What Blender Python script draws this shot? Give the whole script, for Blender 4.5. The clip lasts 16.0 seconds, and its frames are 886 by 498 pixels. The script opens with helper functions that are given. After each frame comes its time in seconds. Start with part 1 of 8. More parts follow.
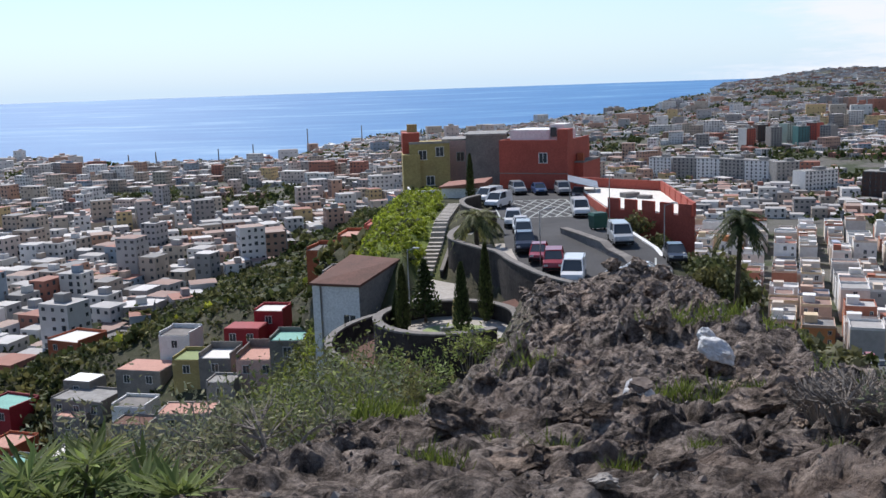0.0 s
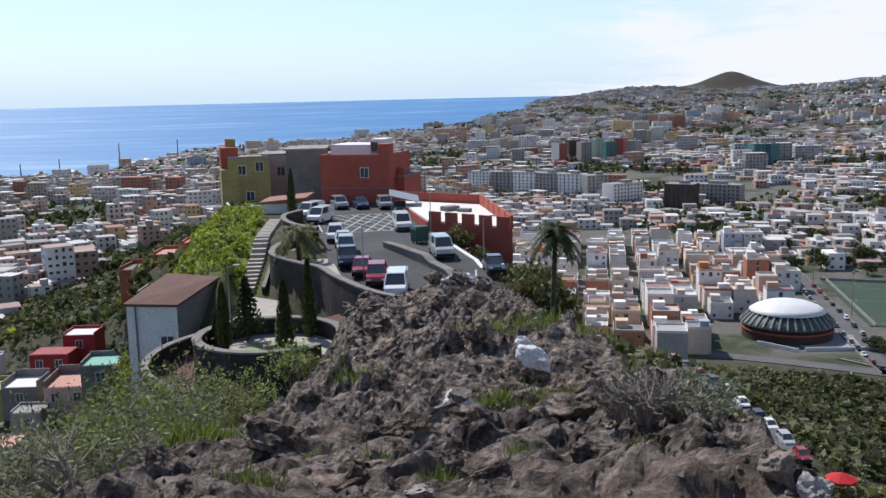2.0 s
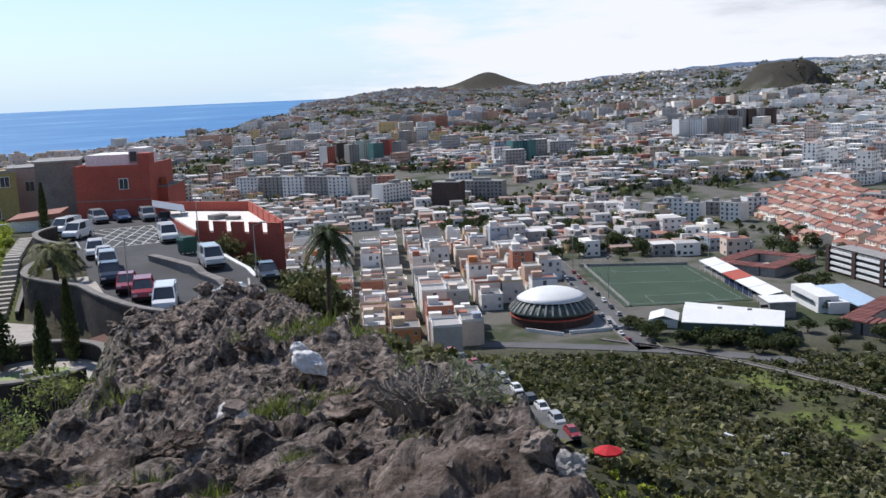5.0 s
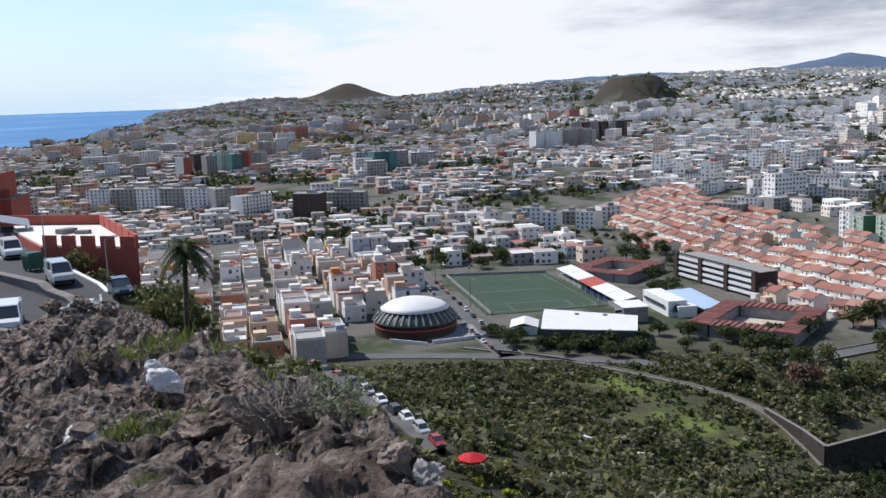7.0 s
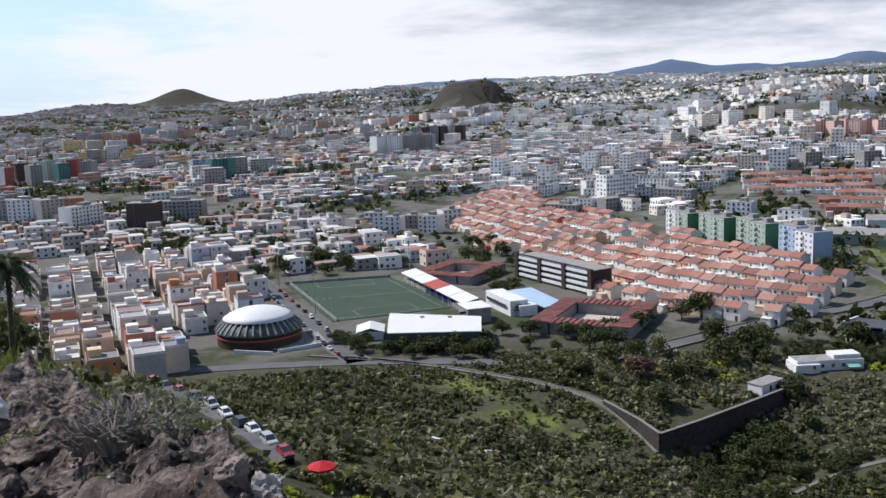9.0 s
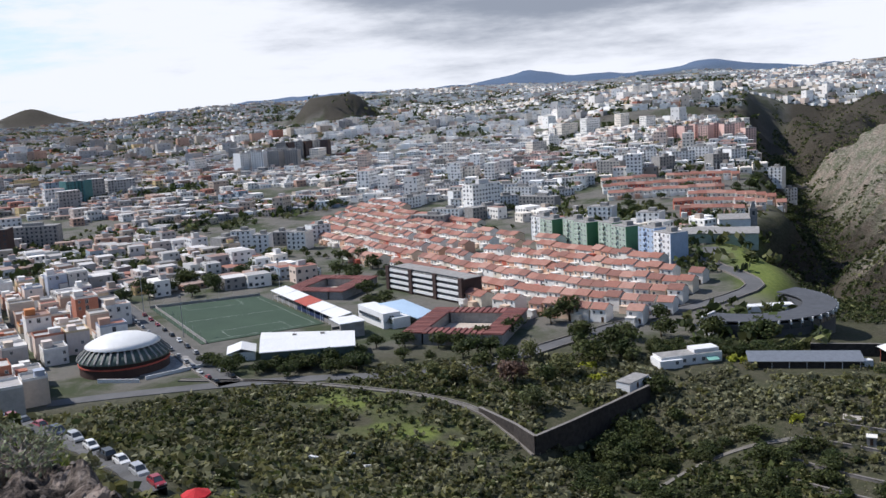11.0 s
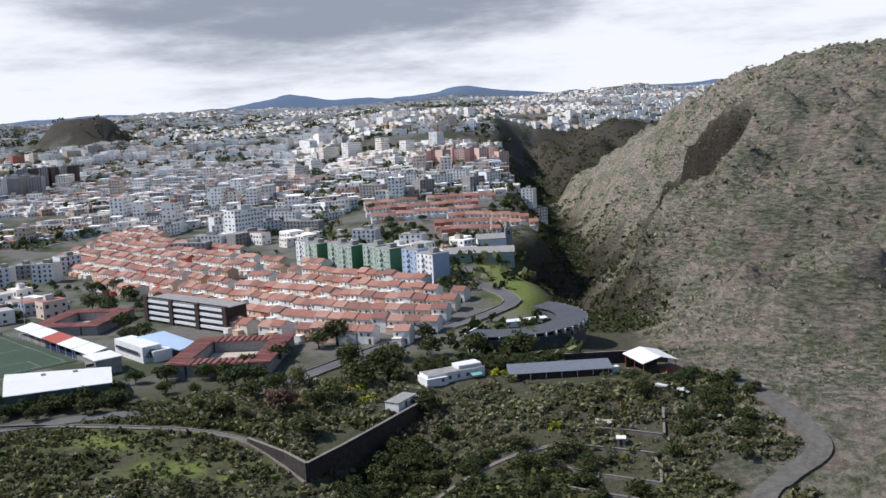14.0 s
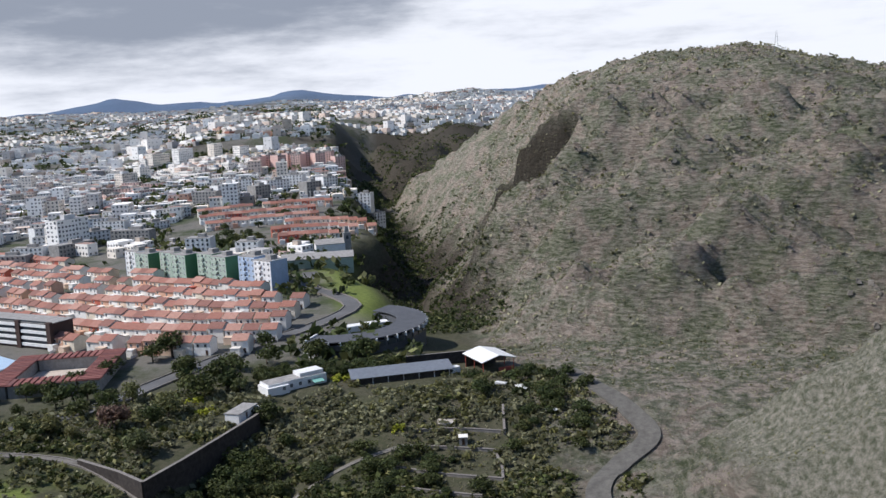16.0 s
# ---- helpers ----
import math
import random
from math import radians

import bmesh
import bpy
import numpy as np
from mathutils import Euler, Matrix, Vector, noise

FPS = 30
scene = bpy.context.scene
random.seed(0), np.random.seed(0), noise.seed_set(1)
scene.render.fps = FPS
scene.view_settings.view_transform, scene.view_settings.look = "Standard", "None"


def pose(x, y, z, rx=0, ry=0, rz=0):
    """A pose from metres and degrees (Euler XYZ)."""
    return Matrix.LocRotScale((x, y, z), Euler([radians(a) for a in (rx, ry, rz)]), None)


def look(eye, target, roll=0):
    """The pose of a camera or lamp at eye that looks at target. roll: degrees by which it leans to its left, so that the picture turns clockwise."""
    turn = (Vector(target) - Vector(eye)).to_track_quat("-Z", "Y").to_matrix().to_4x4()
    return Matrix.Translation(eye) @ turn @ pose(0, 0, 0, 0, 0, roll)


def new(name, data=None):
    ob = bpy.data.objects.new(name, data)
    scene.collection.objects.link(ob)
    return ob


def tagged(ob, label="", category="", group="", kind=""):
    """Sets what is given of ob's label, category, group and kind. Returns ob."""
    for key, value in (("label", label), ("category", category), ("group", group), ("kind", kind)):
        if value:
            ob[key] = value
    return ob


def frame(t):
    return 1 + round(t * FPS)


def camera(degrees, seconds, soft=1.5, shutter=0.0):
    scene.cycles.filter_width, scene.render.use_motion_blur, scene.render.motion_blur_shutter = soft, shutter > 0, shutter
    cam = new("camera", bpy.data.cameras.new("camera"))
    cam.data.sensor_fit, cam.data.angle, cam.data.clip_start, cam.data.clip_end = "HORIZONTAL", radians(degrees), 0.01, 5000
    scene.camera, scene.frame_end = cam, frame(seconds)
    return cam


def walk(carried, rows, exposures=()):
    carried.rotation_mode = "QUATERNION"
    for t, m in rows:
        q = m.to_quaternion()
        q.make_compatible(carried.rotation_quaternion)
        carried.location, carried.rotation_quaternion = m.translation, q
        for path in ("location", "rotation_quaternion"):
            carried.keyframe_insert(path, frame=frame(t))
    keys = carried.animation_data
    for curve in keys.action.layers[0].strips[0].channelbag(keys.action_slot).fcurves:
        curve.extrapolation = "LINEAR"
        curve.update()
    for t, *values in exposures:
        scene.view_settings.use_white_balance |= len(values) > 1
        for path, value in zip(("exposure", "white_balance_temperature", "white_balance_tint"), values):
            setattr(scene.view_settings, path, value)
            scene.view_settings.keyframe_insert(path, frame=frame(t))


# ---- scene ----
# camera: seconds, turn to the right, pitch, lean (degrees); it is held at arm's length by somebody who turns on the spot
EYE_Z = 92.0
ARM = 0.30
TURNS = [
    (0, 0.00, -9.82, -1.95),
    (0.5, 2.22, -9.56, -1.79),
    (1, 5.01, -9.40, -1.46),
    (1.5, 7.81, -9.20, -1.20),
    (2, 10.73, -9.25, -1.33),
    (2.5, 13.19, -9.50, -1.55),
    (3, 15.59, -9.77, -1.36),
    (3.5, 17.71, -9.80, -1.28),
    (4, 20.08, -9.65, -1.95),
    (6.5, 30.57, -9.34, -1.88),
    (7, 32.78, -9.17, -1.93),
    (7.5, 34.93, -8.96, -2.16),
    (8, 37.63, -9.04, -2.27),
    (8.5, 40.00, -9.15, -1.95),
    (9, 42.25, -9.18, -2.05),
    (11.5, 52.45, -8.61, -2.98),
    (12, 55.05, -8.48, -2.55),
    (12.5, 57.60, -8.53, -3.03),
    (13, 59.92, -8.37, -2.98),
    (13.5, 62.07, -8.16, -3.21),
    (14, 64.37, -8.10, -3.01),
    (14.5, 66.25, -8.00, -2.81),
    (15, 68.69, -7.96, -3.48),
    (15.5, 71.33, -8.09, -3.20),
    (16, 74.11, -8.35, -3.10),
]
cam = camera(49.79, 16.0, soft=1.5)


def held(turn, pitch, lean):
    a, p = radians(turn), radians(pitch)
    eye = Vector((ARM * math.sin(a), ARM * math.cos(a), EYE_Z))
    ahead = Vector((math.sin(a) * math.cos(p), math.cos(a) * math.cos(p), math.sin(p)))
    return look(eye, eye + ahead * 10, lean)


walk(cam, [(t, held(a, p, l)) for t, a, p, l in TURNS], [(0, 0.02, 6300, 13), (16, 0.02, 6300, 13)])
# ---------------------------------------------------------------- daylight
SUN_AZ, SUN_EL = -22.0, 47.0
world = bpy.data.worlds.new("sky")
scene.world = world
world.use_nodes = True
wt = world.node_tree
wt.nodes.clear()


def wnode(kind, **values):
    n = wt.nodes.new(kind)
    for k, v in values.items():
        n.inputs[k].default_value = v
    return n


def wmath(op, a, b=None, c=None):
    n = wt.nodes.new("ShaderNodeMath")
    n.operation = op
    for i, v in enumerate((a, b, c)):
        if v is None:
            continue
        if isinstance(v, (int, float)):
            n.inputs[i].default_value = v
        else:
            wt.links.new(v, n.inputs[i])
    return n.outputs[0]


sky = wt.nodes.new("ShaderNodeTexSky")
sky.sky_type = "NISHITA"
sky.sun_disc = False
sky.sun_elevation = radians(SUN_EL)
sky.sun_rotation = radians(SUN_AZ)
sky.altitude = 200
sky.air_density, sky.dust_density, sky.ozone_density = 1.0, 0.2, 2.5
coords = wt.nodes.new("ShaderNodeTexCoord")
sep = wt.nodes.new("ShaderNodeSeparateXYZ")
wt.links.new(coords.outputs["Generated"], sep.inputs[0])
dx, dy, dz = sep.outputs
up = wmath("MAXIMUM", dz, 0.0)
azimuth = wmath("ARCTAN2", dx, dy)
# clouds lie in flat layers, so they crowd together towards the horizon
flat = wmath("ADD", up, 0.10)
lay = wt.nodes.new("ShaderNodeCombineXYZ")
wt.links.new(wmath("DIVIDE", dx, flat), lay.inputs[0])
wt.links.new(wmath("DIVIDE", dy, flat), lay.inputs[1])
big = wnode("ShaderNodeTexNoise", Scale=0.35, Detail=8.0, Roughness=0.62)
wt.links.new(lay.outputs[0], big.inputs["Vector"])
puffs_at = wt.nodes.new("ShaderNodeCombineXYZ")
wt.links.new(wmath("MULTIPLY", azimuth, 5.0), puffs_at.inputs[0])
wt.links.new(wmath("MULTIPLY", up, 22.0), puffs_at.inputs[1])
puffs = wnode("ShaderNodeTexNoise", Scale=1.15, Detail=8.0, Roughness=0.6)
wt.links.new(puffs_at.outputs[0], puffs.inputs["Vector"])
# cover grows from the sea towards the mountains
cover = wt.nodes.new("ShaderNodeMapRange")
cover.interpolation_type = "SMOOTHSTEP"
for k, v in zip(("From Min", "From Max", "To Min", "To Max"), (radians(2), radians(48), -0.10, 0.29)):
    cover.inputs[k].default_value = v
wt.links.new(azimuth, cover.inputs["Value"])
both = wmath("ADD", wmath("MULTIPLY", big.outputs[0], 0.55), wmath("MULTIPLY", puffs.outputs[0], 0.45))
mask = wt.nodes.new("ShaderNodeMapRange")
mask.interpolation_type = "SMOOTHSTEP"
for k, v in zip(("From Min", "From Max", "To Min", "To Max"), (0.50, 0.65, 0.0, 1.0)):
    mask.inputs[k].default_value = v
wt.links.new(wmath("ADD", both, cover.outputs[0]), mask.inputs["Value"])
# thick parts are grey underneath, thin edges white
thick = wt.nodes.new("ShaderNodeMapRange")
thick.interpolation_type = "SMOOTHSTEP"
for k, v in zip(("From Min", "From Max", "To Min", "To Max"), (0.86, 1.36, 0.0, 1.0)):
    thick.inputs[k].default_value = v
grey_noise = wnode("ShaderNodeTexNoise", Scale=0.8, Detail=6.0, Roughness=0.55)
wt.links.new(lay.outputs[0], grey_noise.inputs["Vector"])
# the darkest part of the bank hangs over the mountains
bank = wmath("POWER", 2.718, wmath("MULTIPLY", wmath("POWER", wmath("DIVIDE", wmath("SUBTRACT", azimuth, radians(58)), radians(15)), 2.0), -1.0))
tall = wmath("ADD", wmath("MULTIPLY", wmath("SUBTRACT", up, 0.11), 1.5), wmath("MULTIPLY", bank, wmath("MULTIPLY", up, 4.2)))
wt.links.new(wmath("ADD", wmath("ADD", wmath("MULTIPLY", wmath("ADD", wmath("MULTIPLY", grey_noise.outputs[0], 0.3), wmath("MULTIPLY", puffs.outputs[0], 0.7)), 1.3), cover.outputs[0]), tall), thick.inputs["Value"])
cloud = wt.nodes.new("ShaderNodeMix")
cloud.data_type = "RGBA"
cloud.inputs[6].default_value = (6.7, 6.95, 7.3, 1)
cloud.inputs[7].default_value = (2.3, 2.6, 3.1, 1)
wt.links.new(thick.outputs[0], cloud.inputs[0])
mixed = wt.nodes.new("ShaderNodeMix")
mixed.data_type = "RGBA"
# the bank thins out overhead
thin = wt.nodes.new("ShaderNodeMapRange")
thin.interpolation_type = "SMOOTHSTEP"
for k, v in zip(("From Min", "From Max", "To Min", "To Max"), (0.20, 0.50, 1.0, 0.12)):
    thin.inputs[k].default_value = v
wt.links.new(up, thin.inputs["Value"])
wt.links.new(wmath("MULTIPLY", mask.outputs[0], thin.outputs[0]), mixed.inputs[0])
# pale sea haze low down
haze = wt.nodes.new("ShaderNodeMix")
haze.data_type = "RGBA"
haze.inputs[7].default_value = (4.4, 5.75, 6.9, 1)
wt.links.new(wmath("MULTIPLY", wmath("POWER", 2.718, wmath("MULTIPLY", up, -8.0)), 0.93), haze.inputs[0])
wt.links.new(sky.outputs[0], haze.inputs[6])
wt.links.new(haze.outputs[2], mixed.inputs[6])
wt.links.new(cloud.outputs[2], mixed.inputs[7])
back = wt.nodes.new("ShaderNodeBackground")
back.inputs[1].default_value = 0.135
wt.links.new(mixed.outputs[2], back.inputs[0])
wt.links.new(back.outputs[0], wt.nodes.new("ShaderNodeOutputWorld").inputs[0])

sun = new("sun", bpy.data.lights.new("sun", "SUN"))
sun.data.energy, sun.data.angle, sun.data.color = 5.0, radians(0.5), (1.0, 0.955, 0.89)
sa, se = radians(SUN_AZ), radians(SUN_EL)
sun.matrix_world = look((0, 0, 300), (-math.sin(sa) * math.cos(se) * 100, -math.cos(sa) * math.cos(se) * 100, 300 - math.sin(se) * 100))
# ---------------------------------------------------------------- materials
def nodes_of(name, rough=0.85, metal=0.0, spec=0.3):
    m = bpy.data.materials.new(name)
    m.use_nodes = True
    b = m.node_tree.nodes["Principled BSDF"]
    b.inputs["Roughness"].default_value, b.inputs["Metallic"].default_value = rough, metal
    b.inputs["Specular IOR Level"].default_value = spec
    return m, m.node_tree, b


def link(t, a, b):
    t.links.new(a, b)


def ramp_node(t, stops, source, constant=False):
    n = t.nodes.new("ShaderNodeValToRGB")
    if constant:
        n.color_ramp.interpolation = "CONSTANT"
    while len(n.color_ramp.elements) < len(stops):
        n.color_ramp.elements.new(0.5)
    for e, (p, c) in zip(n.color_ramp.elements, stops):
        e.position, e.color = p, (*c, 1)
    link(t, source, n.inputs[0])
    return n.outputs[0]


def noise_node(t, scale, detail=5.0, rough=0.6, vector=None, out=0):
    n = t.nodes.new("ShaderNodeTexNoise")
    n.inputs["Scale"].default_value, n.inputs["Detail"].default_value, n.inputs["Roughness"].default_value = scale, detail, rough
    link(t, vector or where(t), n.inputs["Vector"])
    return n.outputs[out]


def where(t):
    n = t.nodes.get("place")
    if not n:
        n = t.nodes.new("ShaderNodeNewGeometry")
        n.name = "place"
    return n.outputs["Position"]


def mix_node(t, a, b, fac, mode="MIX"):
    n = t.nodes.new("ShaderNodeMix")
    n.data_type, n.blend_type = "RGBA", mode
    for i, v in ((6, a), (7, b), (0, fac)):
        if isinstance(v, (int, float)):
            n.inputs[i].default_value = v
        elif isinstance(v, tuple):
            n.inputs[i].default_value = (*v, 1)
        else:
            link(t, v, n.inputs[i])
    return n.outputs[2]


def bump_node(t, b, source, strength=0.4, distance=0.05):
    n = t.nodes.new("ShaderNodeBump")
    n.inputs["Strength"].default_value, n.inputs["Distance"].default_value = strength, distance
    link(t, source, n.inputs["Height"])
    link(t, n.outputs[0], b.inputs["Normal"])


def grainy(name, light, dark, scale=1.0, fine=12.0, rough=0.85, bump=0.3, distance=0.03, stain=None, spec=0.3, metal=0.0):
    """A surface that varies in large soft stains and in fine grain."""
    m, t, b = nodes_of(name, rough, metal, spec)
    large = noise_node(t, scale, 4)
    small = noise_node(t, fine, 6, 0.65)
    c = ramp_node(t, ((0.32, dark), (0.68, light)), large)
    c = mix_node(t, c, ramp_node(t, ((0.3, (0.55,) * 3), (0.7, (1.2,) * 3)), small), 0.6, "MULTIPLY")
    if stain:
        c = mix_node(t, c, stain, ramp_node(t, ((0.56, (0,) * 3), (0.72, (0.8,) * 3)), noise_node(t, scale * 2.7, 7, 0.7)))
    link(t, c, b.inputs["Base Color"])
    if bump:
        bump_node(t, b, small, bump, distance)
    return m


def varied(name, stops, rough=0.8, weather=0.35, scale=0.5, island=True, fine=3.0):
    """Paint whose colour changes from piece to piece, with weathering."""
    m, t, b = nodes_of(name, rough)
    if island:
        src = t.nodes.new("ShaderNodeNewGeometry").outputs["Random Per Island"]
    else:
        src = t.nodes.new("ShaderNodeObjectInfo").outputs["Random"]
    c = ramp_node(t, stops, src, True)
    dirt = ramp_node(t, ((0.3, (0.62, 0.60, 0.57)), (0.62, (1.03,) * 3)), noise_node(t, scale, 6, 0.7))
    c = mix_node(t, c, dirt, weather, "MULTIPLY")
    link(t, c, b.inputs["Base Color"])
    bump_node(t, b, noise_node(t, fine, 4), 0.15, 0.03)
    return m


WALLS = ((0.0, (0.60, 0.59, 0.57)), (0.16, (0.46, 0.40, 0.33)), (0.28, (0.38, 0.37, 0.365)), (0.44, (0.66, 0.65, 0.64)), (0.54, (0.45, 0.29, 0.22)),
         (0.66, (0.42, 0.35, 0.29)), (0.74, (0.30, 0.285, 0.275)), (0.84, (0.56, 0.47, 0.42)), (0.905, (0.34, 0.15, 0.11)), (0.94, (0.28, 0.34, 0.40)), (0.97, (0.55, 0.42, 0.22)))
TOPS = ((0.0, (0.40, 0.385, 0.37)), (0.22, (0.30, 0.20, 0.165)), (0.38, (0.50, 0.485, 0.465)), (0.50, (0.34, 0.25, 0.21)), (0.62, (0.24, 0.235, 0.23)), (0.80, (0.60, 0.58, 0.56)), (0.90, (0.32, 0.15, 0.11)))
M_FAR_WALL = varied("painted_render_far", tuple((p, tuple(min(0.82, v * 1.04) for v in c)) for p, c in WALLS), scale=0.08, weather=0.6)
M_FAR_TOP = varied("flat_roof_far", tuple((p, tuple(min(0.8, v * 1.05) for v in c)) for p, c in TOPS), scale=0.15, weather=0.5)
NEAR_WALLS = ((0.0, (0.76, 0.74, 0.70)), (0.25, (0.64, 0.54, 0.44)), (0.38, (0.70, 0.60, 0.54)), (0.50, (0.80, 0.79, 0.77)), (0.66, (0.55, 0.38, 0.29)), (0.74, (0.48, 0.46, 0.44)), (0.82, (0.66, 0.52, 0.34)), (0.88, (0.42, 0.17, 0.11)), (0.92, (0.38, 0.42, 0.50)), (0.96, (0.60, 0.25, 0.10)))
M_WALL = varied("painted_render", NEAR_WALLS, scale=0.5, weather=0.5, island=False)
M_TOP = varied("flat_roof", TOPS, scale=0.4, weather=0.6, island=False)
M_GLASS, _t, _b = nodes_of("window_glass", 0.12, 0.0, 0.6)
_b.inputs["Base Color"].default_value = (0.045, 0.055, 0.065, 1)
M_TILE = varied("clay_roof_tiles", ((0, (0.30, 0.135, 0.10)), (0.3, (0.345, 0.172, 0.13)), (0.6, (0.235, 0.115, 0.09)), (0.85, (0.40, 0.225, 0.175))), scale=0.8, weather=0.7, island=False)
M_ASPHALT = grainy("asphalt", (0.075, 0.075, 0.078), (0.05, 0.05, 0.052), 0.25, 9, 0.9, 0.2)
M_CONC = grainy("weathered_concrete", (0.36, 0.35, 0.33), (0.24, 0.23, 0.22), 0.5, 7, 0.9, 0.3, stain=(0.14, 0.13, 0.12))
M_WHITE = grainy("white_paint", (0.80, 0.80, 0.79), (0.70, 0.70, 0.69), 0.5, 6, 0.7, 0.1)
M_REDPAINT = grainy("brick_red_paint", (0.44, 0.10, 0.07), (0.36, 0.08, 0.056), 0.4, 5, 0.75, 0.15)
M_DARKSTONE = grainy("dark_lava_stone_wall", (0.066, 0.056, 0.05), (0.033, 0.028, 0.026), 0.8, 3.5, 0.95, 0.8, 0.08)
# ---------------------------------------------------------------- the lie of the land (metres, z = 0 in the town below the hill)
def ramp(v, a, b):
    s = np.clip((v - a) / (b - a), 0.0, 1.0)
    return s * s * (3 - 2 * s)


def softmax(a, b, k):
    h = np.clip(0.5 + 0.5 * (a - b) / k, 0.0, 1.0)
    return b + (a - b) * h + k * h * (1 - h)


def hash2(i, j, seed):
    v = np.sin(i * 127.1 + j * 311.7 + seed * 74.7) * 43758.5453
    return v - np.floor(v)


def vnoise(x, y, seed=0):
    i, j = np.floor(x), np.floor(y)
    u, v = x - i, y - j
    u, v = u * u * (3 - 2 * u), v * v * (3 - 2 * v)
    a, b = hash2(i, j, seed), hash2(i + 1, j, seed)
    c, d = hash2(i, j + 1, seed), hash2(i + 1, j + 1, seed)
    return (a + (b - a) * u) * (1 - v) + (c + (d - c) * u) * v - 0.5


def fbm(x, y, octaves=4, seed=0, rough=0.5):
    total, amp = 0.0, 1.0
    for n in range(octaves):
        total = total + amp * vnoise(x, y, seed + n)
        x, y, amp = x * 2.03 + 11.3, y * 2.03 + 5.7, amp * rough
    return total


FAR_AZ = (-180, -60, -25, -10, 0, 10, 16, 20, 24, 30, 40, 60, 100, 180)
FAR_Z = (-60, -138, -138, -123, -70, -32, 37, 62, 80, 86, 130, 148, 140, 100)


def sea_level(r):
    return -30 + 96 * np.clip((r - 1900) / 3050, 0, 1)


def spur_axis(y):
    """Ridge of the hill on which the camera stands: its line, crest height and half width, by y."""
    ax = np.interp(y, (-80, 0, 12, 30, 50, 70, 160, 230, 300, 600), (-6, 0.7, 2.8, 6.2, 8.2, 9.5, 12.0, 4, -15, -35))
    az = np.interp(y, (-300, -60, -4, 4.7, 7, 11, 19, 30, 40, 50, 58, 66, 85, 150, 175, 230, 300, 450, 560, 640), (60, 93, 90.4, 90.05, 89.3, 88.3, 86.6, 84.5, 82.5, 80.6, 78.0, 77.15, 78.1, 77.8, 74, 58, 43, 32, 18, -10))
    w = np.interp(y, (-60, 0, 3.6, 6.2, 10, 15.4, 23.6, 35, 48, 62, 75, 90, 110, 150), (4, 0.5, 1.0, 1.7, 2.4, 3.1, 3.5, 4.0, 5.2, 8.0, 9.0, 7.5, 8.0, 11.0))
    wl = np.interp(y, (-60, 0, 7, 11, 20, 35, 48, 58, 66, 75, 85, 105, 120, 140, 150, 190), (4, 2.6, 3.2, 3.6, 3.5, 3.5, 3.8, 6.0, 9.5, 12.5, 15.5, 17, 16, 13, 12, 14))
    return ax, az, w, wl


def hill_coords(x, y):
    """Along and away from the foot of the big hill across the gorge."""
    return (x - 350) * 0.927 + (y - 81) * 0.376, (x - 350) * 0.376 - (y - 81) * 0.927


def cliff_coords(x, y):
    """Along and below the cliff on the hill's shoulder."""
    return (x - 590) * 0.68 + (y - 78) * 0.73, (y - 78) * 0.68 - (x - 590) * 0.73


def plateau_edge(x, y):
    """Metres beyond the broken rim of the plateau of the upper town."""
    return np.hypot(x, y) - 1560 + 160 * fbm(x / 260, y / 260, 3, 13)


HILL_RIBS = (((500, -112), (468, -70), (443, -34), (403, 2), (378, 28)), ((540, -30), (479, 18), (460, 50), (462, 81)), ((590, 20), (545, 62), (520, 100), (512, 122)))


def rim(u):
    """Edge of the built-up ledge above the gorge, as an offset from the hill's foot."""
    return np.interp(u, (0, 100, 213, 290, 400, 900, 1500), (-30, -30, -48, -20, -24, -40, -40))


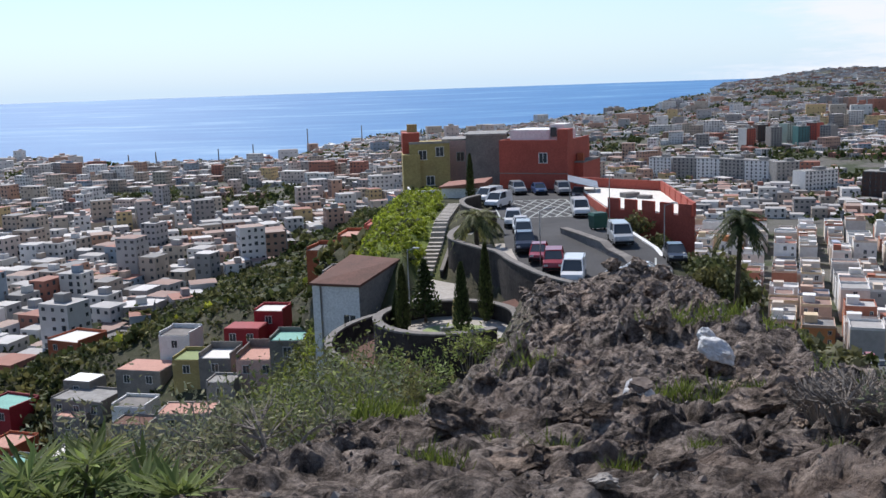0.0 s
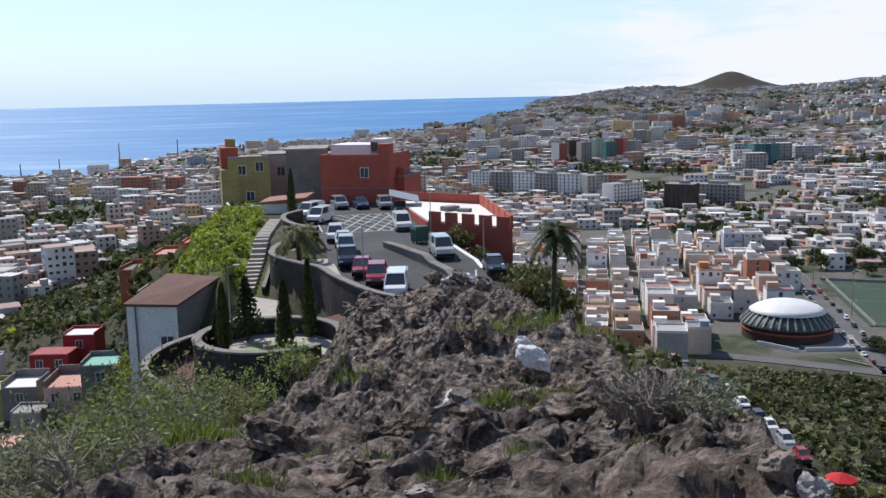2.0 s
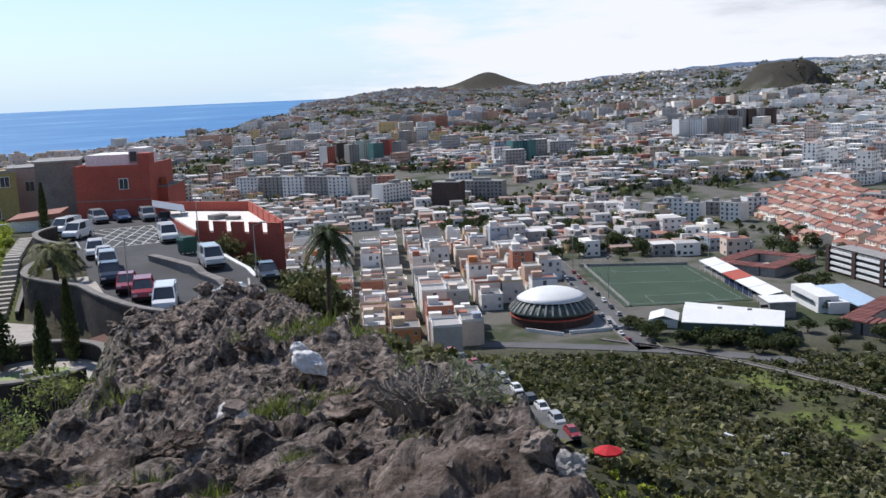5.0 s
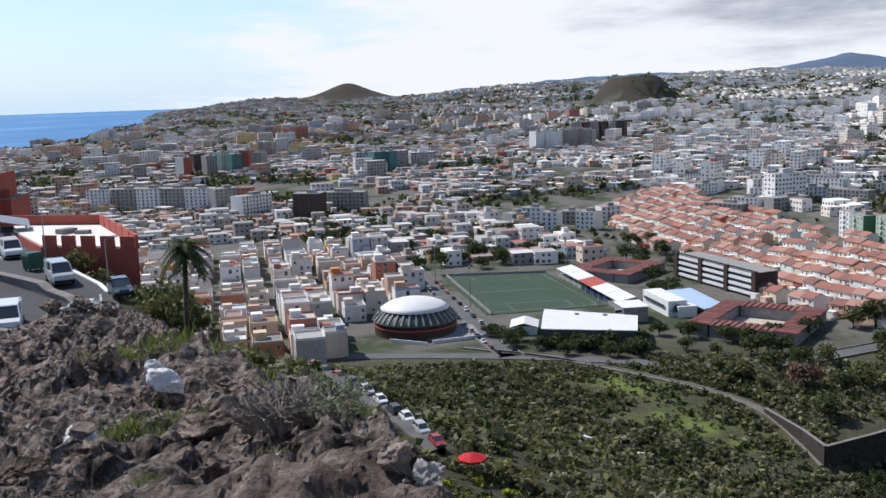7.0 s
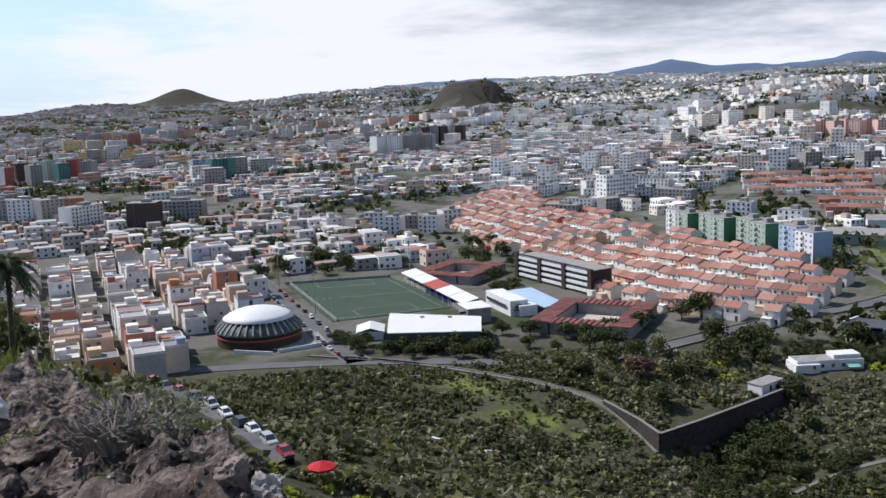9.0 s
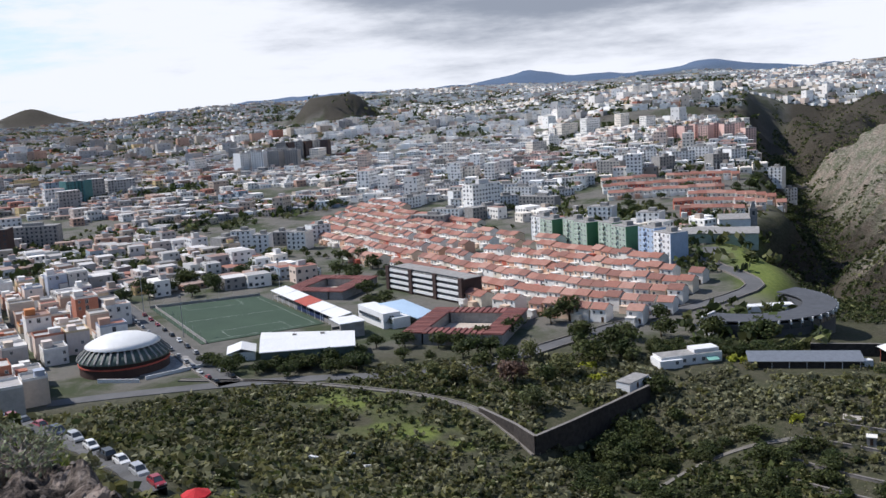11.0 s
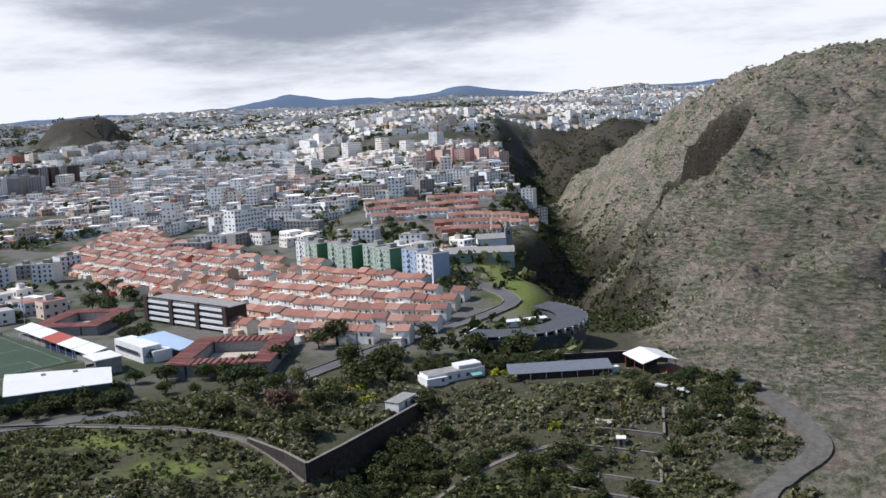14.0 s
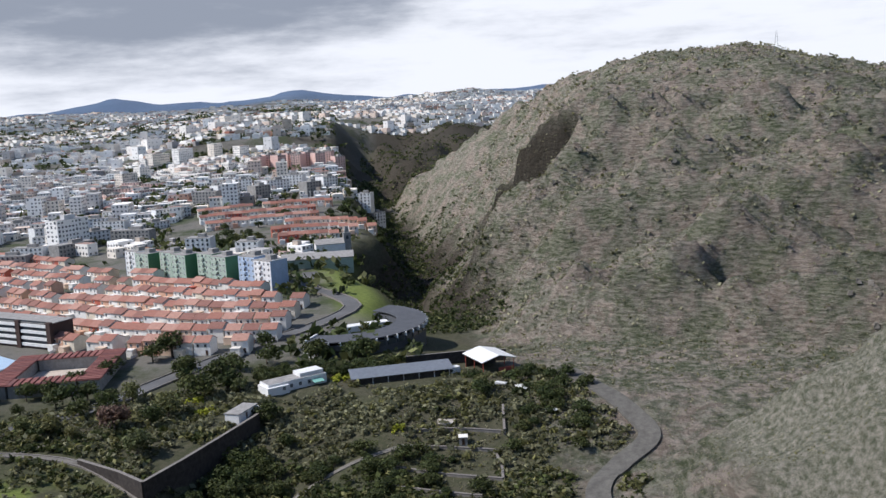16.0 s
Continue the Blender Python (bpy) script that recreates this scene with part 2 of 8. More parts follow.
def height(x, y):
    x, y = np.asarray(x, float), np.asarray(y, float)
    r = np.hypot(x, y) + 1e-6
    az = np.degrees(np.arctan2(x, y))
    far = np.interp(az, FAR_AZ, FAR_Z)
    s = np.clip((r - 600) / 3900, 0, 1.15)
    z = far * s ** 1.32
    z = z + 8 * ramp(az, 50, 66) * ramp(r, 330, 560) * (1 - ramp(r, 900, 1400))
    z = z + fbm(x / 420, y / 420, 3, 3) * 26 * ramp(r, 900, 2200)
    # the upper town stands on a plateau with a low cliff at its edge
    # open valley below the gardens, and the gorge at the hill's foot
    u, d = hill_coords(x, y)
    z = z + ramp(az, 54, 63) * (20 * ramp(r, 760, 1450) + 15 * ramp(plateau_edge(x, y), 0, 30)) * (1 - ramp(r, 1900, 4300)) * (1 - ramp(d, -30, 50) * (1 - ramp(r, 2100, 2500)))
    z = z - (30 + 60 * fbm(x / 110, y / 110, 4, 73)) * ramp(d, -10, 60) * ramp(u, 600, 1000) * (1 - ramp(r, 2000, 2400))
    valley = np.exp(-(((az - 75) / 24) ** 4)) * (1 - ramp(r, 250, 300)) * ramp(r, 120, 200)
    z = z - 8 * valley
    gorge = np.exp(-((d - rim(u) - 34 + 12 * fbm(x / 45, y / 45, 3, 63)) / 38) ** 4) * ramp(u, -40, 90) * (1 - ramp(u, 1500, 2000))
    z = z - (14 + 30 * ramp(u, 60, 260) + 14 * ramp(u, 500, 900)) * gorge
    # the hill across the gorge
    hx, hy = x - 740, y - 5
    out = np.hypot((hx * 0.585 + hy * 0.81) * 0.65, (hx * 0.81 - hy * 0.585) * 1.02)
    dome = 127 - 158 * (out / 400) ** 1.35
    flank = -20 + 1.25 * (d - 24 * ramp(u, 230, 320))
    gully = (0.2 - np.abs(fbm((u + 0.55 * d) / 48, d / 170, 5, 9))) * 60 * ramp(d, -2, 45) * (1 - 0.9 * ramp(dome, 75, 128)) + (0.2 - np.abs(fbm(x / 40 + 3, y / 60, 4, 19))) * 20 * ramp(d, 0, 60) * (1 - 0.6 * ramp(dome, 80, 128))
    mount = -softmax(-dome, -flank, 30) + gully + fbm(x / 22, y / 22, 5, 21, 0.6) * 5.0
    mount = mount - 9 * ramp(-y, 40, 100)
    # ledges of old terraces and lava beds
    level = (mount + 9 * fbm(x / 60, y / 60, 4, 51)) / 8.5
    step = level - np.floor(level)
    mount = mount + 4.2 * (ramp(step, 0.5, 0.95) - step) * ramp(fbm(x / 80, y / 80, 3, 53), -0.28, 0.1) * ramp(d, 0, 30) * (1 - 0.85 * ramp(dome, 70, 118)) + fbm(x / 9, y / 9, 3, 57, 0.6) * (2.2 - 1.7 * ramp(dome, 70, 118))
    # rocky ribs that run down the flank
    for line in HILL_RIBS:
        near_rib = np.full(np.shape(x), 1e9)
        for (x0, y0), (x1, y1) in zip(line, line[1:]):
            f = np.clip(((x - x0) * (x1 - x0) + (y - y0) * (y1 - y0)) / ((x1 - x0) ** 2 + (y1 - y0) ** 2), 0, 1)
            near_rib = np.minimum(near_rib, np.hypot(x - x0 - f * (x1 - x0), y - y0 - f * (y1 - y0)))
        mount = mount + 15 * np.exp(-((near_rib + 7 * fbm(x / 18, y / 18, 3, 59)) / 13) ** 2) * ramp(d, 0, 20)
    # broken cliff on the shoulder above the gorge
    along, shelf = cliff_coords(x, y)
    mount = mount - 27 * ramp(shelf + 14 * fbm(x / 20, y / 20, 3, 61), -5, 5) * (1 - ramp(shelf, 18, 70)) * ramp(along, -12, 6) * (1 - ramp(along, 90, 140))
    mount = np.maximum(mount, -60)
    z = np.where(d > -6, softmax(z, mount, 8), z)
    # low spur on the near side of the dry river bed
    q = (x - 235) * 0.35 - (y - 8) * 0.94
    near = -1 + np.clip(q, -20, 140) * 0.75 - np.maximum(r - 245, 0) * 1.2 - np.maximum(215 - r, 0) * 0.5 + fbm(x / 26, y / 26, 4, 31, 0.6) * 6
    z = np.where((q > -20) & (r < 420) & (az > 60), softmax(z, near, 6), z)
    # the camera's own spur
    ax, crest_z, w, wl = spur_axis(y)
    off = x - ax
    right = np.maximum(off - w, 0)
    left = np.maximum(-off - wl, 0)
    steep = 0.74 - 0.20 * ramp(right, 20, 70)
    fall_r = right * steep + 5 * (1 - np.exp(-right / 5))
    fall_l = (np.minimum(left, 26) + 0.15 * np.clip(left - 26, 0, 14) + 0.5 * np.maximum(left - 40, 0)) * np.interp(y, (0, 25, 45, 60, 120, 145, 180), (0.30, 0.40, 0.75, 1.2, 1.25, 1.0, 0.62)) + 4 * (1 - np.exp(-left / 6))
    spur = crest_z - fall_r - fall_l
    spur = spur + 9 * np.exp(-((x + 16) / 6) ** 2 - ((y - 132) / 9) ** 2)
    spur = spur + 1.7 * np.exp(-((x - 10.6) / 3.5) ** 2 - ((y - 51) / 5) ** 2)
    spur = spur + fbm(x / 14, y / 14, 4, 41) * 2.2 * ramp(right + left, 2, 25)
    spur = np.where((y > -300) & (y < 660), spur, -60)
    z = softmax(z, spur, 6)
    # hollow below the curved retaining wall
    wall_x = np.interp(y, (62, 65.3, 71, 75.3, 77.8, 82, 85.5, 89.5, 92), (8.6, 6.9, 5.2, 4.3, 2.7, 0.9, 0.8, 1.9, 4.6))
    hollow = ramp(x, -3.6, -2.2) * (1 - ramp(x, wall_x - 0.5, wall_x + 0.5)) * ramp(y, 60, 66) * (1 - ramp(y, 90, 97))
    z = z * (1 - hollow) + np.minimum(z, np.interp(y, (66, 72, 80, 95), (73.3, 75.0, 75.4, 77.3))) * hollow
    # terrace cut for the round ramp
    cut = 1 - ramp(np.hypot((x + 2) / 9.5, (y - 62) / 13), 0.75, 1.2)
    z = z * (1 - cut) + np.minimum(z, 73.3) * cut
    # shaded hollow at the foot of the garden wall
    z = z - 4.5 * ramp(x, 200, 212) * (1 - ramp(x, 262, 290)) * ramp(y, 96, 122) * (1 - ramp(y, 139.5, 141.5))
    # far cones and the flat-topped hill
    for c_az, c_r, c_h, c_w in ((27.5, 4300, 84, 125), (22.0, 4350, 24, 200), (66.0, 4750, 55, 230), (55.8, 4820, 58, 110), (76, 4500, 30, 260)):
        dx, dy = x - c_r * math.sin(radians(c_az)), y - c_r * math.cos(radians(c_az))
        z = z + c_h * np.exp(-(np.hypot(dx, dy) / c_w) ** 1.5)
    dx, dy = x - 2900 * math.sin(radians(44.2)), y - 2900 * math.cos(radians(44.2))
    z = z + (66 + 14 * fbm(x / 30, y / 30, 3, 43)) * (1 - ramp(np.hypot(dx * 0.8, dy), 55, 125))
    z = z + 12 * np.exp(-((az - 54) / 15) ** 2) * ramp(r, 4550, 4900)
    z = z + fbm(x / 260, y / 260, 4, 23) * 26 * ramp(r, 4500, 4750) * ramp(az, 20, 30)
    return z


def ground(x, y):
    return float(height(x, y))


def polar(az, r):
    return r * math.sin(radians(az)), r * math.cos(radians(az))
# ---------------------------------------------------------------- helpers for meshes
class Geo:
    """Collects vertices and faces of one mesh."""

    def __init__(self):
        self.v, self.f, self.m = [], [], []

    def add(self, verts, faces, mat=0):
        n = len(self.v)
        self.v.extend(tuple(p) for p in verts)
        self.f.extend(tuple(i + n for i in face) for face in faces)
        self.m.extend([mat] * len(faces))
        return self

    def box(self, x, y, z, sx, sy, sz, turn=0.0, mat=0, taper=1.0, top=None):
        """A box whose base's middle is at x, y, z; turn in degrees."""
        c, s = math.cos(radians(turn)), math.sin(radians(turn))
        pts = []
        for k, h in ((1.0, 0), (taper, sz)):
            for ax, ay in ((-1, -1), (1, -1), (1, 1), (-1, 1)):
                px, py = ax * sx / 2 * k, ay * sy / 2 * k
                pts.append((x + px * c - py * s, y + px * s + py * c, z + h))
        self.add(pts, [(0, 3, 2, 1), (0, 1, 5, 4), (1, 2, 6, 5), (2, 3, 7, 6), (3, 0, 4, 7)], mat)
        self.add(pts[4:], [(0, 1, 2, 3)], mat if top is None else top)
        return self

    def prism(self, outline, z0, z1, mat=0, top=None):
        """An upright prism over a plan outline (anticlockwise)."""
        n = len(outline)
        z1s = z1 if isinstance(z1, (list, tuple)) else [z1] * n
        z0s = z0 if isinstance(z0, (list, tuple)) else [z0] * n
        pts = [(x, y, z) for (x, y), z in zip(outline, z0s)] + [(x, y, z) for (x, y), z in zip(outline, z1s)]
        self.add(pts, [(i, (i + 1) % n, n + (i + 1) % n, n + i) for i in range(n)] + [tuple(range(n - 1, -1, -1))], mat)
        self.add(pts[n:], [tuple(range(n))], mat if top is None else top)
        return self

    def tube(self, p, q, r0, r1=None, sides=8, mat=0, caps=True):
        p, q = Vector(p), Vector(q)
        r1 = r0 if r1 is None else r1
        w = (q - p).normalized()
        a = w.orthogonal().normalized()
        b = w.cross(a)
        pts = []
        for c, r in ((p, r0), (q, r1)):
            for k in range(sides):
                t = 2 * math.pi * k / sides
                pts.append(c + a * (r * math.cos(t)) + b * (r * math.sin(t)))
        faces = [(k, (k + 1) % sides, sides + (k + 1) % sides, sides + k) for k in range(sides)]
        if caps:
            faces += [tuple(range(sides - 1, -1, -1)), tuple(range(sides, 2 * sides))]
        return self.add(pts, faces, mat)

    def strip(self, left, right, mat=0):
        """A ribbon between two rows of points."""
        n = len(left)
        return self.add(list(left) + list(right), [(i, n + i, n + i + 1, i + 1) for i in range(n - 1)], mat)

    def mesh(self, name, mats, smooth=False):
        me = bpy.data.meshes.new(name)
        me.from_pydata([tuple(p) for p in self.v], [], self.f)
        for mt in mats if isinstance(mats, (list, tuple)) else [mats]:
            me.materials.append(mt)
        me.polygons.foreach_set("material_index", self.m)
        if smooth:
            me.polygons.foreach_set("use_smooth", [True] * len(self.f))
        me.update()
        return me


def part(name, geo, mats, parent=None, label="", smooth=False):
    """Links a Geo (or a mesh) as one object, under parent if one is given."""
    me = geo.mesh(name, mats, smooth) if isinstance(geo, Geo) else geo
    ob = new(name, me)
    if parent is not None:
        ob.parent = parent
    if label:
        ob["label"] = label
    return ob


def thing(name, label, category, at=None, group="", kind=""):
    """An Empty at the thing's base."""
    ob = new(name)
    ob.empty_display_size = 0.2
    if at is not None:
        ob.matrix_world = at if isinstance(at, Matrix) else pose(*at)
    return tagged(ob, label, category, group, kind)


def whole(name, geo, mats, label, category, at=None, group="", kind="", smooth=False):
    """A thing that is a single mesh."""
    ob = part(name, geo, mats, None, "", smooth)
    if at is not None:
        ob.matrix_world = at if isinstance(at, Matrix) else pose(*at)
    return tagged(ob, label, category, group, kind)


# ---------------------------------------------------------------- the ground: one sheet out to the horizon
def crest_mask(x, y):
    """1 on the bare lava crest in front of the camera."""
    ax, _, w, wl = spur_axis(y)
    off = x - ax
    edge = fbm(x / 5, y / 5, 3, 77) * 2.5
    return ramp(y, -10, 0) * (1 - ramp(y, 50, 58)) * (1 - ramp(off - w + edge, 1.0, 5.5)) * (1 - ramp(-off - wl + 0.6 * edge, -0.6, 1.6))


def rock_relief(x, y):
    """Jagged lava: blocks, ridges and clefts."""
    r = np.hypot(x, y)
    wx, wy = x + 0.5 * vnoise(x / 0.9, y / 0.9, 5), y + 0.5 * vnoise(x / 0.9 + 9, y / 0.9, 6)
    big = fbm(x / 7.0, y / 7.0, 2, 81)
    blocks = cells(wx / 1.5, wy / 1.5, 51)
    stones = cells(wx / 0.55, wy / 0.55, 61)
    lumps = cells(wx / 0.24, wy / 0.24, 67)
    chips = -2.2 * np.abs(fbm(x / 0.42, y / 0.42, 3, 71)) + 0.4
    rough = fbm(x / 0.5, y / 0.5, 3, 87)
    grow = ramp(r, 3, 18)
    bare = ramp(fbm(x / 4.5, y / 4.5, 3, 95), -0.25, 0.12)
    return grow * (0.8 * big + 0.42 * blocks) + bare * ((0.09 + 0.36 * grow) * stones + (0.035 + 0.07 * grow) * lumps + (0.055 + 0.11 * grow) * chips) + 0.14 * rough - (0.07 + 0.22 * grow) * np.abs(fbm(x / 0.26 + 4, y / 0.26, 3, 99)) - 0.08 - 0.30 * grow


def cells(x, y, seed):
    """Blocks of random height with rounded shoulders and clefts between them."""
    i, j = np.floor(x), np.floor(y)
    best = np.full(np.shape(x), 9.0)
    second, level = best.copy(), np.zeros(np.shape(x))
    for di in (-1, 0, 1):
        for dj in (-1, 0, 1):
            ci, cj = i + di, j + dj
            px, py = ci + hash2(ci, cj, seed), cj + hash2(ci, cj, seed + 1)
            d = np.hypot(x - px, y - py)
            tilt = (x - px) * (hash2(ci, cj, seed + 3) - 0.5) + (y - py) * (hash2(ci, cj, seed + 4) - 0.5)
            v = hash2(ci, cj, seed + 2) + 0.9 * tilt
            near_ = d < best
            second = np.where(near_, best, np.minimum(second, d))
            level = np.where(near_, v, level)
            best = np.where(near_, d, best)
    cleft = np.clip((second - best) * 3.2, 0, 1) ** 0.6
    return level * cleft


def surface(x, y):
    return height(x, y) + crest_mask(x, y) * rock_relief(x, y)


def on_ground(x, y):
    return float(surface(np.float64(x), np.float64(y)))


def smooth_mask(p, q, soft):
    return ramp(p - q, -soft, soft)


def make_ground():
    az = np.radians(np.concatenate([np.arange(-180, -32, 6.0), np.arange(-31, 42, 0.28), np.arange(42, 74, 0.42), np.arange(74, 106, 0.24), np.arange(108, 180, 6.0)]))
    rr = np.concatenate([[0.4], np.geomspace(1.5, 55, 370), np.geomspace(56.2, 205, 50), np.geomspace(208, 820, 215), np.geomspace(832, 4960, 95)])
    A, Rr = np.meshgrid(az, rr, indexing="ij")
    X, Y = Rr * np.sin(A), Rr * np.cos(A)
    Z = surface(X, Y)
    n, k = X.shape
    me = bpy.data.meshes.new("ground")
    co = np.stack([X, Y, Z], 2).reshape(-1, 3)
    co = np.vstack([co, [[0, 0, float(surface(np.float64(0), np.float64(0)))]]])
    i, j = np.meshgrid(np.arange(n), np.arange(k - 1), indexing="ij")
    i2 = (i + 1) % n
    quads = np.stack([i * k + j, i * k + j + 1, i2 * k + j + 1, i2 * k + j], 2).reshape(-1, 4)
    ring = np.arange(n)
    tris = np.stack([np.full(n, n * k), ring * k, ((ring + 1) % n) * k], 1)
    me.vertices.add(len(co))
    me.vertices.foreach_set("co", co.ravel())
    loops = np.concatenate([quads.ravel(), tris.ravel()])
    me.loops.add(len(loops))
    me.loops.foreach_set("vertex_index", loops.astype(np.int32))
    me.polygons.add(len(quads) + len(tris))
    me.polygons.foreach_set("loop_start", np.concatenate([np.arange(len(quads)) * 4, len(quads) * 4 + np.arange(len(tris)) * 3]).astype(np.int32))
    me.update(calc_edges=True)
    x, y = co[:, 0], co[:, 1]
    r, a = np.hypot(x, y), np.degrees(np.arctan2(x, y))
    u, d = hill_coords(x, y)
    cliff = cliff_coords(x, y)
    for name, v in (("lava", crest_mask(x, y)),
                    ("town", ramp(r, 318, 350) * (1 - ramp(d - rim(u) + 12 * fbm(x / 60, y / 60, 3, 5), -30, -8) * (1 - ramp(u, 1500, 1900))) * (1 - ramp(a, 36, 48) * (1 - ramp(r, 330, 380)))),
                    ("hill", ramp(d, -8, 12) * (a > 60) * (1 - ramp(r, 1300, 1700))),
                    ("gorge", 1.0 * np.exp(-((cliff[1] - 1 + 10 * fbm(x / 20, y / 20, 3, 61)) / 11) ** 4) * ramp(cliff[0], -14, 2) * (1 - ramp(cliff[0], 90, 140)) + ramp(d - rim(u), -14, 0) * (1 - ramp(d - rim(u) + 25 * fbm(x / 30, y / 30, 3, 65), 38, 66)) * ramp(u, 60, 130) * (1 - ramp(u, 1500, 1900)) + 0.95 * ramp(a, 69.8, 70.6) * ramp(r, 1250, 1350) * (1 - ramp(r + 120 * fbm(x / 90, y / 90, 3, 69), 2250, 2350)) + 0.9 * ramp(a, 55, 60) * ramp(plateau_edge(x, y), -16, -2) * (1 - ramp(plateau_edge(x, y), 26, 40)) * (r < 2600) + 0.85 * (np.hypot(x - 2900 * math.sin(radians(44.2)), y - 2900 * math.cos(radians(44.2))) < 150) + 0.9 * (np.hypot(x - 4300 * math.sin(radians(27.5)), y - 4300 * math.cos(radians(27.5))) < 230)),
                    ("spur", ramp((x - 235) * 0.35 - (y - 8) * 0.94 + 6 * fbm(x / 15, y / 15, 3, 75), 6, 14) * (1 - ramp(r, 250, 258)) * (a > 80) * (a < 130)),
                    ("mountain_haze", ramp(r, 4480, 4650) * ramp(a, 18, 24)),
                    ("green", ramp(x, -12, -7) * (1 - ramp(x, -2, 1)) * ramp(y, 74, 86) * (1 - ramp(y, 118, 128)) + 0.8 * np.exp(-((x - 197 - 0.1 * (y - 180)) / 13) ** 2) * ramp(y, 132, 150) * (1 - ramp(y, 215, 240)) * ramp(fbm(x / 14, y / 14, 3, 83), -0.2, 0.15) + 0.75 * np.exp(-((d - rim(u) + 14) / 16) ** 4) * ramp(u, 45, 80) * (1 - ramp(u, 225, 262)))):
        at = me.attributes.new(name, "FLOAT", "POINT")
        at.data.foreach_set("value", np.asarray(v, np.float32))
    smooth = np.ones(len(me.polygons), bool)
    smooth[: len(quads)] = crest_mask(x, y)[quads[:, 0]] < 0.3
    me.polygons.foreach_set("use_smooth", smooth)
    return me


def ground_material():
    m, t, b = nodes_of("ground", 0.95, 0.0, 0.15)

    def attr(name):
        n = t.nodes.new("ShaderNodeAttribute")
        n.attribute_name = name
        return n.outputs["Fac"]

    fine, mid, wide = noise_node(t, 6.0, 8, 0.7), noise_node(t, 0.5, 7, 0.7), noise_node(t, 0.035, 6, 0.65)
    scrub = ramp_node(t, ((0.30, (0.024, 0.028, 0.015)), (0.46, (0.05, 0.054, 0.028)), (0.60, (0.105, 0.094, 0.064)), (0.72, (0.09, 0.115, 0.035))), mid)
    dry = ramp_node(t, ((0.35, (0.075, 0.066, 0.05)), (0.65, (0.055, 0.064, 0.03))), wide)
    c = mix_node(t, scrub, dry, 0.45)
    beds = t.nodes.new("ShaderNodeMapping")
    beds.inputs["Scale"].default_value = (0.32, 0.32, 1.25)
    link(t, where(t), beds.inputs["Vector"])
    hill = ramp_node(t, ((0.41, (0.048, 0.046, 0.035)), (0.49, (0.19, 0.175, 0.142)), (0.57, (0.43, 0.385, 0.325))), noise_node(t, 0.75, 9, 0.74, beds.outputs[0]))
    hill = mix_node(t, hill, ramp_node(t, ((0.42, (0.10, 0.13, 0.058)), (0.50, (0.20, 0.195, 0.143)), (0.57, (0.34, 0.27, 0.218))), noise_node(t, 0.06, 9, 0.75)), 0.55)
    c = mix_node(t, c, hill, attr("hill"))
    c = mix_node(t, c, ramp_node(t, ((0.3, (0.10, 0.098, 0.085)), (0.46, (0.15, 0.142, 0.125)), (0.58, (0.055, 0.068, 0.035))), noise_node(t, 0.02, 8, 0.7)), attr("town"))
    c = mix_node(t, c, ramp_node(t, ((0.3, (0.10, 0.135, 0.03)), (0.7, (0.22, 0.265, 0.06))), mid), attr("green"))
    lava = ramp_node(t, ((0.385, (0.020, 0.0165, 0.014)), (0.485, (0.15, 0.12, 0.10)), (0.61, (0.46, 0.38, 0.32))), noise_node(t, 3.4, 10, 0.78))
    lava = mix_node(t, lava, (0.33, 0.24, 0.185), ramp_node(t, ((0.52, (0,) * 3), (0.70, (0.6,) * 3)), noise_node(t, 0.35, 5)))
    c = mix_node(t, c, ramp_node(t, ((0.38, (0.13, 0.14, 0.09)), (0.50, (0.27, 0.265, 0.20)), (0.62, (0.44, 0.40, 0.33))), noise_node(t, 0.6, 8, 0.72)), attr("spur"))
    c = mix_node(t, c, lava, attr("lava"))
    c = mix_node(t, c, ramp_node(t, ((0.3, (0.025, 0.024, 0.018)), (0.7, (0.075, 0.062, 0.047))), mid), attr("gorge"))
    # blue of the distant haze is put into the far mountains' base colour
    c = mix_node(t, c, ramp_node(t, ((0.3, (0.085, 0.13, 0.20)), (0.7, (0.115, 0.16, 0.235))), noise_node(t, 0.004, 6)), attr("mountain_haze"))
    c = mix_node(t, c, ramp_node(t, ((0.3, (0.55,) * 3), (0.7, (1.3,) * 3)), fine), 0.6, "MULTIPLY")
    link(t, c, b.inputs["Base Color"])
    lumps = t.nodes.new("ShaderNodeMath")
    lumps.operation = "MULTIPLY"
    link(t, noise_node(t, 0.5, 8, 0.74, beds.outputs[0]), lumps.inputs[0])
    link(t, attr("hill"), lumps.inputs[1])
    relief = t.nodes.new("ShaderNodeMath")
    relief.operation = "MULTIPLY_ADD"
    relief.inputs[1].default_value = 27.0
    link(t, lumps.outputs[0], relief.inputs[0])
    clinker = t.nodes.new("ShaderNodeMath")
    clinker.operation = "MULTIPLY_ADD"
    link(t, noise_node(t, 11.0, 8, 0.72), clinker.inputs[0])
    link(t, attr("lava"), clinker.inputs[1])
    link(t, fine, clinker.inputs[2])
    pebbles = t.nodes.new("ShaderNodeMath")
    pebbles.operation = "MULTIPLY_ADD"
    link(t, noise_node(t, 1.5, 8, 0.75), pebbles.inputs[0])
    grow = t.nodes.new("ShaderNodeMath")
    grow.operation = "MULTIPLY"
    grow.inputs[1].default_value = 9.0
    link(t, attr("hill"), grow.inputs[0])
    link(t, grow.outputs[0], pebbles.inputs[1])
    link(t, clinker.outputs[0], pebbles.inputs[2])
    link(t, pebbles.outputs[0], relief.inputs[2])
    bump_node(t, b, relief.outputs[0], 1.0, 0.12)
    return m


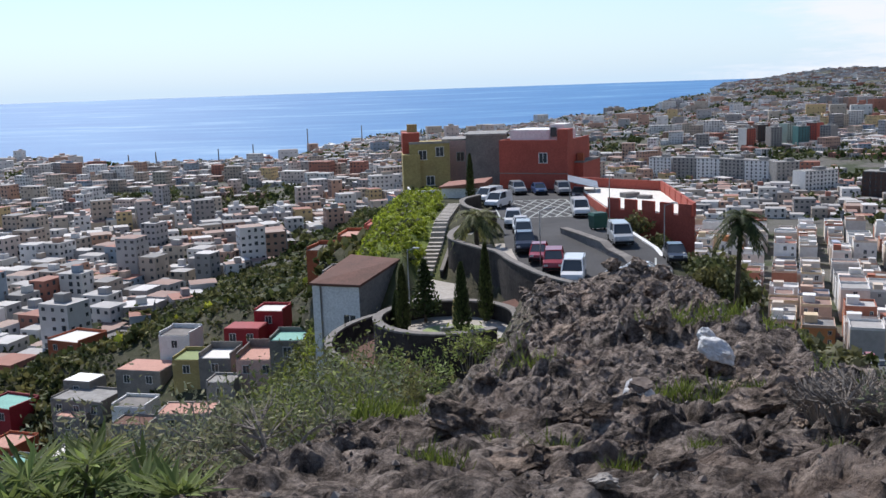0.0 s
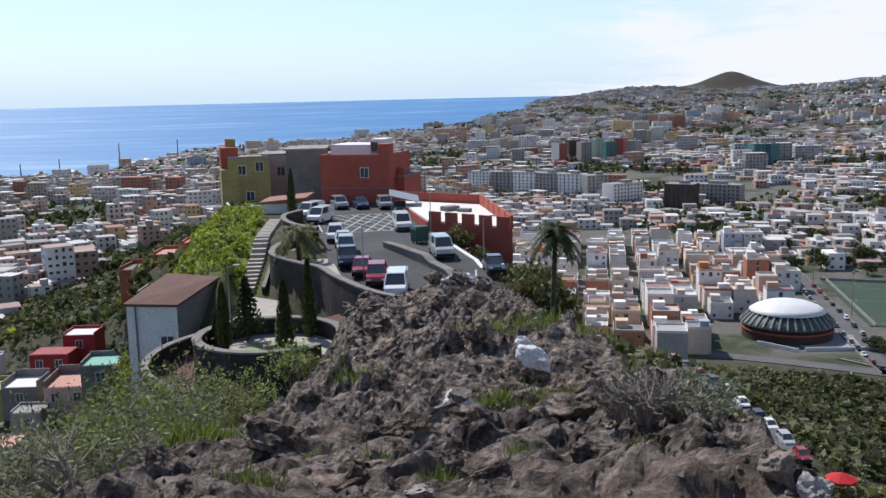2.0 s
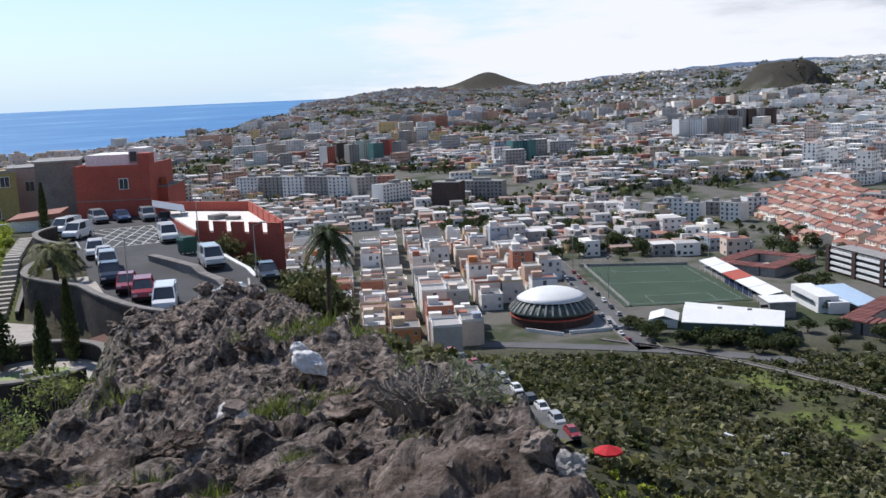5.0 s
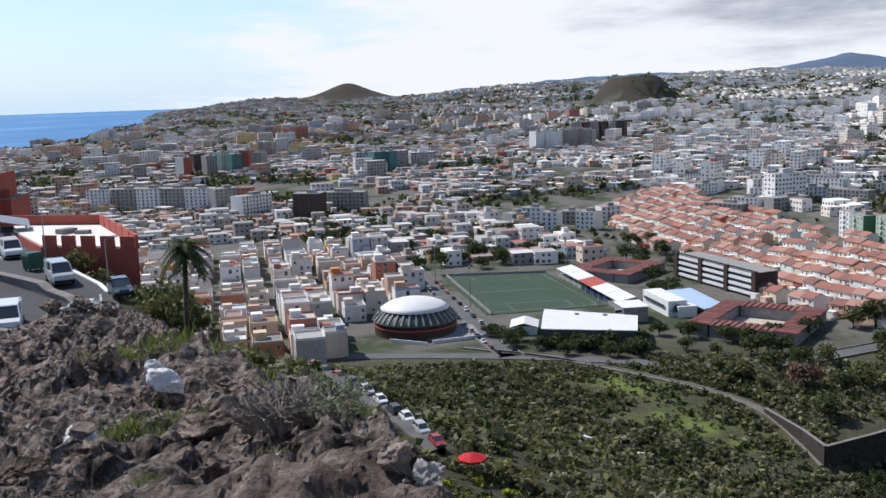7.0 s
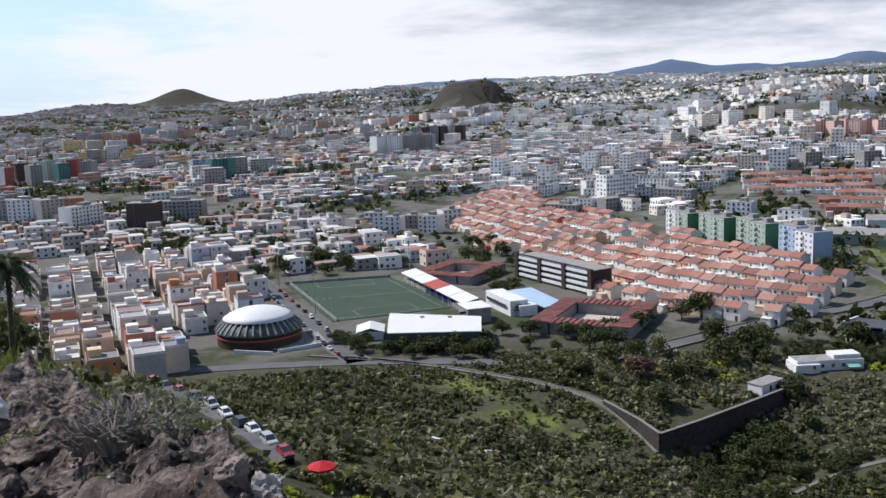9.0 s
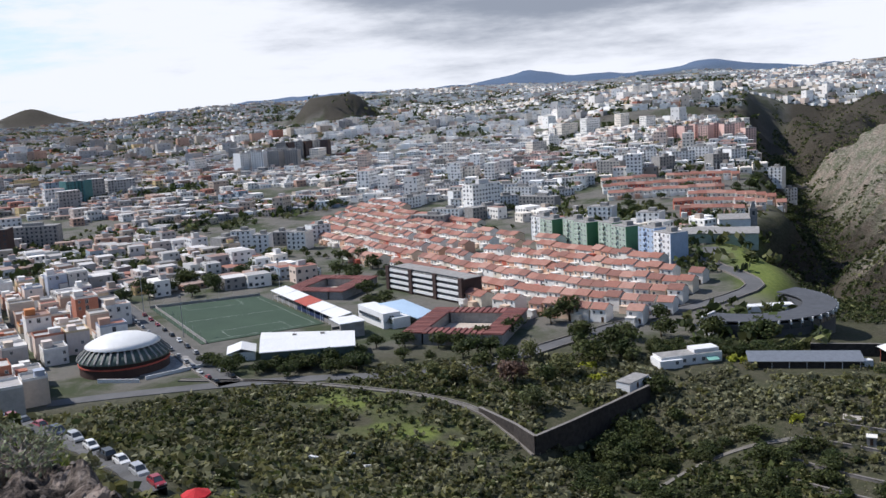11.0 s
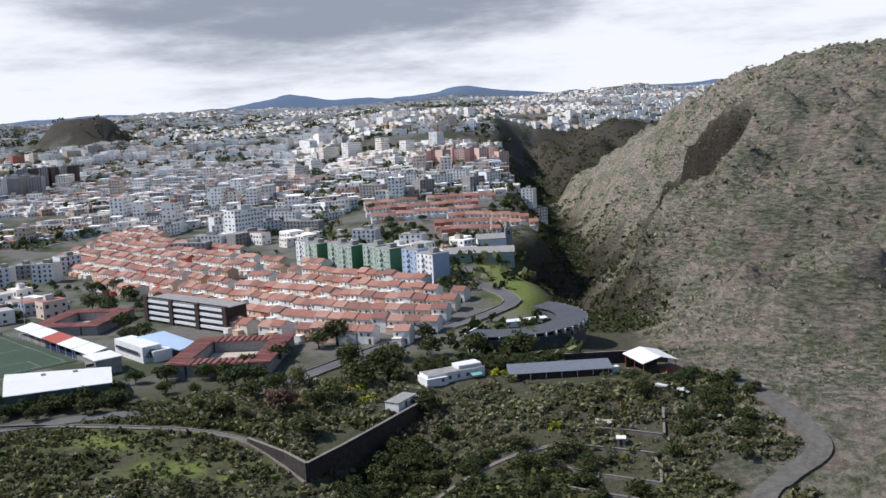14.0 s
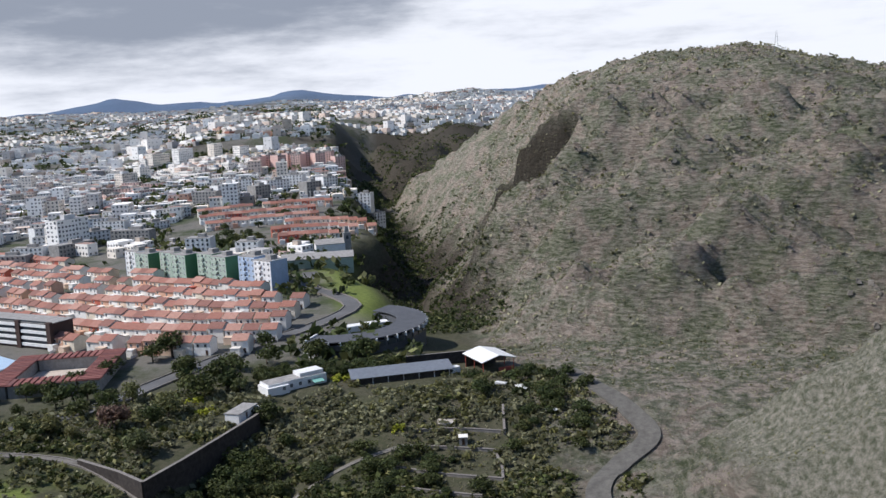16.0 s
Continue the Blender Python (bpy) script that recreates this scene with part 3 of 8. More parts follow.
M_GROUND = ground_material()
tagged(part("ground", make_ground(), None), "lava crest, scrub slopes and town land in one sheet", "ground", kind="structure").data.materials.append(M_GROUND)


def make_sea():
    g = Geo()
    az = [radians(a) for a in np.arange(-70, 30, 1.0)]
    rr = np.concatenate([np.linspace(1300, 1900, 4), np.linspace(2000, 4960, 50)])
    k = len(rr)
    pts = [(r * math.sin(a), r * math.cos(a), float(sea_level(r))) for a in az for r in rr]
    g.add(pts, [(i * k + j, i * k + j + 1, (i + 1) * k + j + 1, (i + 1) * k + j) for i in range(len(az) - 1) for j in range(k - 1)])
    m, t, b = nodes_of("sea_water", 0.45, 0.0, 0.12)
    stretch = t.nodes.new("ShaderNodeMapping")
    stretch.inputs["Scale"].default_value = (0.0016, 0.0075, 0.0)
    stretch.inputs["Rotation"].default_value = (0, 0, radians(-12))
    link(t, where(t), stretch.inputs["Vector"])
    streak = noise_node(t, 1.0, 7, 0.65, stretch.outputs[0])
    c = ramp_node(t, ((0.30, (0.035, 0.15, 0.36)), (0.55, (0.065, 0.21, 0.42)), (0.68, (0.20, 0.36, 0.52))), streak)
    link(t, c, b.inputs["Base Color"])
    bump_node(t, b, noise_node(t, 0.12, 6, 0.7), 0.5, 1.2)
    tagged(part("water", g, m, smooth=True), "blue sea with pale wind streaks", "water", kind="structure")


make_sea()
# ---------------------------------------------------------------- the far town: many small blocks joined
rng = np.random.default_rng(7)
M_FAR_WHITE = varied("far_white_walls", ((0, (0.84, 0.80, 0.74)), (0.4, (0.88, 0.86, 0.82)), (0.7, (0.78, 0.71, 0.62)), (0.9, (0.68, 0.55, 0.46))), 0.85, 0.15, 0.3, True)


def block_mesh(name, cx, cy, z0, sx, sy, h, turn, mats):
    """One mesh of N upright boxes with roofs of a second material, and small stair boxes on some."""
    n = len(cx)
    c, s = np.cos(turn), np.sin(turn)
    ux = np.array([-1, 1, 1, -1]) / 2
    uy = np.array([-1, -1, 1, 1]) / 2
    px = cx[:, None] + ux * sx[:, None] * c[:, None] - uy * sy[:, None] * s[:, None]
    py = cy[:, None] + ux * sx[:, None] * s[:, None] + uy * sy[:, None] * c[:, None]
    low = np.stack([px, py, np.repeat((z0 - 6)[:, None], 4, 1)], 2)
    high = np.stack([px, py, np.repeat((z0 + h)[:, None], 4, 1)], 2)
    co = np.concatenate([low, high], 1).reshape(-1, 3)
    base = np.array([[0, 1, 5, 4], [1, 2, 6, 5], [2, 3, 7, 6], [3, 0, 4, 7], [4, 5, 6, 7]])
    quads = (np.arange(n)[:, None, None] * 8 + base).reshape(-1, 4)
    mat = np.tile([0, 0, 0, 0, 1], n)
    return co, quads, mat


def quad_mesh(name, co, quads, mat, mats):
    me = bpy.data.meshes.new(name)
    me.vertices.add(len(co))
    me.vertices.foreach_set("co", np.ascontiguousarray(co, np.float32).ravel())
    me.loops.add(quads.size)
    me.loops.foreach_set("vertex_index", quads.astype(np.int32).ravel())
    me.polygons.add(len(quads))
    me.polygons.foreach_set("loop_start", (np.arange(len(quads)) * 4).astype(np.int32))
    for m in mats:
        me.materials.append(m)
    me.polygons.foreach_set("material_index", mat.astype(np.int32))
    me.polygons.foreach_set("use_smooth", np.zeros(len(quads), bool))
    me.update(calc_edges=True)
    return me


def windows_of(cx, cy, z0, sx, sy, h, turn, floor_h=3.1, pitch=3.2):
    """Dark openings, set a little proud, on the sides of boxes that look to the viewpoint's side."""
    out = []
    for i in range(len(cx)):
        c, s = math.cos(turn[i]), math.sin(turn[i])
        floors = max(1, int(h[i] / floor_h))
        for nx, ny, wide, deep in ((c, s, sy[i], sx[i]), (-c, -s, sy[i], sx[i]), (-s, c, sx[i], sy[i]), (s, -c, sx[i], sy[i])):
            if nx * cx[i] + ny * cy[i] > 0:
                continue
            tx, ty = -ny, nx
            cols = max(1, int(wide / pitch))
            ox, oy = cx[i] + nx * (deep / 2 + 0.06), cy[i] + ny * (deep / 2 + 0.06)
            for fl in range(floors):
                zz = z0[i] + fl * h[i] / floors + 0.9
                for k in range(cols):
                    if rng.random() < 0.12:
                        continue
                    w = 0.6 + 0.35 * rng.random()
                    o = (k + 0.5) * wide / cols - wide / 2
                    a, b = o - w, o + w
                    tall = 1.3 if rng.random() < 0.7 else 2.0
                    out.append(((ox + tx * a, oy + ty * a, zz), (ox + tx * b, oy + ty * b, zz), (ox + tx * b, oy + ty * b, zz + tall), (ox + tx * a, oy + ty * a, zz + tall)))
    return np.array(out).reshape(-1, 3)


def town_free(x, y):
    """1 where houses may stand."""
    r, a = np.hypot(x, y), np.degrees(np.arctan2(x, y))
    u, d = hill_coords(x, y)
    z = height(x, y)
    ok = (z > sea_level(r) + 2.5) & ((d < rim(u) - 14) & ((d < -75) | (u > 270)) | ((r > 2200) & (a < 82)))
    ok &= ~((a > 59.3) & (a < 71) & (r > 600) & (r < 885))
    nn = (x - 322) * 0.948 - (y - 232) * 0.317
    ss = (x - 322) * 0.317 + (y - 232) * 0.948
    ok &= ~((a > 27) & (a < 48) & (r < 515)) & ~((a >= 48) & (a < 80) & (r < 560))
    ok &= ~((nn > -20) & (nn < 178) & (ss > -60) & (ss < 450) & (nn < 150 + 0.15 * ss))
    ok &= ~((a > 4) & (a < 27.5) & (r < 640))
    ok &= ~((a <= 8) & (z > 4)) & ~((a > 55) & (np.abs(plateau_edge(x, y) - 15) < 38))
    flat = np.hypot((x - 2900 * math.sin(radians(44.2))) * 0.8, y - 2900 * math.cos(radians(44.2))) > 160
    cone = np.hypot(x - 4300 * math.sin(radians(27.5)), y - 4300 * math.cos(radians(27.5))) > 260
    park = fbm(x / 130, y / 130, 3, 91) < 0.27
    return ok & flat & cone & park & (r < 4560)


def far_town():
    xs, ys, sz = [], [], []
    r = 285.0
    while r < 4650:
        w = 11 + 0.0030 * r
        n = int(radians(133) * r / w)
        a = radians(-29) + (np.arange(n) + rng.random()) * radians(133) / n
        rj = r + rng.uniform(-3, 3, n)
        xs.append(rj * np.sin(a)), ys.append(rj * np.cos(a)), sz.append(np.full(n, w))
        r += 11.5 + 0.0052 * r
    x, y, w = np.concatenate(xs), np.concatenate(ys), np.concatenate(sz)
    keep = town_free(x, y) & (rng.random(len(x)) < 0.88)
    x, y, w = x[keep], y[keep], w[keep]
    r, n = np.hypot(x, y), len(x)
    dense = fbm(x / 300, y / 300, 2, 17)
    h = rng.choice([4, 6.5, 9.5, 12.5, 16], n, p=[0.26, 0.38, 0.23, 0.10, 0.03]) + rng.random(n)
    tall = (rng.random(n) < 0.015 + 0.45 * np.clip(fbm(x / 190, y / 190, 2, 27) - 0.16, 0, 1)) & (r > 760) & (r < 2300)
    h[tall] = rng.uniform(22, 36, tall.sum())
    sx, sy = w * rng.uniform(0.65, 1.05, n), (10 + 0.0025 * r) * rng.uniform(0.75, 1.2, n)
    side = np.degrees(np.arctan2(x, y)) < 13
    h = h * np.where(side & (r < 1300), rng.choice([0.66, 0.8, 1.1, 1.6], n), 0.66)
    h = np.where(side, np.minimum(h, 23), h)
    sx[tall] *= rng.uniform(1.2, 2.4, tall.sum())
    turn = np.where(dense > 0, 0.38, -0.30) + rng.normal(0, 0.06, n)
    return x, y, height(x, y), sx, sy, h, turn


def make_far_town():
    b = far_town()
    r = np.hypot(b[0], b[1])
    for name, near, far_r, label in (("far_houses", 300, 1500, "pale flat-roofed houses and blocks of the town"), ("distant_houses", 1500, 9000, "distant pale houses of the city on the slopes")):
        sel = (r >= near) & (r < far_r)
        bb = [v[sel] for v in b]
        co, quads, mat = block_mesh(name, *bb, None)
        # the newer quarters inland are whiter
        white = (np.degrees(np.arctan2(bb[0], bb[1])) + rng.normal(0, 5, len(bb[0])) > 40) & (rng.random(len(bb[0])) < 0.82)
        mat = np.where(np.repeat(white, 5) & (mat == 0), 3, mat)
        pale = white & (rng.random(len(white)) < 0.55)
        mat = np.where(np.repeat(pale, 5) & (mat == 1), 3, mat)
        # stair boxes on the roofs
        some = rng.random(len(bb[0])) < 0.35
        s = [v[some] for v in bb]
        k = len(s[0])
        co2, q2, m2 = block_mesh(name, s[0] + rng.uniform(-2, 2, k), s[1] + rng.uniform(-2, 2, k), s[2] + s[5] + 3, s[3] * 0.35, s[4] * 0.35, np.full(k, -0.6) + rng.random(k) * 0.8, s[6], None)
        q2, co = q2 + len(co), np.vstack([co, co2])
        quads, mat = np.vstack([quads, q2]), np.concatenate([mat, m2])
        if near < 1000:
            win = windows_of(*bb)
        else:
            pick = bb[5] > 9
            win = windows_of(*[v[pick] for v in bb], 6.0, 7.0)
        nq = len(win) // 4
        qw = np.arange(nq * 4).reshape(-1, 4) + len(co)
        co, quads, mat = np.vstack([co, win]), np.vstack([quads, qw]), np.concatenate([mat, np.full(nq, 2)])
        tagged(part(name, quad_mesh(name, co, quads, mat, [M_FAR_WALL, M_FAR_TOP, M_GLASS, M_FAR_WHITE]), None), label, "houses", kind="stuff")


make_far_town()
# ---------------------------------------------------------------- plants: leafy crowns made of many small leaves
def leaf_cloud(n, rx, ry, rz, size, seed, hollow=0.45, clumps=9, flat=0.0):
    """Leaves in clumps within an uneven crown; returns points and quads."""
    g = np.random.default_rng(seed)
    th, ph = g.uniform(0, 2 * np.pi, clumps), np.arccos(g.uniform(-0.6, 1, clumps))
    rad = g.uniform(0.35, 0.8, clumps)
    cc = np.stack([rx * rad * np.sin(ph) * np.cos(th), ry * rad * np.sin(ph) * np.sin(th), rz * rad * np.cos(ph)], 1)
    cs = g.uniform(0.32, 0.6, clumps)
    k = g.integers(0, clumps, n)
    v = g.normal(size=(n, 3))
    v /= np.linalg.norm(v, axis=1)[:, None]
    rr = g.uniform(hollow, 1.0, n) ** 0.6
    p = cc[k] + v * (rr * cs[k])[:, None] * np.array([rx, ry, rz])
    a = g.normal(size=(n, 3))
    a[:, 2] *= 1 - flat
    a /= np.linalg.norm(a, axis=1)[:, None]
    b = np.cross(a, v)
    b /= np.linalg.norm(b, axis=1)[:, None] + 1e-9
    s = size * g.uniform(0.6, 1.4, n)[:, None]
    q = np.stack([p - a * s, p + b * s * 0.6, p + a * s, p - b * s * 0.6], 1)
    return q.reshape(-1, 3)


def leaf_mesh(name, pts, mat):
    n = len(pts) // 4
    return quad_mesh(name, pts, np.arange(n * 4).reshape(-1, 4), np.zeros(n), [mat])


def foliage(name, dark, light, tint=None):
    m, t, b = nodes_of(name, 0.7, 0.0, 0.25)
    isl = t.nodes.new("ShaderNodeNewGeometry").outputs["Random Per Island"]
    c = ramp_node(t, ((0.0, dark), (0.75, light), (1.0, tuple(min(1, v * 1.5) for v in light))), isl)
    rnd = t.nodes.new("ShaderNodeObjectInfo").outputs["Random"]
    c = mix_node(t, c, ramp_node(t, ((0.0, (0.75, 0.85, 0.75)), (1.0, (1.25, 1.1, 0.9))), rnd), 0.8, "MULTIPLY")
    c = mix_node(t, c, ramp_node(t, ((0.3, (0.7,) * 3), (0.7, (1.25,) * 3)), noise_node(t, 0.06, 4)), 0.8, "MULTIPLY")
    link(t, c, b.inputs["Base Color"])
    # leaves let some light through
    tr = t.nodes.new("ShaderNodeBsdfTranslucent")
    link(t, c, tr.inputs[0])
    both = t.nodes.new("ShaderNodeMixShader")
    both.inputs[0].default_value = 0.35
    link(t, b.outputs[0], both.inputs[1])
    link(t, tr.outputs[0], both.inputs[2])
    link(t, both.outputs[0], t.nodes["Material Output"].inputs[0])
    return m


M_LEAF = foliage("leaves_dark_green", (0.026, 0.036, 0.015), (0.068, 0.088, 0.032))
M_LEAF_OLIVE = foliage("leaves_olive", (0.062, 0.068, 0.03), (0.155, 0.162, 0.072))
M_LEAF_LIGHT = foliage("leaves_yellow_green", (0.14, 0.17, 0.02), (0.34, 0.38, 0.05))
M_LEAF_PINK = foliage("leaves_dusty_pink", (0.10, 0.055, 0.045), (0.20, 0.12, 0.10))
M_BARK = grainy("bark", (0.15, 0.12, 0.09), (0.07, 0.055, 0.04), 2.0, 14, 0.95, 0.5)
TREE_MESHES = {}


def tree_meshes(variant, mat, key):
    if (variant, key) not in TREE_MESHES:
        g = random.Random(variant * 7 + 3)
        trunk = Geo()
        top = (g.uniform(-0.3, 0.3), g.uniform(-0.3, 0.3), 1.8)
        trunk.tube((0, 0, -0.8), top, 0.26, 0.15, 7)
        for k in range(5):
            a = k * 1.26 + g.uniform(-0.3, 0.3)
            trunk.tube(top, (math.cos(a) * 1.6, math.sin(a) * 1.6, 3.6 + g.random() * 1.4), 0.11, 0.03, 5, caps=False)
        crown = leaf_cloud(760, 3.5, 3.5, 2.6, 0.36, variant + 11, clumps=14)
        crown[:, 2] += 3.3
        TREE_MESHES[variant, key] = trunk.mesh("trunk", M_BARK, True), leaf_mesh("crown", crown, mat)
    return TREE_MESHES[variant, key]


def tree(x, y, size=1.0, mat=M_LEAF, key="dark", label="leafy dark green tree on the slope", wide=1.0, group="garden trees"):
    tm, cm = tree_meshes(random.randrange(5), mat, key)
    root = thing("tree", label, "tree", Matrix.LocRotScale((x, y, on_ground(x, y) - 0.15), Euler((0, 0, random.random() * 6.3)), (size * wide, size * wide, size)), group)
    part("trunk", tm, None, root)
    part("crown", cm, None, root)
    return root


# ---------------------------------------------------------------- houses of the near town
HOUSE_KINDS = []


def window_mesh(w, h, name="window"):
    """Frame, sill and recessed pane, in the plane y = 0, looking to -y."""
    g = Geo()
    for x, z, sx, sz in ((-w / 2, 0, 0.07, h), (w / 2, 0, 0.07, h), (0, -0.03, w + 0.2, 0.07), (0, h - 0.04, w + 0.07, 0.07), (0, 0, 0.05, h)):
        g.box(x, 0, z, sx, 0.10, sz, mat=0)
    g.add([(-w / 2, -0.02, 0), (w / 2, -0.02, 0), (w / 2, -0.02, h), (-w / 2, -0.02, h)], [(0, 1, 2, 3)], 1)
    return g.mesh(name, [M_WHITE, M_GLASS])


WIN_S, WIN_L = window_mesh(1.1, 1.3), window_mesh(1.5, 2.1)


def town_house_kind(sx, sy, floors):
    h = floors * 3.0
    wall = Geo().box(0, 0, -4, sx, sy, h + 4)
    roof = Geo()
    for x, y, a, b in ((0, -sy / 2 + 0.09, sx + 0.04, 0.18), (0, sy / 2 - 0.09, sx + 0.04, 0.18), (-sx / 2 + 0.09, 0, 0.18, sy - 0.36), (sx / 2 - 0.09, 0, 0.18, sy - 0.36)):
        roof.box(x, y, h, a, b, 0.9)
    deck = Geo().box(0, 0, h - 0.02, sx - 0.36, sy - 0.36, 0.10)
    stair = Geo().box(-sx * 0.22, sy * 0.2, h + 0.08, sx * 0.4, sy * 0.35, 2.4).box(-sx * 0.22, sy * 0.2, h + 2.48, sx * 0.4 + 0.3, sy * 0.35 + 0.3, 0.14)
    spots = []
    for f in range(floors):
        n = max(2, int(sx / 3.0))
        for k in range(n):
            spots.append((WIN_L if (f and k % 2) else WIN_S, (k + 0.5) * sx / n - sx / 2, -sy / 2 - 0.01, f * 3.0 + (0.5 if (f and k % 2) else 1.0), 0))
    for f in range(floors):
        spots.append((WIN_S, -sx / 2 - 0.01, 0.15 * sy * (-1) ** f, f * 3.0 + 1.0, -90))
    return wall.mesh("wall", M_WALL), roof.mesh("parapet", M_WALL), deck.mesh("roof_deck", M_TOP), stair.mesh("stair_box", M_WALL), spots, h


def town_house(kind, x, y, z, turn, label, group="town houses", name="town_house"):
    wall, roof, deck, stair, spots, h = kind
    root = thing(name, label, "house", (x, y, z, 0, 0, turn), group)
    body = part("wall", wall, None, root)
    part("parapet", roof, None, root)
    part("roof_deck", deck, None, root)
    if random.random() < 0.75:
        part("stair_box", stair, None, root)
    for me, px, py, pz, rz in spots:
        if random.random() < 0.38:
            continue
        w = part("window", me, None, body)
        w.matrix_basis = pose(px, py, pz, 0, 0, rz)
    return root


def near_town():
    kinds = [town_house_kind(sx, sy, f) for sx, sy, f in ((9, 11, 2), (8, 10, 3), (11, 9, 3), (7, 11, 2), (10, 12, 4), (8.5, 9, 1))]
    labels = ("narrow flat-roofed town house of two storeys", "three-storey flat-roofed house with small windows", "broad three-storey house with roof terrace", "slim two-storey house in a tight street", "four-storey apartment house with flat roof", "low single-storey house with walled roof")
    turn = -20.0
    c, s = math.cos(radians(turn)), math.sin(radians(turn))
    count = 0
    for i in range(-12, 30):
        for j in range(0, 34):
            u, v = i * 10.6 + (i // 2) * 3.6, 255 + j * 12.2 + (j // 3) * 5.0
            x, y = u * c - v * s, u * s + v * c
            r, a = math.hypot(x, y), math.degrees(math.atan2(x, y))
            limit = 300 + 2.0 * max(0, a - 14)
            if not (7 < a < 33.0 and limit < r < 580) or random.random() < 0.07:
                continue
            if math.hypot(x - 190, y - 316) < 34 :
                continue
            # keep the avenue beside the sports hall free
            along = (x - 198) * 0.36 + (y - 273) * 0.933
            if abs((x - 198) * 0.933 - (y - 273) * 0.36) < 10 and along > -20 or (x - 198) * 0.933 - (y - 273) * 0.36 > 0:
                continue
            if ground(x, y) > 6:
                continue
            k = random.choices(range(6), (3, 4, 3, 3, 2, 2))[0]
            town_house(kinds[k], x, y, ground(x, y), turn + random.choice((0, 0, 180, 90 if k != 4 else 0)), labels[k])
            count += 1
    return count


print("near houses", near_town())


# ---------------------------------------------------------------- red-roofed terraces
def terrace_house_parts():
    w, dp, h = 6.8, 7.6, 5.2
    wall = Geo().box(0, 0, -2, w - 0.05, dp, h + 2)
    wall.add([(-w / 2 + 0.03, -dp / 2, h), (w / 2 - 0.03, -dp / 2, h), (w / 2 - 0.03, dp / 2, h), (-w / 2 + 0.03, dp / 2, h), (-w / 2 + 0.03, 0, h + 1.7), (w / 2 - 0.03, 0, h + 1.7)],
             [(0, 4, 3), (1, 2, 5)])
    roof = Geo()
    for sgn in (-1, 1):
        e, t = sgn * (dp / 2 + 0.5), 0.16
        a = [(-w / 2, e, h - 0.05), (w / 2, e, h - 0.05), (w / 2, 0, h + 1.9), (-w / 2, 0, h + 1.9)]
        b = [(p[0], p[1], p[2] + t) for p in a]
        roof.add(a + b, [(0, 3, 2, 1) if sgn < 0 else (0, 1, 2, 3), (4, 5, 6, 7) if sgn < 0 else (7, 6, 5, 4), (0, 1, 5, 4), (1, 2, 6, 5), (3, 0, 4, 7)])
    porch = Geo().box(-1.2, -dp / 2 - 1.5, -1.5, 3.6, 3.0, 4.2).box(1.6, -dp / 2 - 2.6, -1.5, 0.2, 5.2, 2.6).box(-1.2, -dp / 2 - 1.5, 2.7, 3.9, 3.3, 0.15)
    door = Geo().box(1.9, -dp / 2 - 0.03, 0, 1.0, 0.10, 2.1)
    return wall.mesh("wall", M_WALL_WARM), roof.mesh("roof", M_TILE), porch.mesh("porch", M_WALL_WARM), door.mesh("door", M_DOOR)


M_WALL_WARM = varied("warm_render", ((0, (0.74, 0.70, 0.64)), (0.35, (0.66, 0.50, 0.38)), (0.5, (0.78, 0.76, 0.72)), (0.75, (0.60, 0.36, 0.25)), (0.86, (0.70, 0.62, 0.5)), (0.94, (0.45, 0.12, 0.08))), scale=0.6, weather=0.5, island=False)
M_DOOR = grainy("brown_door_paint", (0.10, 0.055, 0.035), (0.07, 0.04, 0.025), 1, 8, 0.5, 0.1)


def terraces():
    wall, roof, porch, door = terrace_house_parts()
    n = 0
    for k in range(0, 9):
        off = 4 + 19.5 * k
        s = -46 + 2.0 * k if k < 6 else 120 + 30 * (k - 6)
        while s < 440:
            near_edge = 0 if s < 40 else 53 * (s - 40) / 292
            far_edge = 108 if s < 118 else 125 + 46 * (s - 118) / 327
            if off + 6 < near_edge or off > far_edge or s > 332 + (off - 53) * 0.92 or random.random() < 0.05 or (s < 75 and s > 36 and k == 0) or abs(s - 150) < 5:
                s += 6.8
                continue
            # rows bend towards the near end
            bend = 0.0032 * max(0, 40 - s) ** 2
            if s < -49 + (off + bend - 47) * 0.55 or (s < 60 and off + bend > 103):
                s += 6.8
                continue
            x, y = 322 + 0.948 * (off + bend) + 0.317 * s, 232 - 0.317 * (off + bend) + 0.948 * s
            turn = math.degrees(math.atan2(0.948, 0.317)) + 180 + math.degrees(math.atan(0.0064 * max(0, 40 - s)))
            z = ground(x, y) + random.choice((0, 0, 0.4, -0.4, 0.8))
            root = thing("terraced_house", random.choice(("pale terraced house with clay-tiled gable roof", "terraced house with red tiles and small porch")), "house", (x, y, z, 0, 0, turn), "red-roofed terraces")
            body = part("wall", wall, None, root)
            part("roof", roof, None, root)
            if random.random() < 0.8:
                part("porch", porch, None, root)
            if random.random() < 0.5:
                part("door", door, None, root)
            for px, pz in random.choice((((-1.7, 3.2), (1.5, 3.2)), ((-1.7, 3.2),))):
                wdw = part("window", WIN_S, None, body)
                wdw.matrix_basis = pose(px, -3.82, pz)
            n += 1
            s += 6.8
    return n


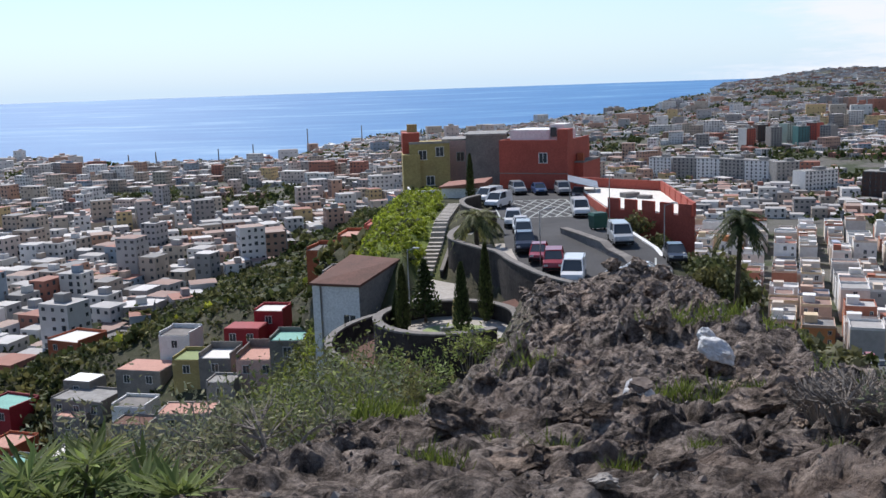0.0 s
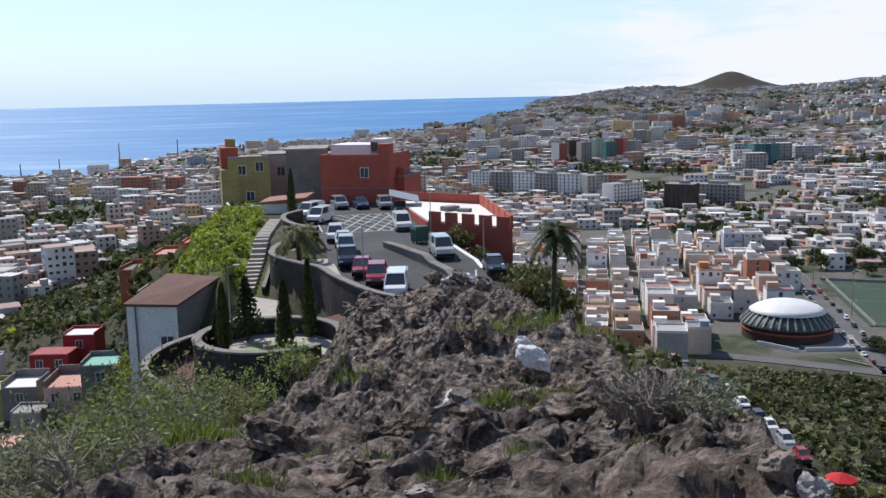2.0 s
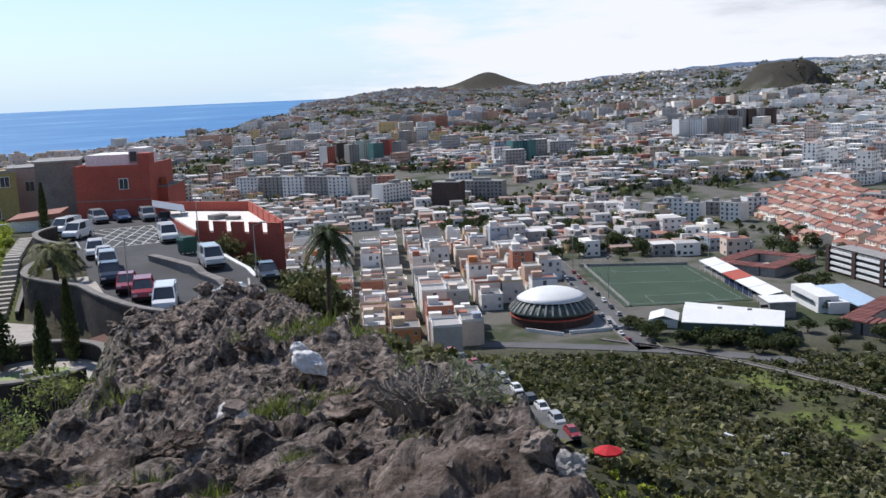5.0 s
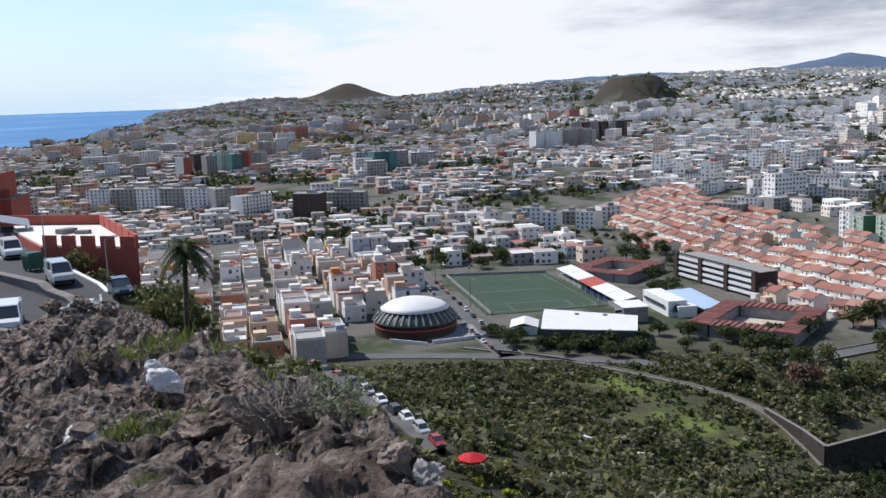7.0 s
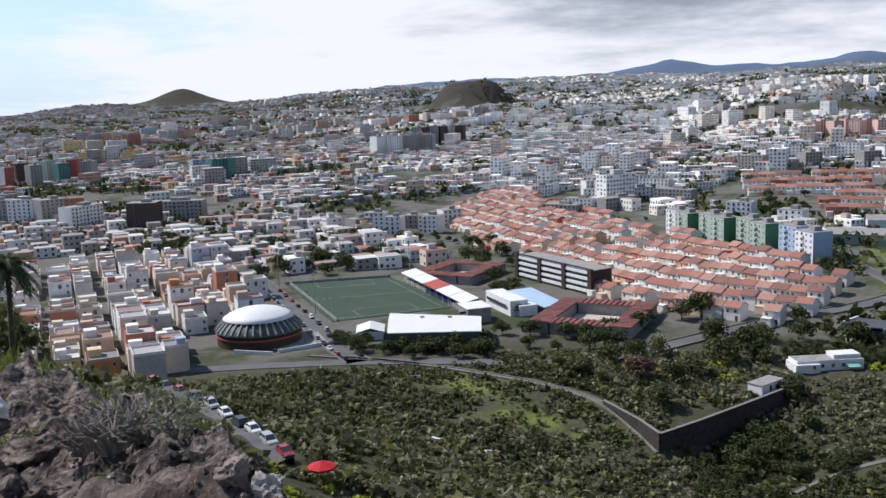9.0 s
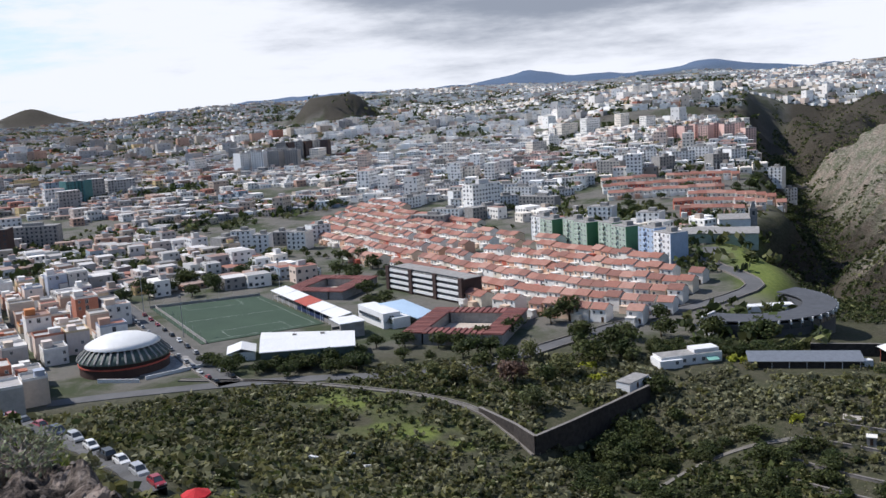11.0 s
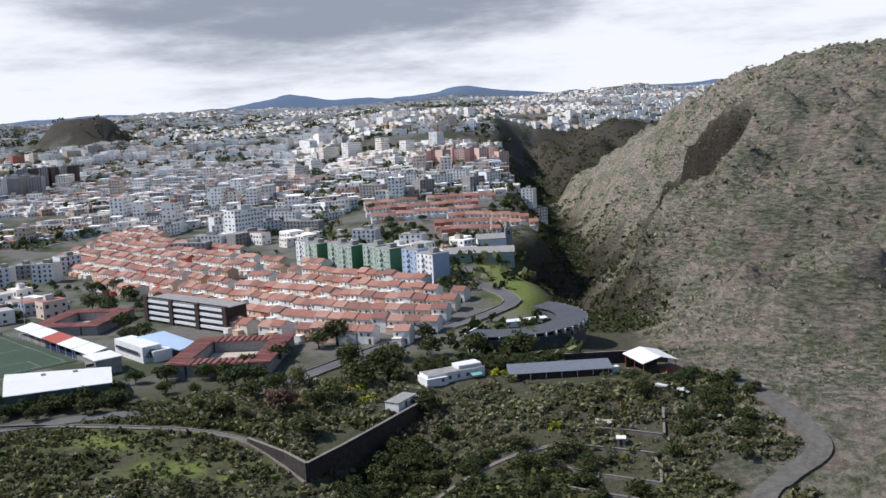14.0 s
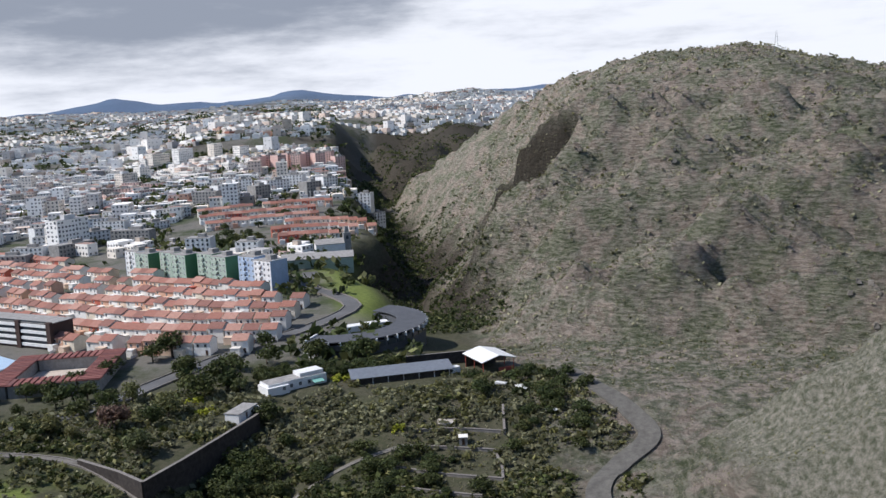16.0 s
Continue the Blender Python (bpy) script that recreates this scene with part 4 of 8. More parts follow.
def upper_terraces():
    """Rows of salmon-roofed houses on the ledge above the gorge."""
    wall, roof, porch, door = terrace_house_parts()
    for r, a0, a1 in ((850, 60.0, 67.8), (806, 60.1, 67.4), (762, 60.4, 67.0), (722, 65.0, 70.4), (684, 64.2, 69.8), (648, 64.6, 68.4)):
        a = a0
        while a < a1:
            rr = r - 9 * max(0, a - 67)
            x, y = polar(a, rr)
            root = thing("row_house", "pale row house with salmon tiles on the ledge above the gorge", "house", (x, y, ground(x, y) + random.choice((0, 0.3, 0.6)), 0, 0, -a + 4), "upper terraces")
            body = part("wall", wall, None, root)
            part("roof", roof, None, root)
            part("porch", porch, None, root)
            for px in (-1.7, 1.5):
                wdw = part("window", WIN_S, None, body)
                wdw.matrix_basis = pose(px, -3.82, 3.2)
            a += math.degrees(6.8 / rr) * (1 if random.random() < 0.94 else 2.2)


print("terraces", terraces())
upper_terraces()


# ---------------------------------------------------------------- sports ground, halls and schools
def quad_slab(pts, z0, z1, mat=0):
    return Geo().prism(pts, z0, z1, mat)


M_TURF = grainy("worn_green_turf", (0.052, 0.085, 0.055), (0.042, 0.07, 0.046), 0.05, 2.0, 0.95, 0.1)
M_LINE = grainy("white_line_paint", (0.5, 0.52, 0.5), (0.4, 0.42, 0.4), 1, 5, 0.9, 0)
M_SHEET = grainy("white_sheet_metal", (0.80, 0.80, 0.78), (0.74, 0.74, 0.72), 0.15, 3, 0.45, 0.1, spec=0.4)
M_DARKGREEN = grainy("dark_green_sheet", (0.10, 0.135, 0.115), (0.07, 0.10, 0.085), 0.3, 4, 0.6, 0.1)
M_RUSTRED = varied("rust_red_sheet", ((0, (0.20, 0.075, 0.065)), (0.5, (0.25, 0.10, 0.085)), (0.8, (0.16, 0.07, 0.065))), scale=0.3, weather=0.6)
M_BROWN = grainy("dark_brown_cladding", (0.075, 0.045, 0.038), (0.055, 0.034, 0.03), 0.4, 4, 0.7, 0.1)
M_STEEL = grainy("galvanised_steel", (0.42, 0.43, 0.44), (0.32, 0.33, 0.34), 0.8, 8, 0.45, 0.1, metal=0.7, spec=0.5)
M_GREENWALL = grainy("green_render", (0.10, 0.24, 0.13), (0.085, 0.20, 0.11), 0.2, 3, 0.8, 0.1)
M_PALEGREEN = grainy("pale_green_render", (0.42, 0.50, 0.42), (0.36, 0.44, 0.37), 0.3, 3, 0.8, 0.1)
M_BLUEWALL = grainy("pale_blue_render", (0.42, 0.52, 0.66), (0.36, 0.45, 0.58), 0.3, 3, 0.8, 0.1)
M_SAND = grainy("pale_sand_court", (0.58, 0.50, 0.42), (0.50, 0.43, 0.36), 0.15, 3, 0.95, 0.1)
M_POOL = grainy("pale_blue_roof_sheet", (0.50, 0.64, 0.78), (0.44, 0.58, 0.72), 0.2, 3, 0.4, 0.05)
M_BLUE = grainy("dark_blue_seats", (0.03, 0.05, 0.12), (0.02, 0.035, 0.09), 0.6, 5, 0.6, 0.1)
M_PINKWALL = grainy("faded_pink_render", (0.70, 0.48, 0.42), (0.62, 0.42, 0.37), 0.4, 4, 0.85, 0.15)
M_TEAL = grainy("teal_render", (0.07, 0.19, 0.19), (0.05, 0.15, 0.15), 0.2, 3, 0.7, 0.1)

FIELD = [(226.5, 319.7), (276.3, 299.6), (305.8, 378.3), (260.3, 406.4)]
field = thing("football_field", "worn green football field with white lines", "sports field", (265, 350, 0))
part("turf", Geo().prism([(x - 265, y - 350) for x, y in FIELD], -0.5, 0.25), M_TURF, field)
fa, fb, fc, fd = [Vector((x - 265, y - 350, 0.26)) for x, y in FIELD]


def on_field(u, v):
    return fa.lerp(fb, u).lerp(fd.lerp(fc, u), v)


def field_line(pts, w=0.13):
    g = Geo()
    for p, q in zip(pts, pts[1:]):
        n = (q - p).cross(Vector((0, 0, 1))).normalized() * w / 2
        g.add([p + n, p - n, q - n, q + n], [(0, 1, 2, 3)])
    return g


for pts in ([on_field(*p) for p in ((0.06, 0.04), (0.94, 0.04), (0.94, 0.96), (0.06, 0.96), (0.06, 0.04))], [on_field(0.06, 0.5), on_field(0.94, 0.5)],
            [on_field(0.25, 0.04), on_field(0.25, 0.2), on_field(0.75, 0.2), on_field(0.75, 0.04)], [on_field(0.25, 0.96), on_field(0.25, 0.8), on_field(0.75, 0.8), on_field(0.75, 0.96)]):
    part("line", field_line(pts), M_LINE, field)
# low wall and netting posts round the field
wallg = thing("boundary_wall", "pale low wall round the football field", "wall", (265, 350, 0))
for p, q in ((fa, fd), (fd, fc)):
    d = (q - p)
    n = d.cross(Vector((0, 0, 1))).normalized() * -2.0
    m = (p + q) / 2 - n
    part("wall_run", Geo().box(m.x, m.y, 0, d.length, 0.3, 1.5, math.degrees(math.atan2(d.y, d.x))), M_CONC, wallg)
for p, q in ((fa, fd), (fd, fc)):
    for k in range(9):
        c = p.lerp(q, k / 8)
        part("post", Geo().tube((c.x, c.y, 0), (c.x, c.y, 6), 0.06, sides=5), M_STEEL, wallg)


def mast(x, y, h, label):
    root = thing("floodlight_mast", label, "light mast", (x, y, ground(x, y)))
    part("pole", Geo().tube((0, 0, 0), (0, 0, h), 0.22, 0.12, 8), M_STEEL, root)
    part("lamp_head", Geo().box(0, 0, h, 1.8, 0.4, 1.0, 30), M_CONC, root)


mast(231, 338, 17, "grey floodlight mast beside the football field")
mast(250, 396, 17, "grey floodlight mast at the field corner")
mast(309, 366, 17, "grey floodlight mast behind the stand")

# stand: a white canopy in four bays over blue seats
stand = thing("grandstand", "long white-roofed grandstand with dark blue seats", "grandstand", (287, 328, 0))
sd = Vector((30, 76, 0)).normalized()
sn = Vector((sd.y, -sd.x, 0))
turn_s = math.degrees(math.atan2(sd.y, sd.x))
for k in range(5):
    c = sd * (-34 + 16.5 * k)
    part("terrace_step", Geo().box(c.x + sn.x * 4, c.y + sn.y * 4, 0, 16, 4, 1.6, turn_s).box(c.x + sn.x * 7, c.y + sn.y * 7, 0, 16, 3, 3.2, turn_s), M_BLUE if k in (1, 2) else M_CONC, stand)
    o = c + sn * 5
    bay = Geo()
    bay.add([o + sd * -8 + sn * -4.5 + Vector((0, 0, 4.2)), o + sd * 8 + sn * -4.5 + Vector((0, 0, 4.2)), o + sd * 8 + sn * 3.5 + Vector((0, 0, 5.6)), o + sd * -8 + sn * 3.5 + Vector((0, 0, 5.6)),
             o + sd * -8 + sn * -4.5 + Vector((0, 0, 4.4)), o + sd * 8 + sn * -4.5 + Vector((0, 0, 4.4)), o + sd * 8 + sn * 3.5 + Vector((0, 0, 5.8)), o + sd * -8 + sn * 3.5 + Vector((0, 0, 5.8))],
            [(0, 3, 2, 1), (4, 5, 6, 7), (0, 1, 5, 4), (1, 2, 6, 5), (2, 3, 7, 6), (3, 0, 4, 7)])
    part("roof_bay", bay, M_SHEET if k not in (2,) else M_REDPAINT, stand)
    part("back_wall", Geo().box(o.x + sn.x * 3.6, o.y + sn.y * 3.6, 0, 16, 0.3, 5.5, turn_s), M_WHITE, stand)
    for e in (-7, 0, 7):
        p = o + sd * e + sn * -4
        part("post", Geo().tube((p.x, p.y, 0), (p.x, p.y, 4.2), 0.12, sides=6), M_WHITE, stand)


def pavilion():
    """Round sports hall: shallow white dome over a ribbed green skirt and red-brown walls."""
    cx, cy = 190.0, 317.0
    root = thing("sports_hall", "round sports hall with shallow white dome roof", "sports hall", (cx, cy, 0))
    n = 48

    def ring(r, z):
        return [(r * math.cos(2 * math.pi * k / n), r * math.sin(2 * math.pi * k / n), z) for k in range(n)]

    def lathe(prof):
        g = Geo()
        pts = [p for r, z in prof for p in ring(r, z)]
        g.add(pts, [(a * n + k, a * n + (k + 1) % n, (a + 1) * n + (k + 1) % n, (a + 1) * n + k) for a in range(len(prof) - 1) for k in range(n)])
        return g

    part("wall", lathe([(16.2, -2), (16.2, 3.2), (15.6, 3.2), (15.6, 5.6)]), M_BROWN, root, "dark red-brown wall")
    part("band", lathe([(16.5, 3.3), (16.6, 3.3), (16.6, 3.9), (16.3, 3.9)]), M_REDPAINT, root, "dull red band")
    part("skirt", lathe([(16.9, 5.2), (17.0, 5.6), (13.3, 9.0), (13.0, 9.0)]), M_DARKGREEN, root, "dark green sloping skirt roof", True)
    dome = lathe([(13.6, 9.6), (13.7, 9.8), (11.5, 11.2), (8.5, 12.4), (5, 13.2), (1.6, 13.5), (0.01, 13.55)])
    part("dome", dome, M_SHEET, root, "white sheet-metal dome", True)
    rib_box = Geo()
    rib_box.add([(13.2, -0.35, 8.7), (17.05, -0.35, 5.5), (17.05, 0.35, 5.5), (13.2, 0.35, 8.7), (13.2, -0.35, 9.7), (17.05, -0.35, 6.1), (17.05, 0.35, 6.1), (13.2, 0.35, 9.7)],
                [(0, 3, 2, 1), (4, 5, 6, 7), (0, 1, 5, 4), (1, 2, 6, 5), (2, 3, 7, 6), (3, 0, 4, 7)])
    rib_me = rib_box.mesh("rib", M_CONC)
    for k in range(36):
        o = part("rib", rib_me, None, root)
        o.matrix_basis = pose(0, 0, 0, 0, 0, k * 10)
    forecourt = Geo().prism([(-2, -22), (14, -26), (22, -8), (16, 4), (-6, -10)], -0.5, 0.35)
    part("forecourt", forecourt, M_CONC, root, "pale paved forecourt")
    part("garden_wall", Geo().box(6, -24.5, 0, 24, 0.4, 1.3, -14).box(-13, -16, 0, 16, 0.4, 1.4, 120), M_WHITE, root)


pavilion()

hall = thing("hall", "low hall with wide white sheet-metal roof", "hall", (233, 266, 0))
c4 = [(234.0, 290.5), (212.7, 266.2), (237.1, 241.8), (253.6, 258.4)]
c4 = [(x - 233, y - 266) for x, y in c4]
part("wall", Geo().prism([(x * 0.97, y * 0.97) for x, y in c4], -3, 6.4), M_DARKGREEN, hall, "grey-green wall")
mid_a, mid_b = [((c4[i][0] + c4[j][0]) / 2, (c4[i][1] + c4[j][1]) / 2) for i, j in ((0, 1), (3, 2))]
roofg = Geo()
roofg.add([(*c4[0], 6.4), (*mid_a, 7.6), (*mid_b, 7.6), (*c4[3], 6.4), (*c4[1], 6.4), (*c4[2], 6.4), (*c4[0], 6.7), (*mid_a, 7.9), (*mid_b, 7.9), (*c4[3], 6.7), (*c4[1], 6.7), (*c4[2], 6.7)],
          [(6, 7, 8, 9), (7, 10, 11, 8), (0, 6, 9, 3), (4, 5, 11, 10), (0, 1, 7, 6), (1, 4, 10, 7), (3, 9, 8, 2), (2, 8, 11, 5)])
part("roof", roofg, M_SHEET, hall)
for k in range(2):
    part("roof_vent", Geo().box(2 + k * 7, 6 - k * 8, 7.5, 1.6, 1.0, 0.6, -45), M_CONC, hall)
annex = thing("annex", "small white gabled annex beside the hall", "hall", (222, 288, 0))
part("wall", Geo().box(0, 0, -3, 10, 12, 6.2, -40), M_WHITE, annex)
ag = Geo()
for sgn in (-1, 1):
    ag.add([tuple(pose(0, 0, 0, 0, 0, -40) @ Vector(p)) for p in ((sgn * 5.5, -6.4, 3.0), (sgn * 5.5, 6.4, 3.0), (0, 6.4, 4.6), (0, -6.4, 4.6), (sgn * 5.5, -6.4, 3.2), (sgn * 5.5, 6.4, 3.2), (0, 6.4, 4.8), (0, -6.4, 4.8))],
           [(0, 1, 2, 3), (7, 6, 5, 4), (0, 4, 5, 1), (1, 5, 6, 2), (3, 7, 4, 0)])
part("roof", ag, M_SHEET, annex)


def slab_block():
    """Long four-storey school slab with brown end walls and white floor bands."""
    a, b = Vector((339, 267, 0)), Vector((352, 324, 0))
    d = (b - a)
    turn = math.degrees(math.atan2(d.y, d.x))
    root = thing("school_block", "long four-storey block with white bands and brown ends", "school", ((a.x + b.x) / 2, (a.y + b.y) / 2, ground(345, 295), 0, 0, turn))
    ln = d.length
    part("wall", Geo().box(0, 0, -2, ln, 12, 13.2), M_BROWN, root)
    for f in range(4):
        for k in range(3):
            x = -ln / 2 + ln / 6 + k * ln / 3
            part("balcony_band", Geo().box(x, 6.35, f * 2.8 + 1.2, ln / 3 - 3.0, 0.7, 1.25), M_WHITE, root)
            w = part("window_strip", Geo().box(x, 6.05, f * 2.8 + 2.55, ln / 3 - 3.2, 0.14, 1.3), M_GLASS, root)
    for k in range(4):
        part("stair_tower", Geo().box(-ln / 2 + k * ln / 3, 6.4, -2, 2.6, 1.5, 14.2), M_BROWN, root)
    part("roof_deck", Geo().box(0, 0, 11.2, ln + 0.6, 12.6, 0.3), M_CONC, root)


slab_block()


def court_block(cx, cy, sx, sy, turn, label, h=4.5):
    """Low school round a sandy court, with ribbed rust-red roofs."""
    root = thing("courtyard_school", label, "school", (cx, cy, ground(cx, cy), 0, 0, turn))
    wd = 8.0
    part("court", Geo().box(0, 0, -1, sx - 2 * wd, sy - 2 * wd, 1.2), M_SAND, root, "sandy inner court")
    for x, y, a, b in ((0, -sy / 2 + wd / 2, sx, wd), (0, sy / 2 - wd / 2, sx, wd), (-sx / 2 + wd / 2, 0, wd, sy - 2 * wd), (sx / 2 - wd / 2, 0, wd, sy - 2 * wd)):
        part("wing", Geo().box(x, y, -3, a - 0.8, b - 0.8, h + 3), M_CONC, root)
        long_x = a > b
        ln = a if long_x else b
        n = int(ln / 2.2)
        rg = Geo()
        for k in range(n):
            o = -ln / 2 + (k + 0.5) * ln / n
            px, py, ax, ay = (x + o, y, ln / n * 0.72, wd + 0.8) if long_x else (x, y + o, wd + 0.8, ln / n * 0.72)
            rg.box(px, py, h + 0.2, ax, ay, 0.45, taper=0.93)
        rg.box(x, y, h, a, b, 0.22)
        part("ribbed_roof", rg, M_RUSTRED, root)


court_block(293, 234, 44, 40, 22, "low school with rust-red ribbed roofs round a court")
court_block(329, 350, 40, 34, 18, "low red-roofed school round a pale court", 4.0)

pool = thing("pool_building", "white building with pale blue sloping roof", "hall", (292, 272, 0))
part("wall", Geo().box(-3, 7, -2, 26, 8, 8.5, 68).box(-4, -4, -2, 10, 8, 6.5, 68), M_WHITE, pool)
part("roof", Geo().prism([(-2, -14), (10, -14), (14, 8), (2, 12)], [3.4, 3.4, 6.4, 6.4], [3.8, 3.8, 6.8, 6.8]), M_POOL, pool)
part("window_strip", Geo().box(-7.2, 9, 3.4, 20, 0.3, 1.1, 68), M_GLASS, pool)
office = thing("office", "small pale two-storey building with flat roof", "building", (267, 276, 0))
part("wall", Geo().box(0, 0, -2, 12, 10, 8, 65), M_CONC, office)
part("roof_deck", Geo().box(0, 0, 6, 13, 11, 0.35, 65), M_WHITE, office)
for f in range(2):
    part("window_strip", Geo().box(-4.7, -2.1, 1.0 + f * 2.8, 9, 0.25, 1.2, 155), M_GLASS, office)


# ---------------------------------------------------------------- blocks of flats
def flats(x, y, sx, sy, floors, turn, wall, side, label, name="apartment_block", group="apartment blocks", far_off=False):
    """Flats with window columns and stacked balconies; side: colour of the gables."""
    h = floors * 2.9
    z = ground(x, y)
    root = thing(name, label, "apartment block", (x, y, z, 0, 0, turn), group)
    body = part("wall", Geo().box(0, 0, -4, sx, sy, h + 4), wall, root)
    for e in (-1, 1):
        part("gable", Geo().box(e * (sx / 2 + 0.05), 0, -4, 0.22, sy + 0.1, h + 4.4), side, root)
    part("roof_deck", Geo().box(0, 0, h, sx - 0.4, sy - 0.2, 0.5).box(sx * 0.1, 0, h + 0.5, sx * 0.3, sy * 0.4, 2.2), M_CONC, root)
    n = max(2, int(sx / 3.2))
    panes = Geo()
    for f in range(floors):
        for k in range(n):
            px = (k + 0.5) * sx / n - sx / 2
            if far_off:
                tall = 1.3 if k % 3 != 1 else 1.9
                panes.box(px, -sy / 2, f * 2.9 + 2.6 - tall, 1.3, 0.3, tall)
                continue
            if k % 3 == 1:
                part("balcony", Geo().box(px, -sy / 2 - 0.5, f * 2.9 + 0.1, sx / n * 0.85, 1.0, 1.0), wall, body)
            w = part("window", WIN_S if k % 3 != 1 else WIN_L, None, body)
            w.matrix_basis = pose(px, -sy / 2 - 0.02, f * 2.9 + (1.0 if k % 3 != 1 else 0.6))
    if far_off:
        tagged(part("glazing", panes, M_GLASS, root), kind="stuff")
    return root


base, end = Vector((500, 338, 0)), Vector((437, 203, 0))
run = end - base
face = math.degrees(math.atan2(run.y, run.x))
for k, (w, sd_) in enumerate(((M_WHITE, M_BLUEWALL), (M_PALEGREEN, M_GREENWALL), (M_PALEGREEN, M_GREENWALL), (M_PALEGREEN, M_GREENWALL), (M_PALEGREEN, M_GREENWALL), (M_PALEGREEN, M_GREENWALL), (M_BLUEWALL, M_BLUEWALL), (M_WHITE, M_BLUEWALL))):
    p = base + run * ((k + 0.3) / 8.1)
    off = Vector((run.y, -run.x, 0)).normalized() * (3.0 if k % 2 else -1.5)
    flats(p.x + off.x, p.y + off.y, 13.5, 11, 5, face, w, sd_, "pale block of flats with green gable walls" if 0 < k < 6 else "white and pale blue block of flats")


def scattered_flats():
    """Groups of pale apartment blocks behind the terraces, and coloured towers of the middle distance."""
    spots = []
    for k in range(9):
        spots.append((49.5 + 1.1 * k, 700 + 45 * (k % 3) + 10 * k, random.choice((24, 28, 32)), 10, random.choice((2, 3, 3)), M_WHITE if k % 3 else M_CONC))
    for k in range(10):
        spots.append((47 + 0.9 * k + random.uniform(-0.3, 0.3), 820 + random.uniform(0, 110), random.choice((18, 24, 30)), 11, random.choice((3, 3, 4)), random.choice((M_CONC, M_WHITE))))
    for k in range(6):
        spots.append((37.2 + 1.1 * k, 640 + 26 * (k % 2), random.choice((11, 14)), 11, random.choice((3, 4)), random.choice((M_WHITE, M_CONC, M_WALL_WARM))))
    for k in range(8):
        spots.append((60.4 + 1.0 * k, 915 + 34 * (k % 3), random.choice((18, 24)), 12, 5, M_CONC if k % 3 == 0 else M_WHITE))
    spots += [(69.6, 905, 14, 11, 5, M_WHITE), (70.2, 925, 14, 11, 4, M_WHITE), (59.8, 640, 16, 12, 4, M_WHITE), (62.6, 590, 14, 12, 4, M_WHITE)]
    for k in range(9):
        spots.append((63.5 + 0.58 * k, 1185 + 22 * (k % 2), 13, 14, 6, M_PINKWALL))
    for k in range(8):
        spots.append((53.6 + 0.55 * k, 1080 + 60 * (k % 3), 22, 12, 3, M_PINKWALL))
    for k in range(7):
        spots.append((38.6 + 0.5 * k, 1300 + 40 * (k % 2), 16, 14, 9, M_WHITE if k < 4 else M_CONC))
    for k in range(6):
        spots.append((41.0 + 0.5 * k, 1460, 14, 14, 10, M_BROWN if k % 2 else M_CONC))
    for k in range(3):
        spots.append((28.9 + 0.45 * k, 1080, 9, 16, 9, M_TEAL))
    for k in range(7):
        spots.append((17.8 + 0.72 * k, 1150 + 50 * (k % 2), 13, 14, 9, (M_WALL_WARM, M_BROWN, M_CONC, M_PALEGREEN, M_TEAL, M_REDPAINT, M_CONC)[k]))
    for k in range(6):
        spots.append((13.2 + 1.35 * k, 880 - 14 * k, 22, 14, 7, M_CONC if k % 2 else M_WHITE))
    spots += [(26.6, 760, 46, 12, 6, M_CONC), (24.9, 735, 22, 14, 7, M_BROWN), (21.5, 770, 30, 14, 6, M_WALL_WARM)]
    for az, r, sx, sy, fl, mt in spots:
        x, y = polar(az, r)
        flats(x, y, sx, sy, fl, -az + random.choice((-30, -18, 25, 40)), mt, mt, "far flat-roofed block of flats in the town", group="far apartment blocks", far_off=True)


scattered_flats()
# ---------------------------------------------------------------- the hilltop: parking place, walls, houses
M_REDDIRT = grainy("red_brown_paving", (0.17, 0.085, 0.065), (0.12, 0.065, 0.05), 0.6, 6, 0.9, 0.2)
M_PALEPAVE = grainy("pale_paving", (0.46, 0.42, 0.37), (0.36, 0.33, 0.29), 0.5, 5, 0.9, 0.2)
M_YELLOWWALL = grainy("ochre_yellow_render", (0.42, 0.34, 0.14), (0.35, 0.28, 0.12), 0.4, 4, 0.85, 0.15)
M_GREYWALL = grainy("bare_block_grey", (0.27, 0.25, 0.23), (0.19, 0.18, 0.17), 0.5, 5, 0.95, 0.3, stain=(0.12, 0.11, 0.10))
M_ORANGEWALL = grainy("burnt_orange_render", (0.42, 0.12, 0.06), (0.35, 0.10, 0.05), 0.4, 4, 0.85, 0.15)
M_PINKROOF = grainy("salmon_roof_paint", (0.58, 0.32, 0.25), (0.50, 0.27, 0.21), 0.4, 4, 0.85, 0.1)
M_TEALROOF = grainy("turquoise_roof_paint", (0.24, 0.50, 0.42), (0.20, 0.42, 0.36), 0.4, 4, 0.8, 0.1)
M_CRIMSON = grainy("crimson_roof_paint", (0.35, 0.03, 0.04), (0.28, 0.03, 0.035), 0.4, 4, 0.7, 0.1)
M_OLIVEROOF = grainy("olive_roof_paint", (0.27, 0.33, 0.13), (0.22, 0.27, 0.11), 0.4, 4, 0.8, 0.1)
M_WHITEDECK = grainy("white_roof_coating", (0.80, 0.77, 0.70), (0.72, 0.69, 0.63), 0.3, 4, 0.8, 0.1)


def lot_edges(y):
    return (float(np.interp(y, (60, 66, 72, 80, 90, 100, 122), (9.0, 7.2, 5.7, 5.3, 5.7, 5.2, 6.6))),
            float(np.interp(y, (60, 66, 70, 76, 84, 95, 122), (12.5, 15.5, 17.2, 18.0, 17.0, 16.2, 17.0))))


def lot_z(x, y):
    return ground(x, y) + 0.14


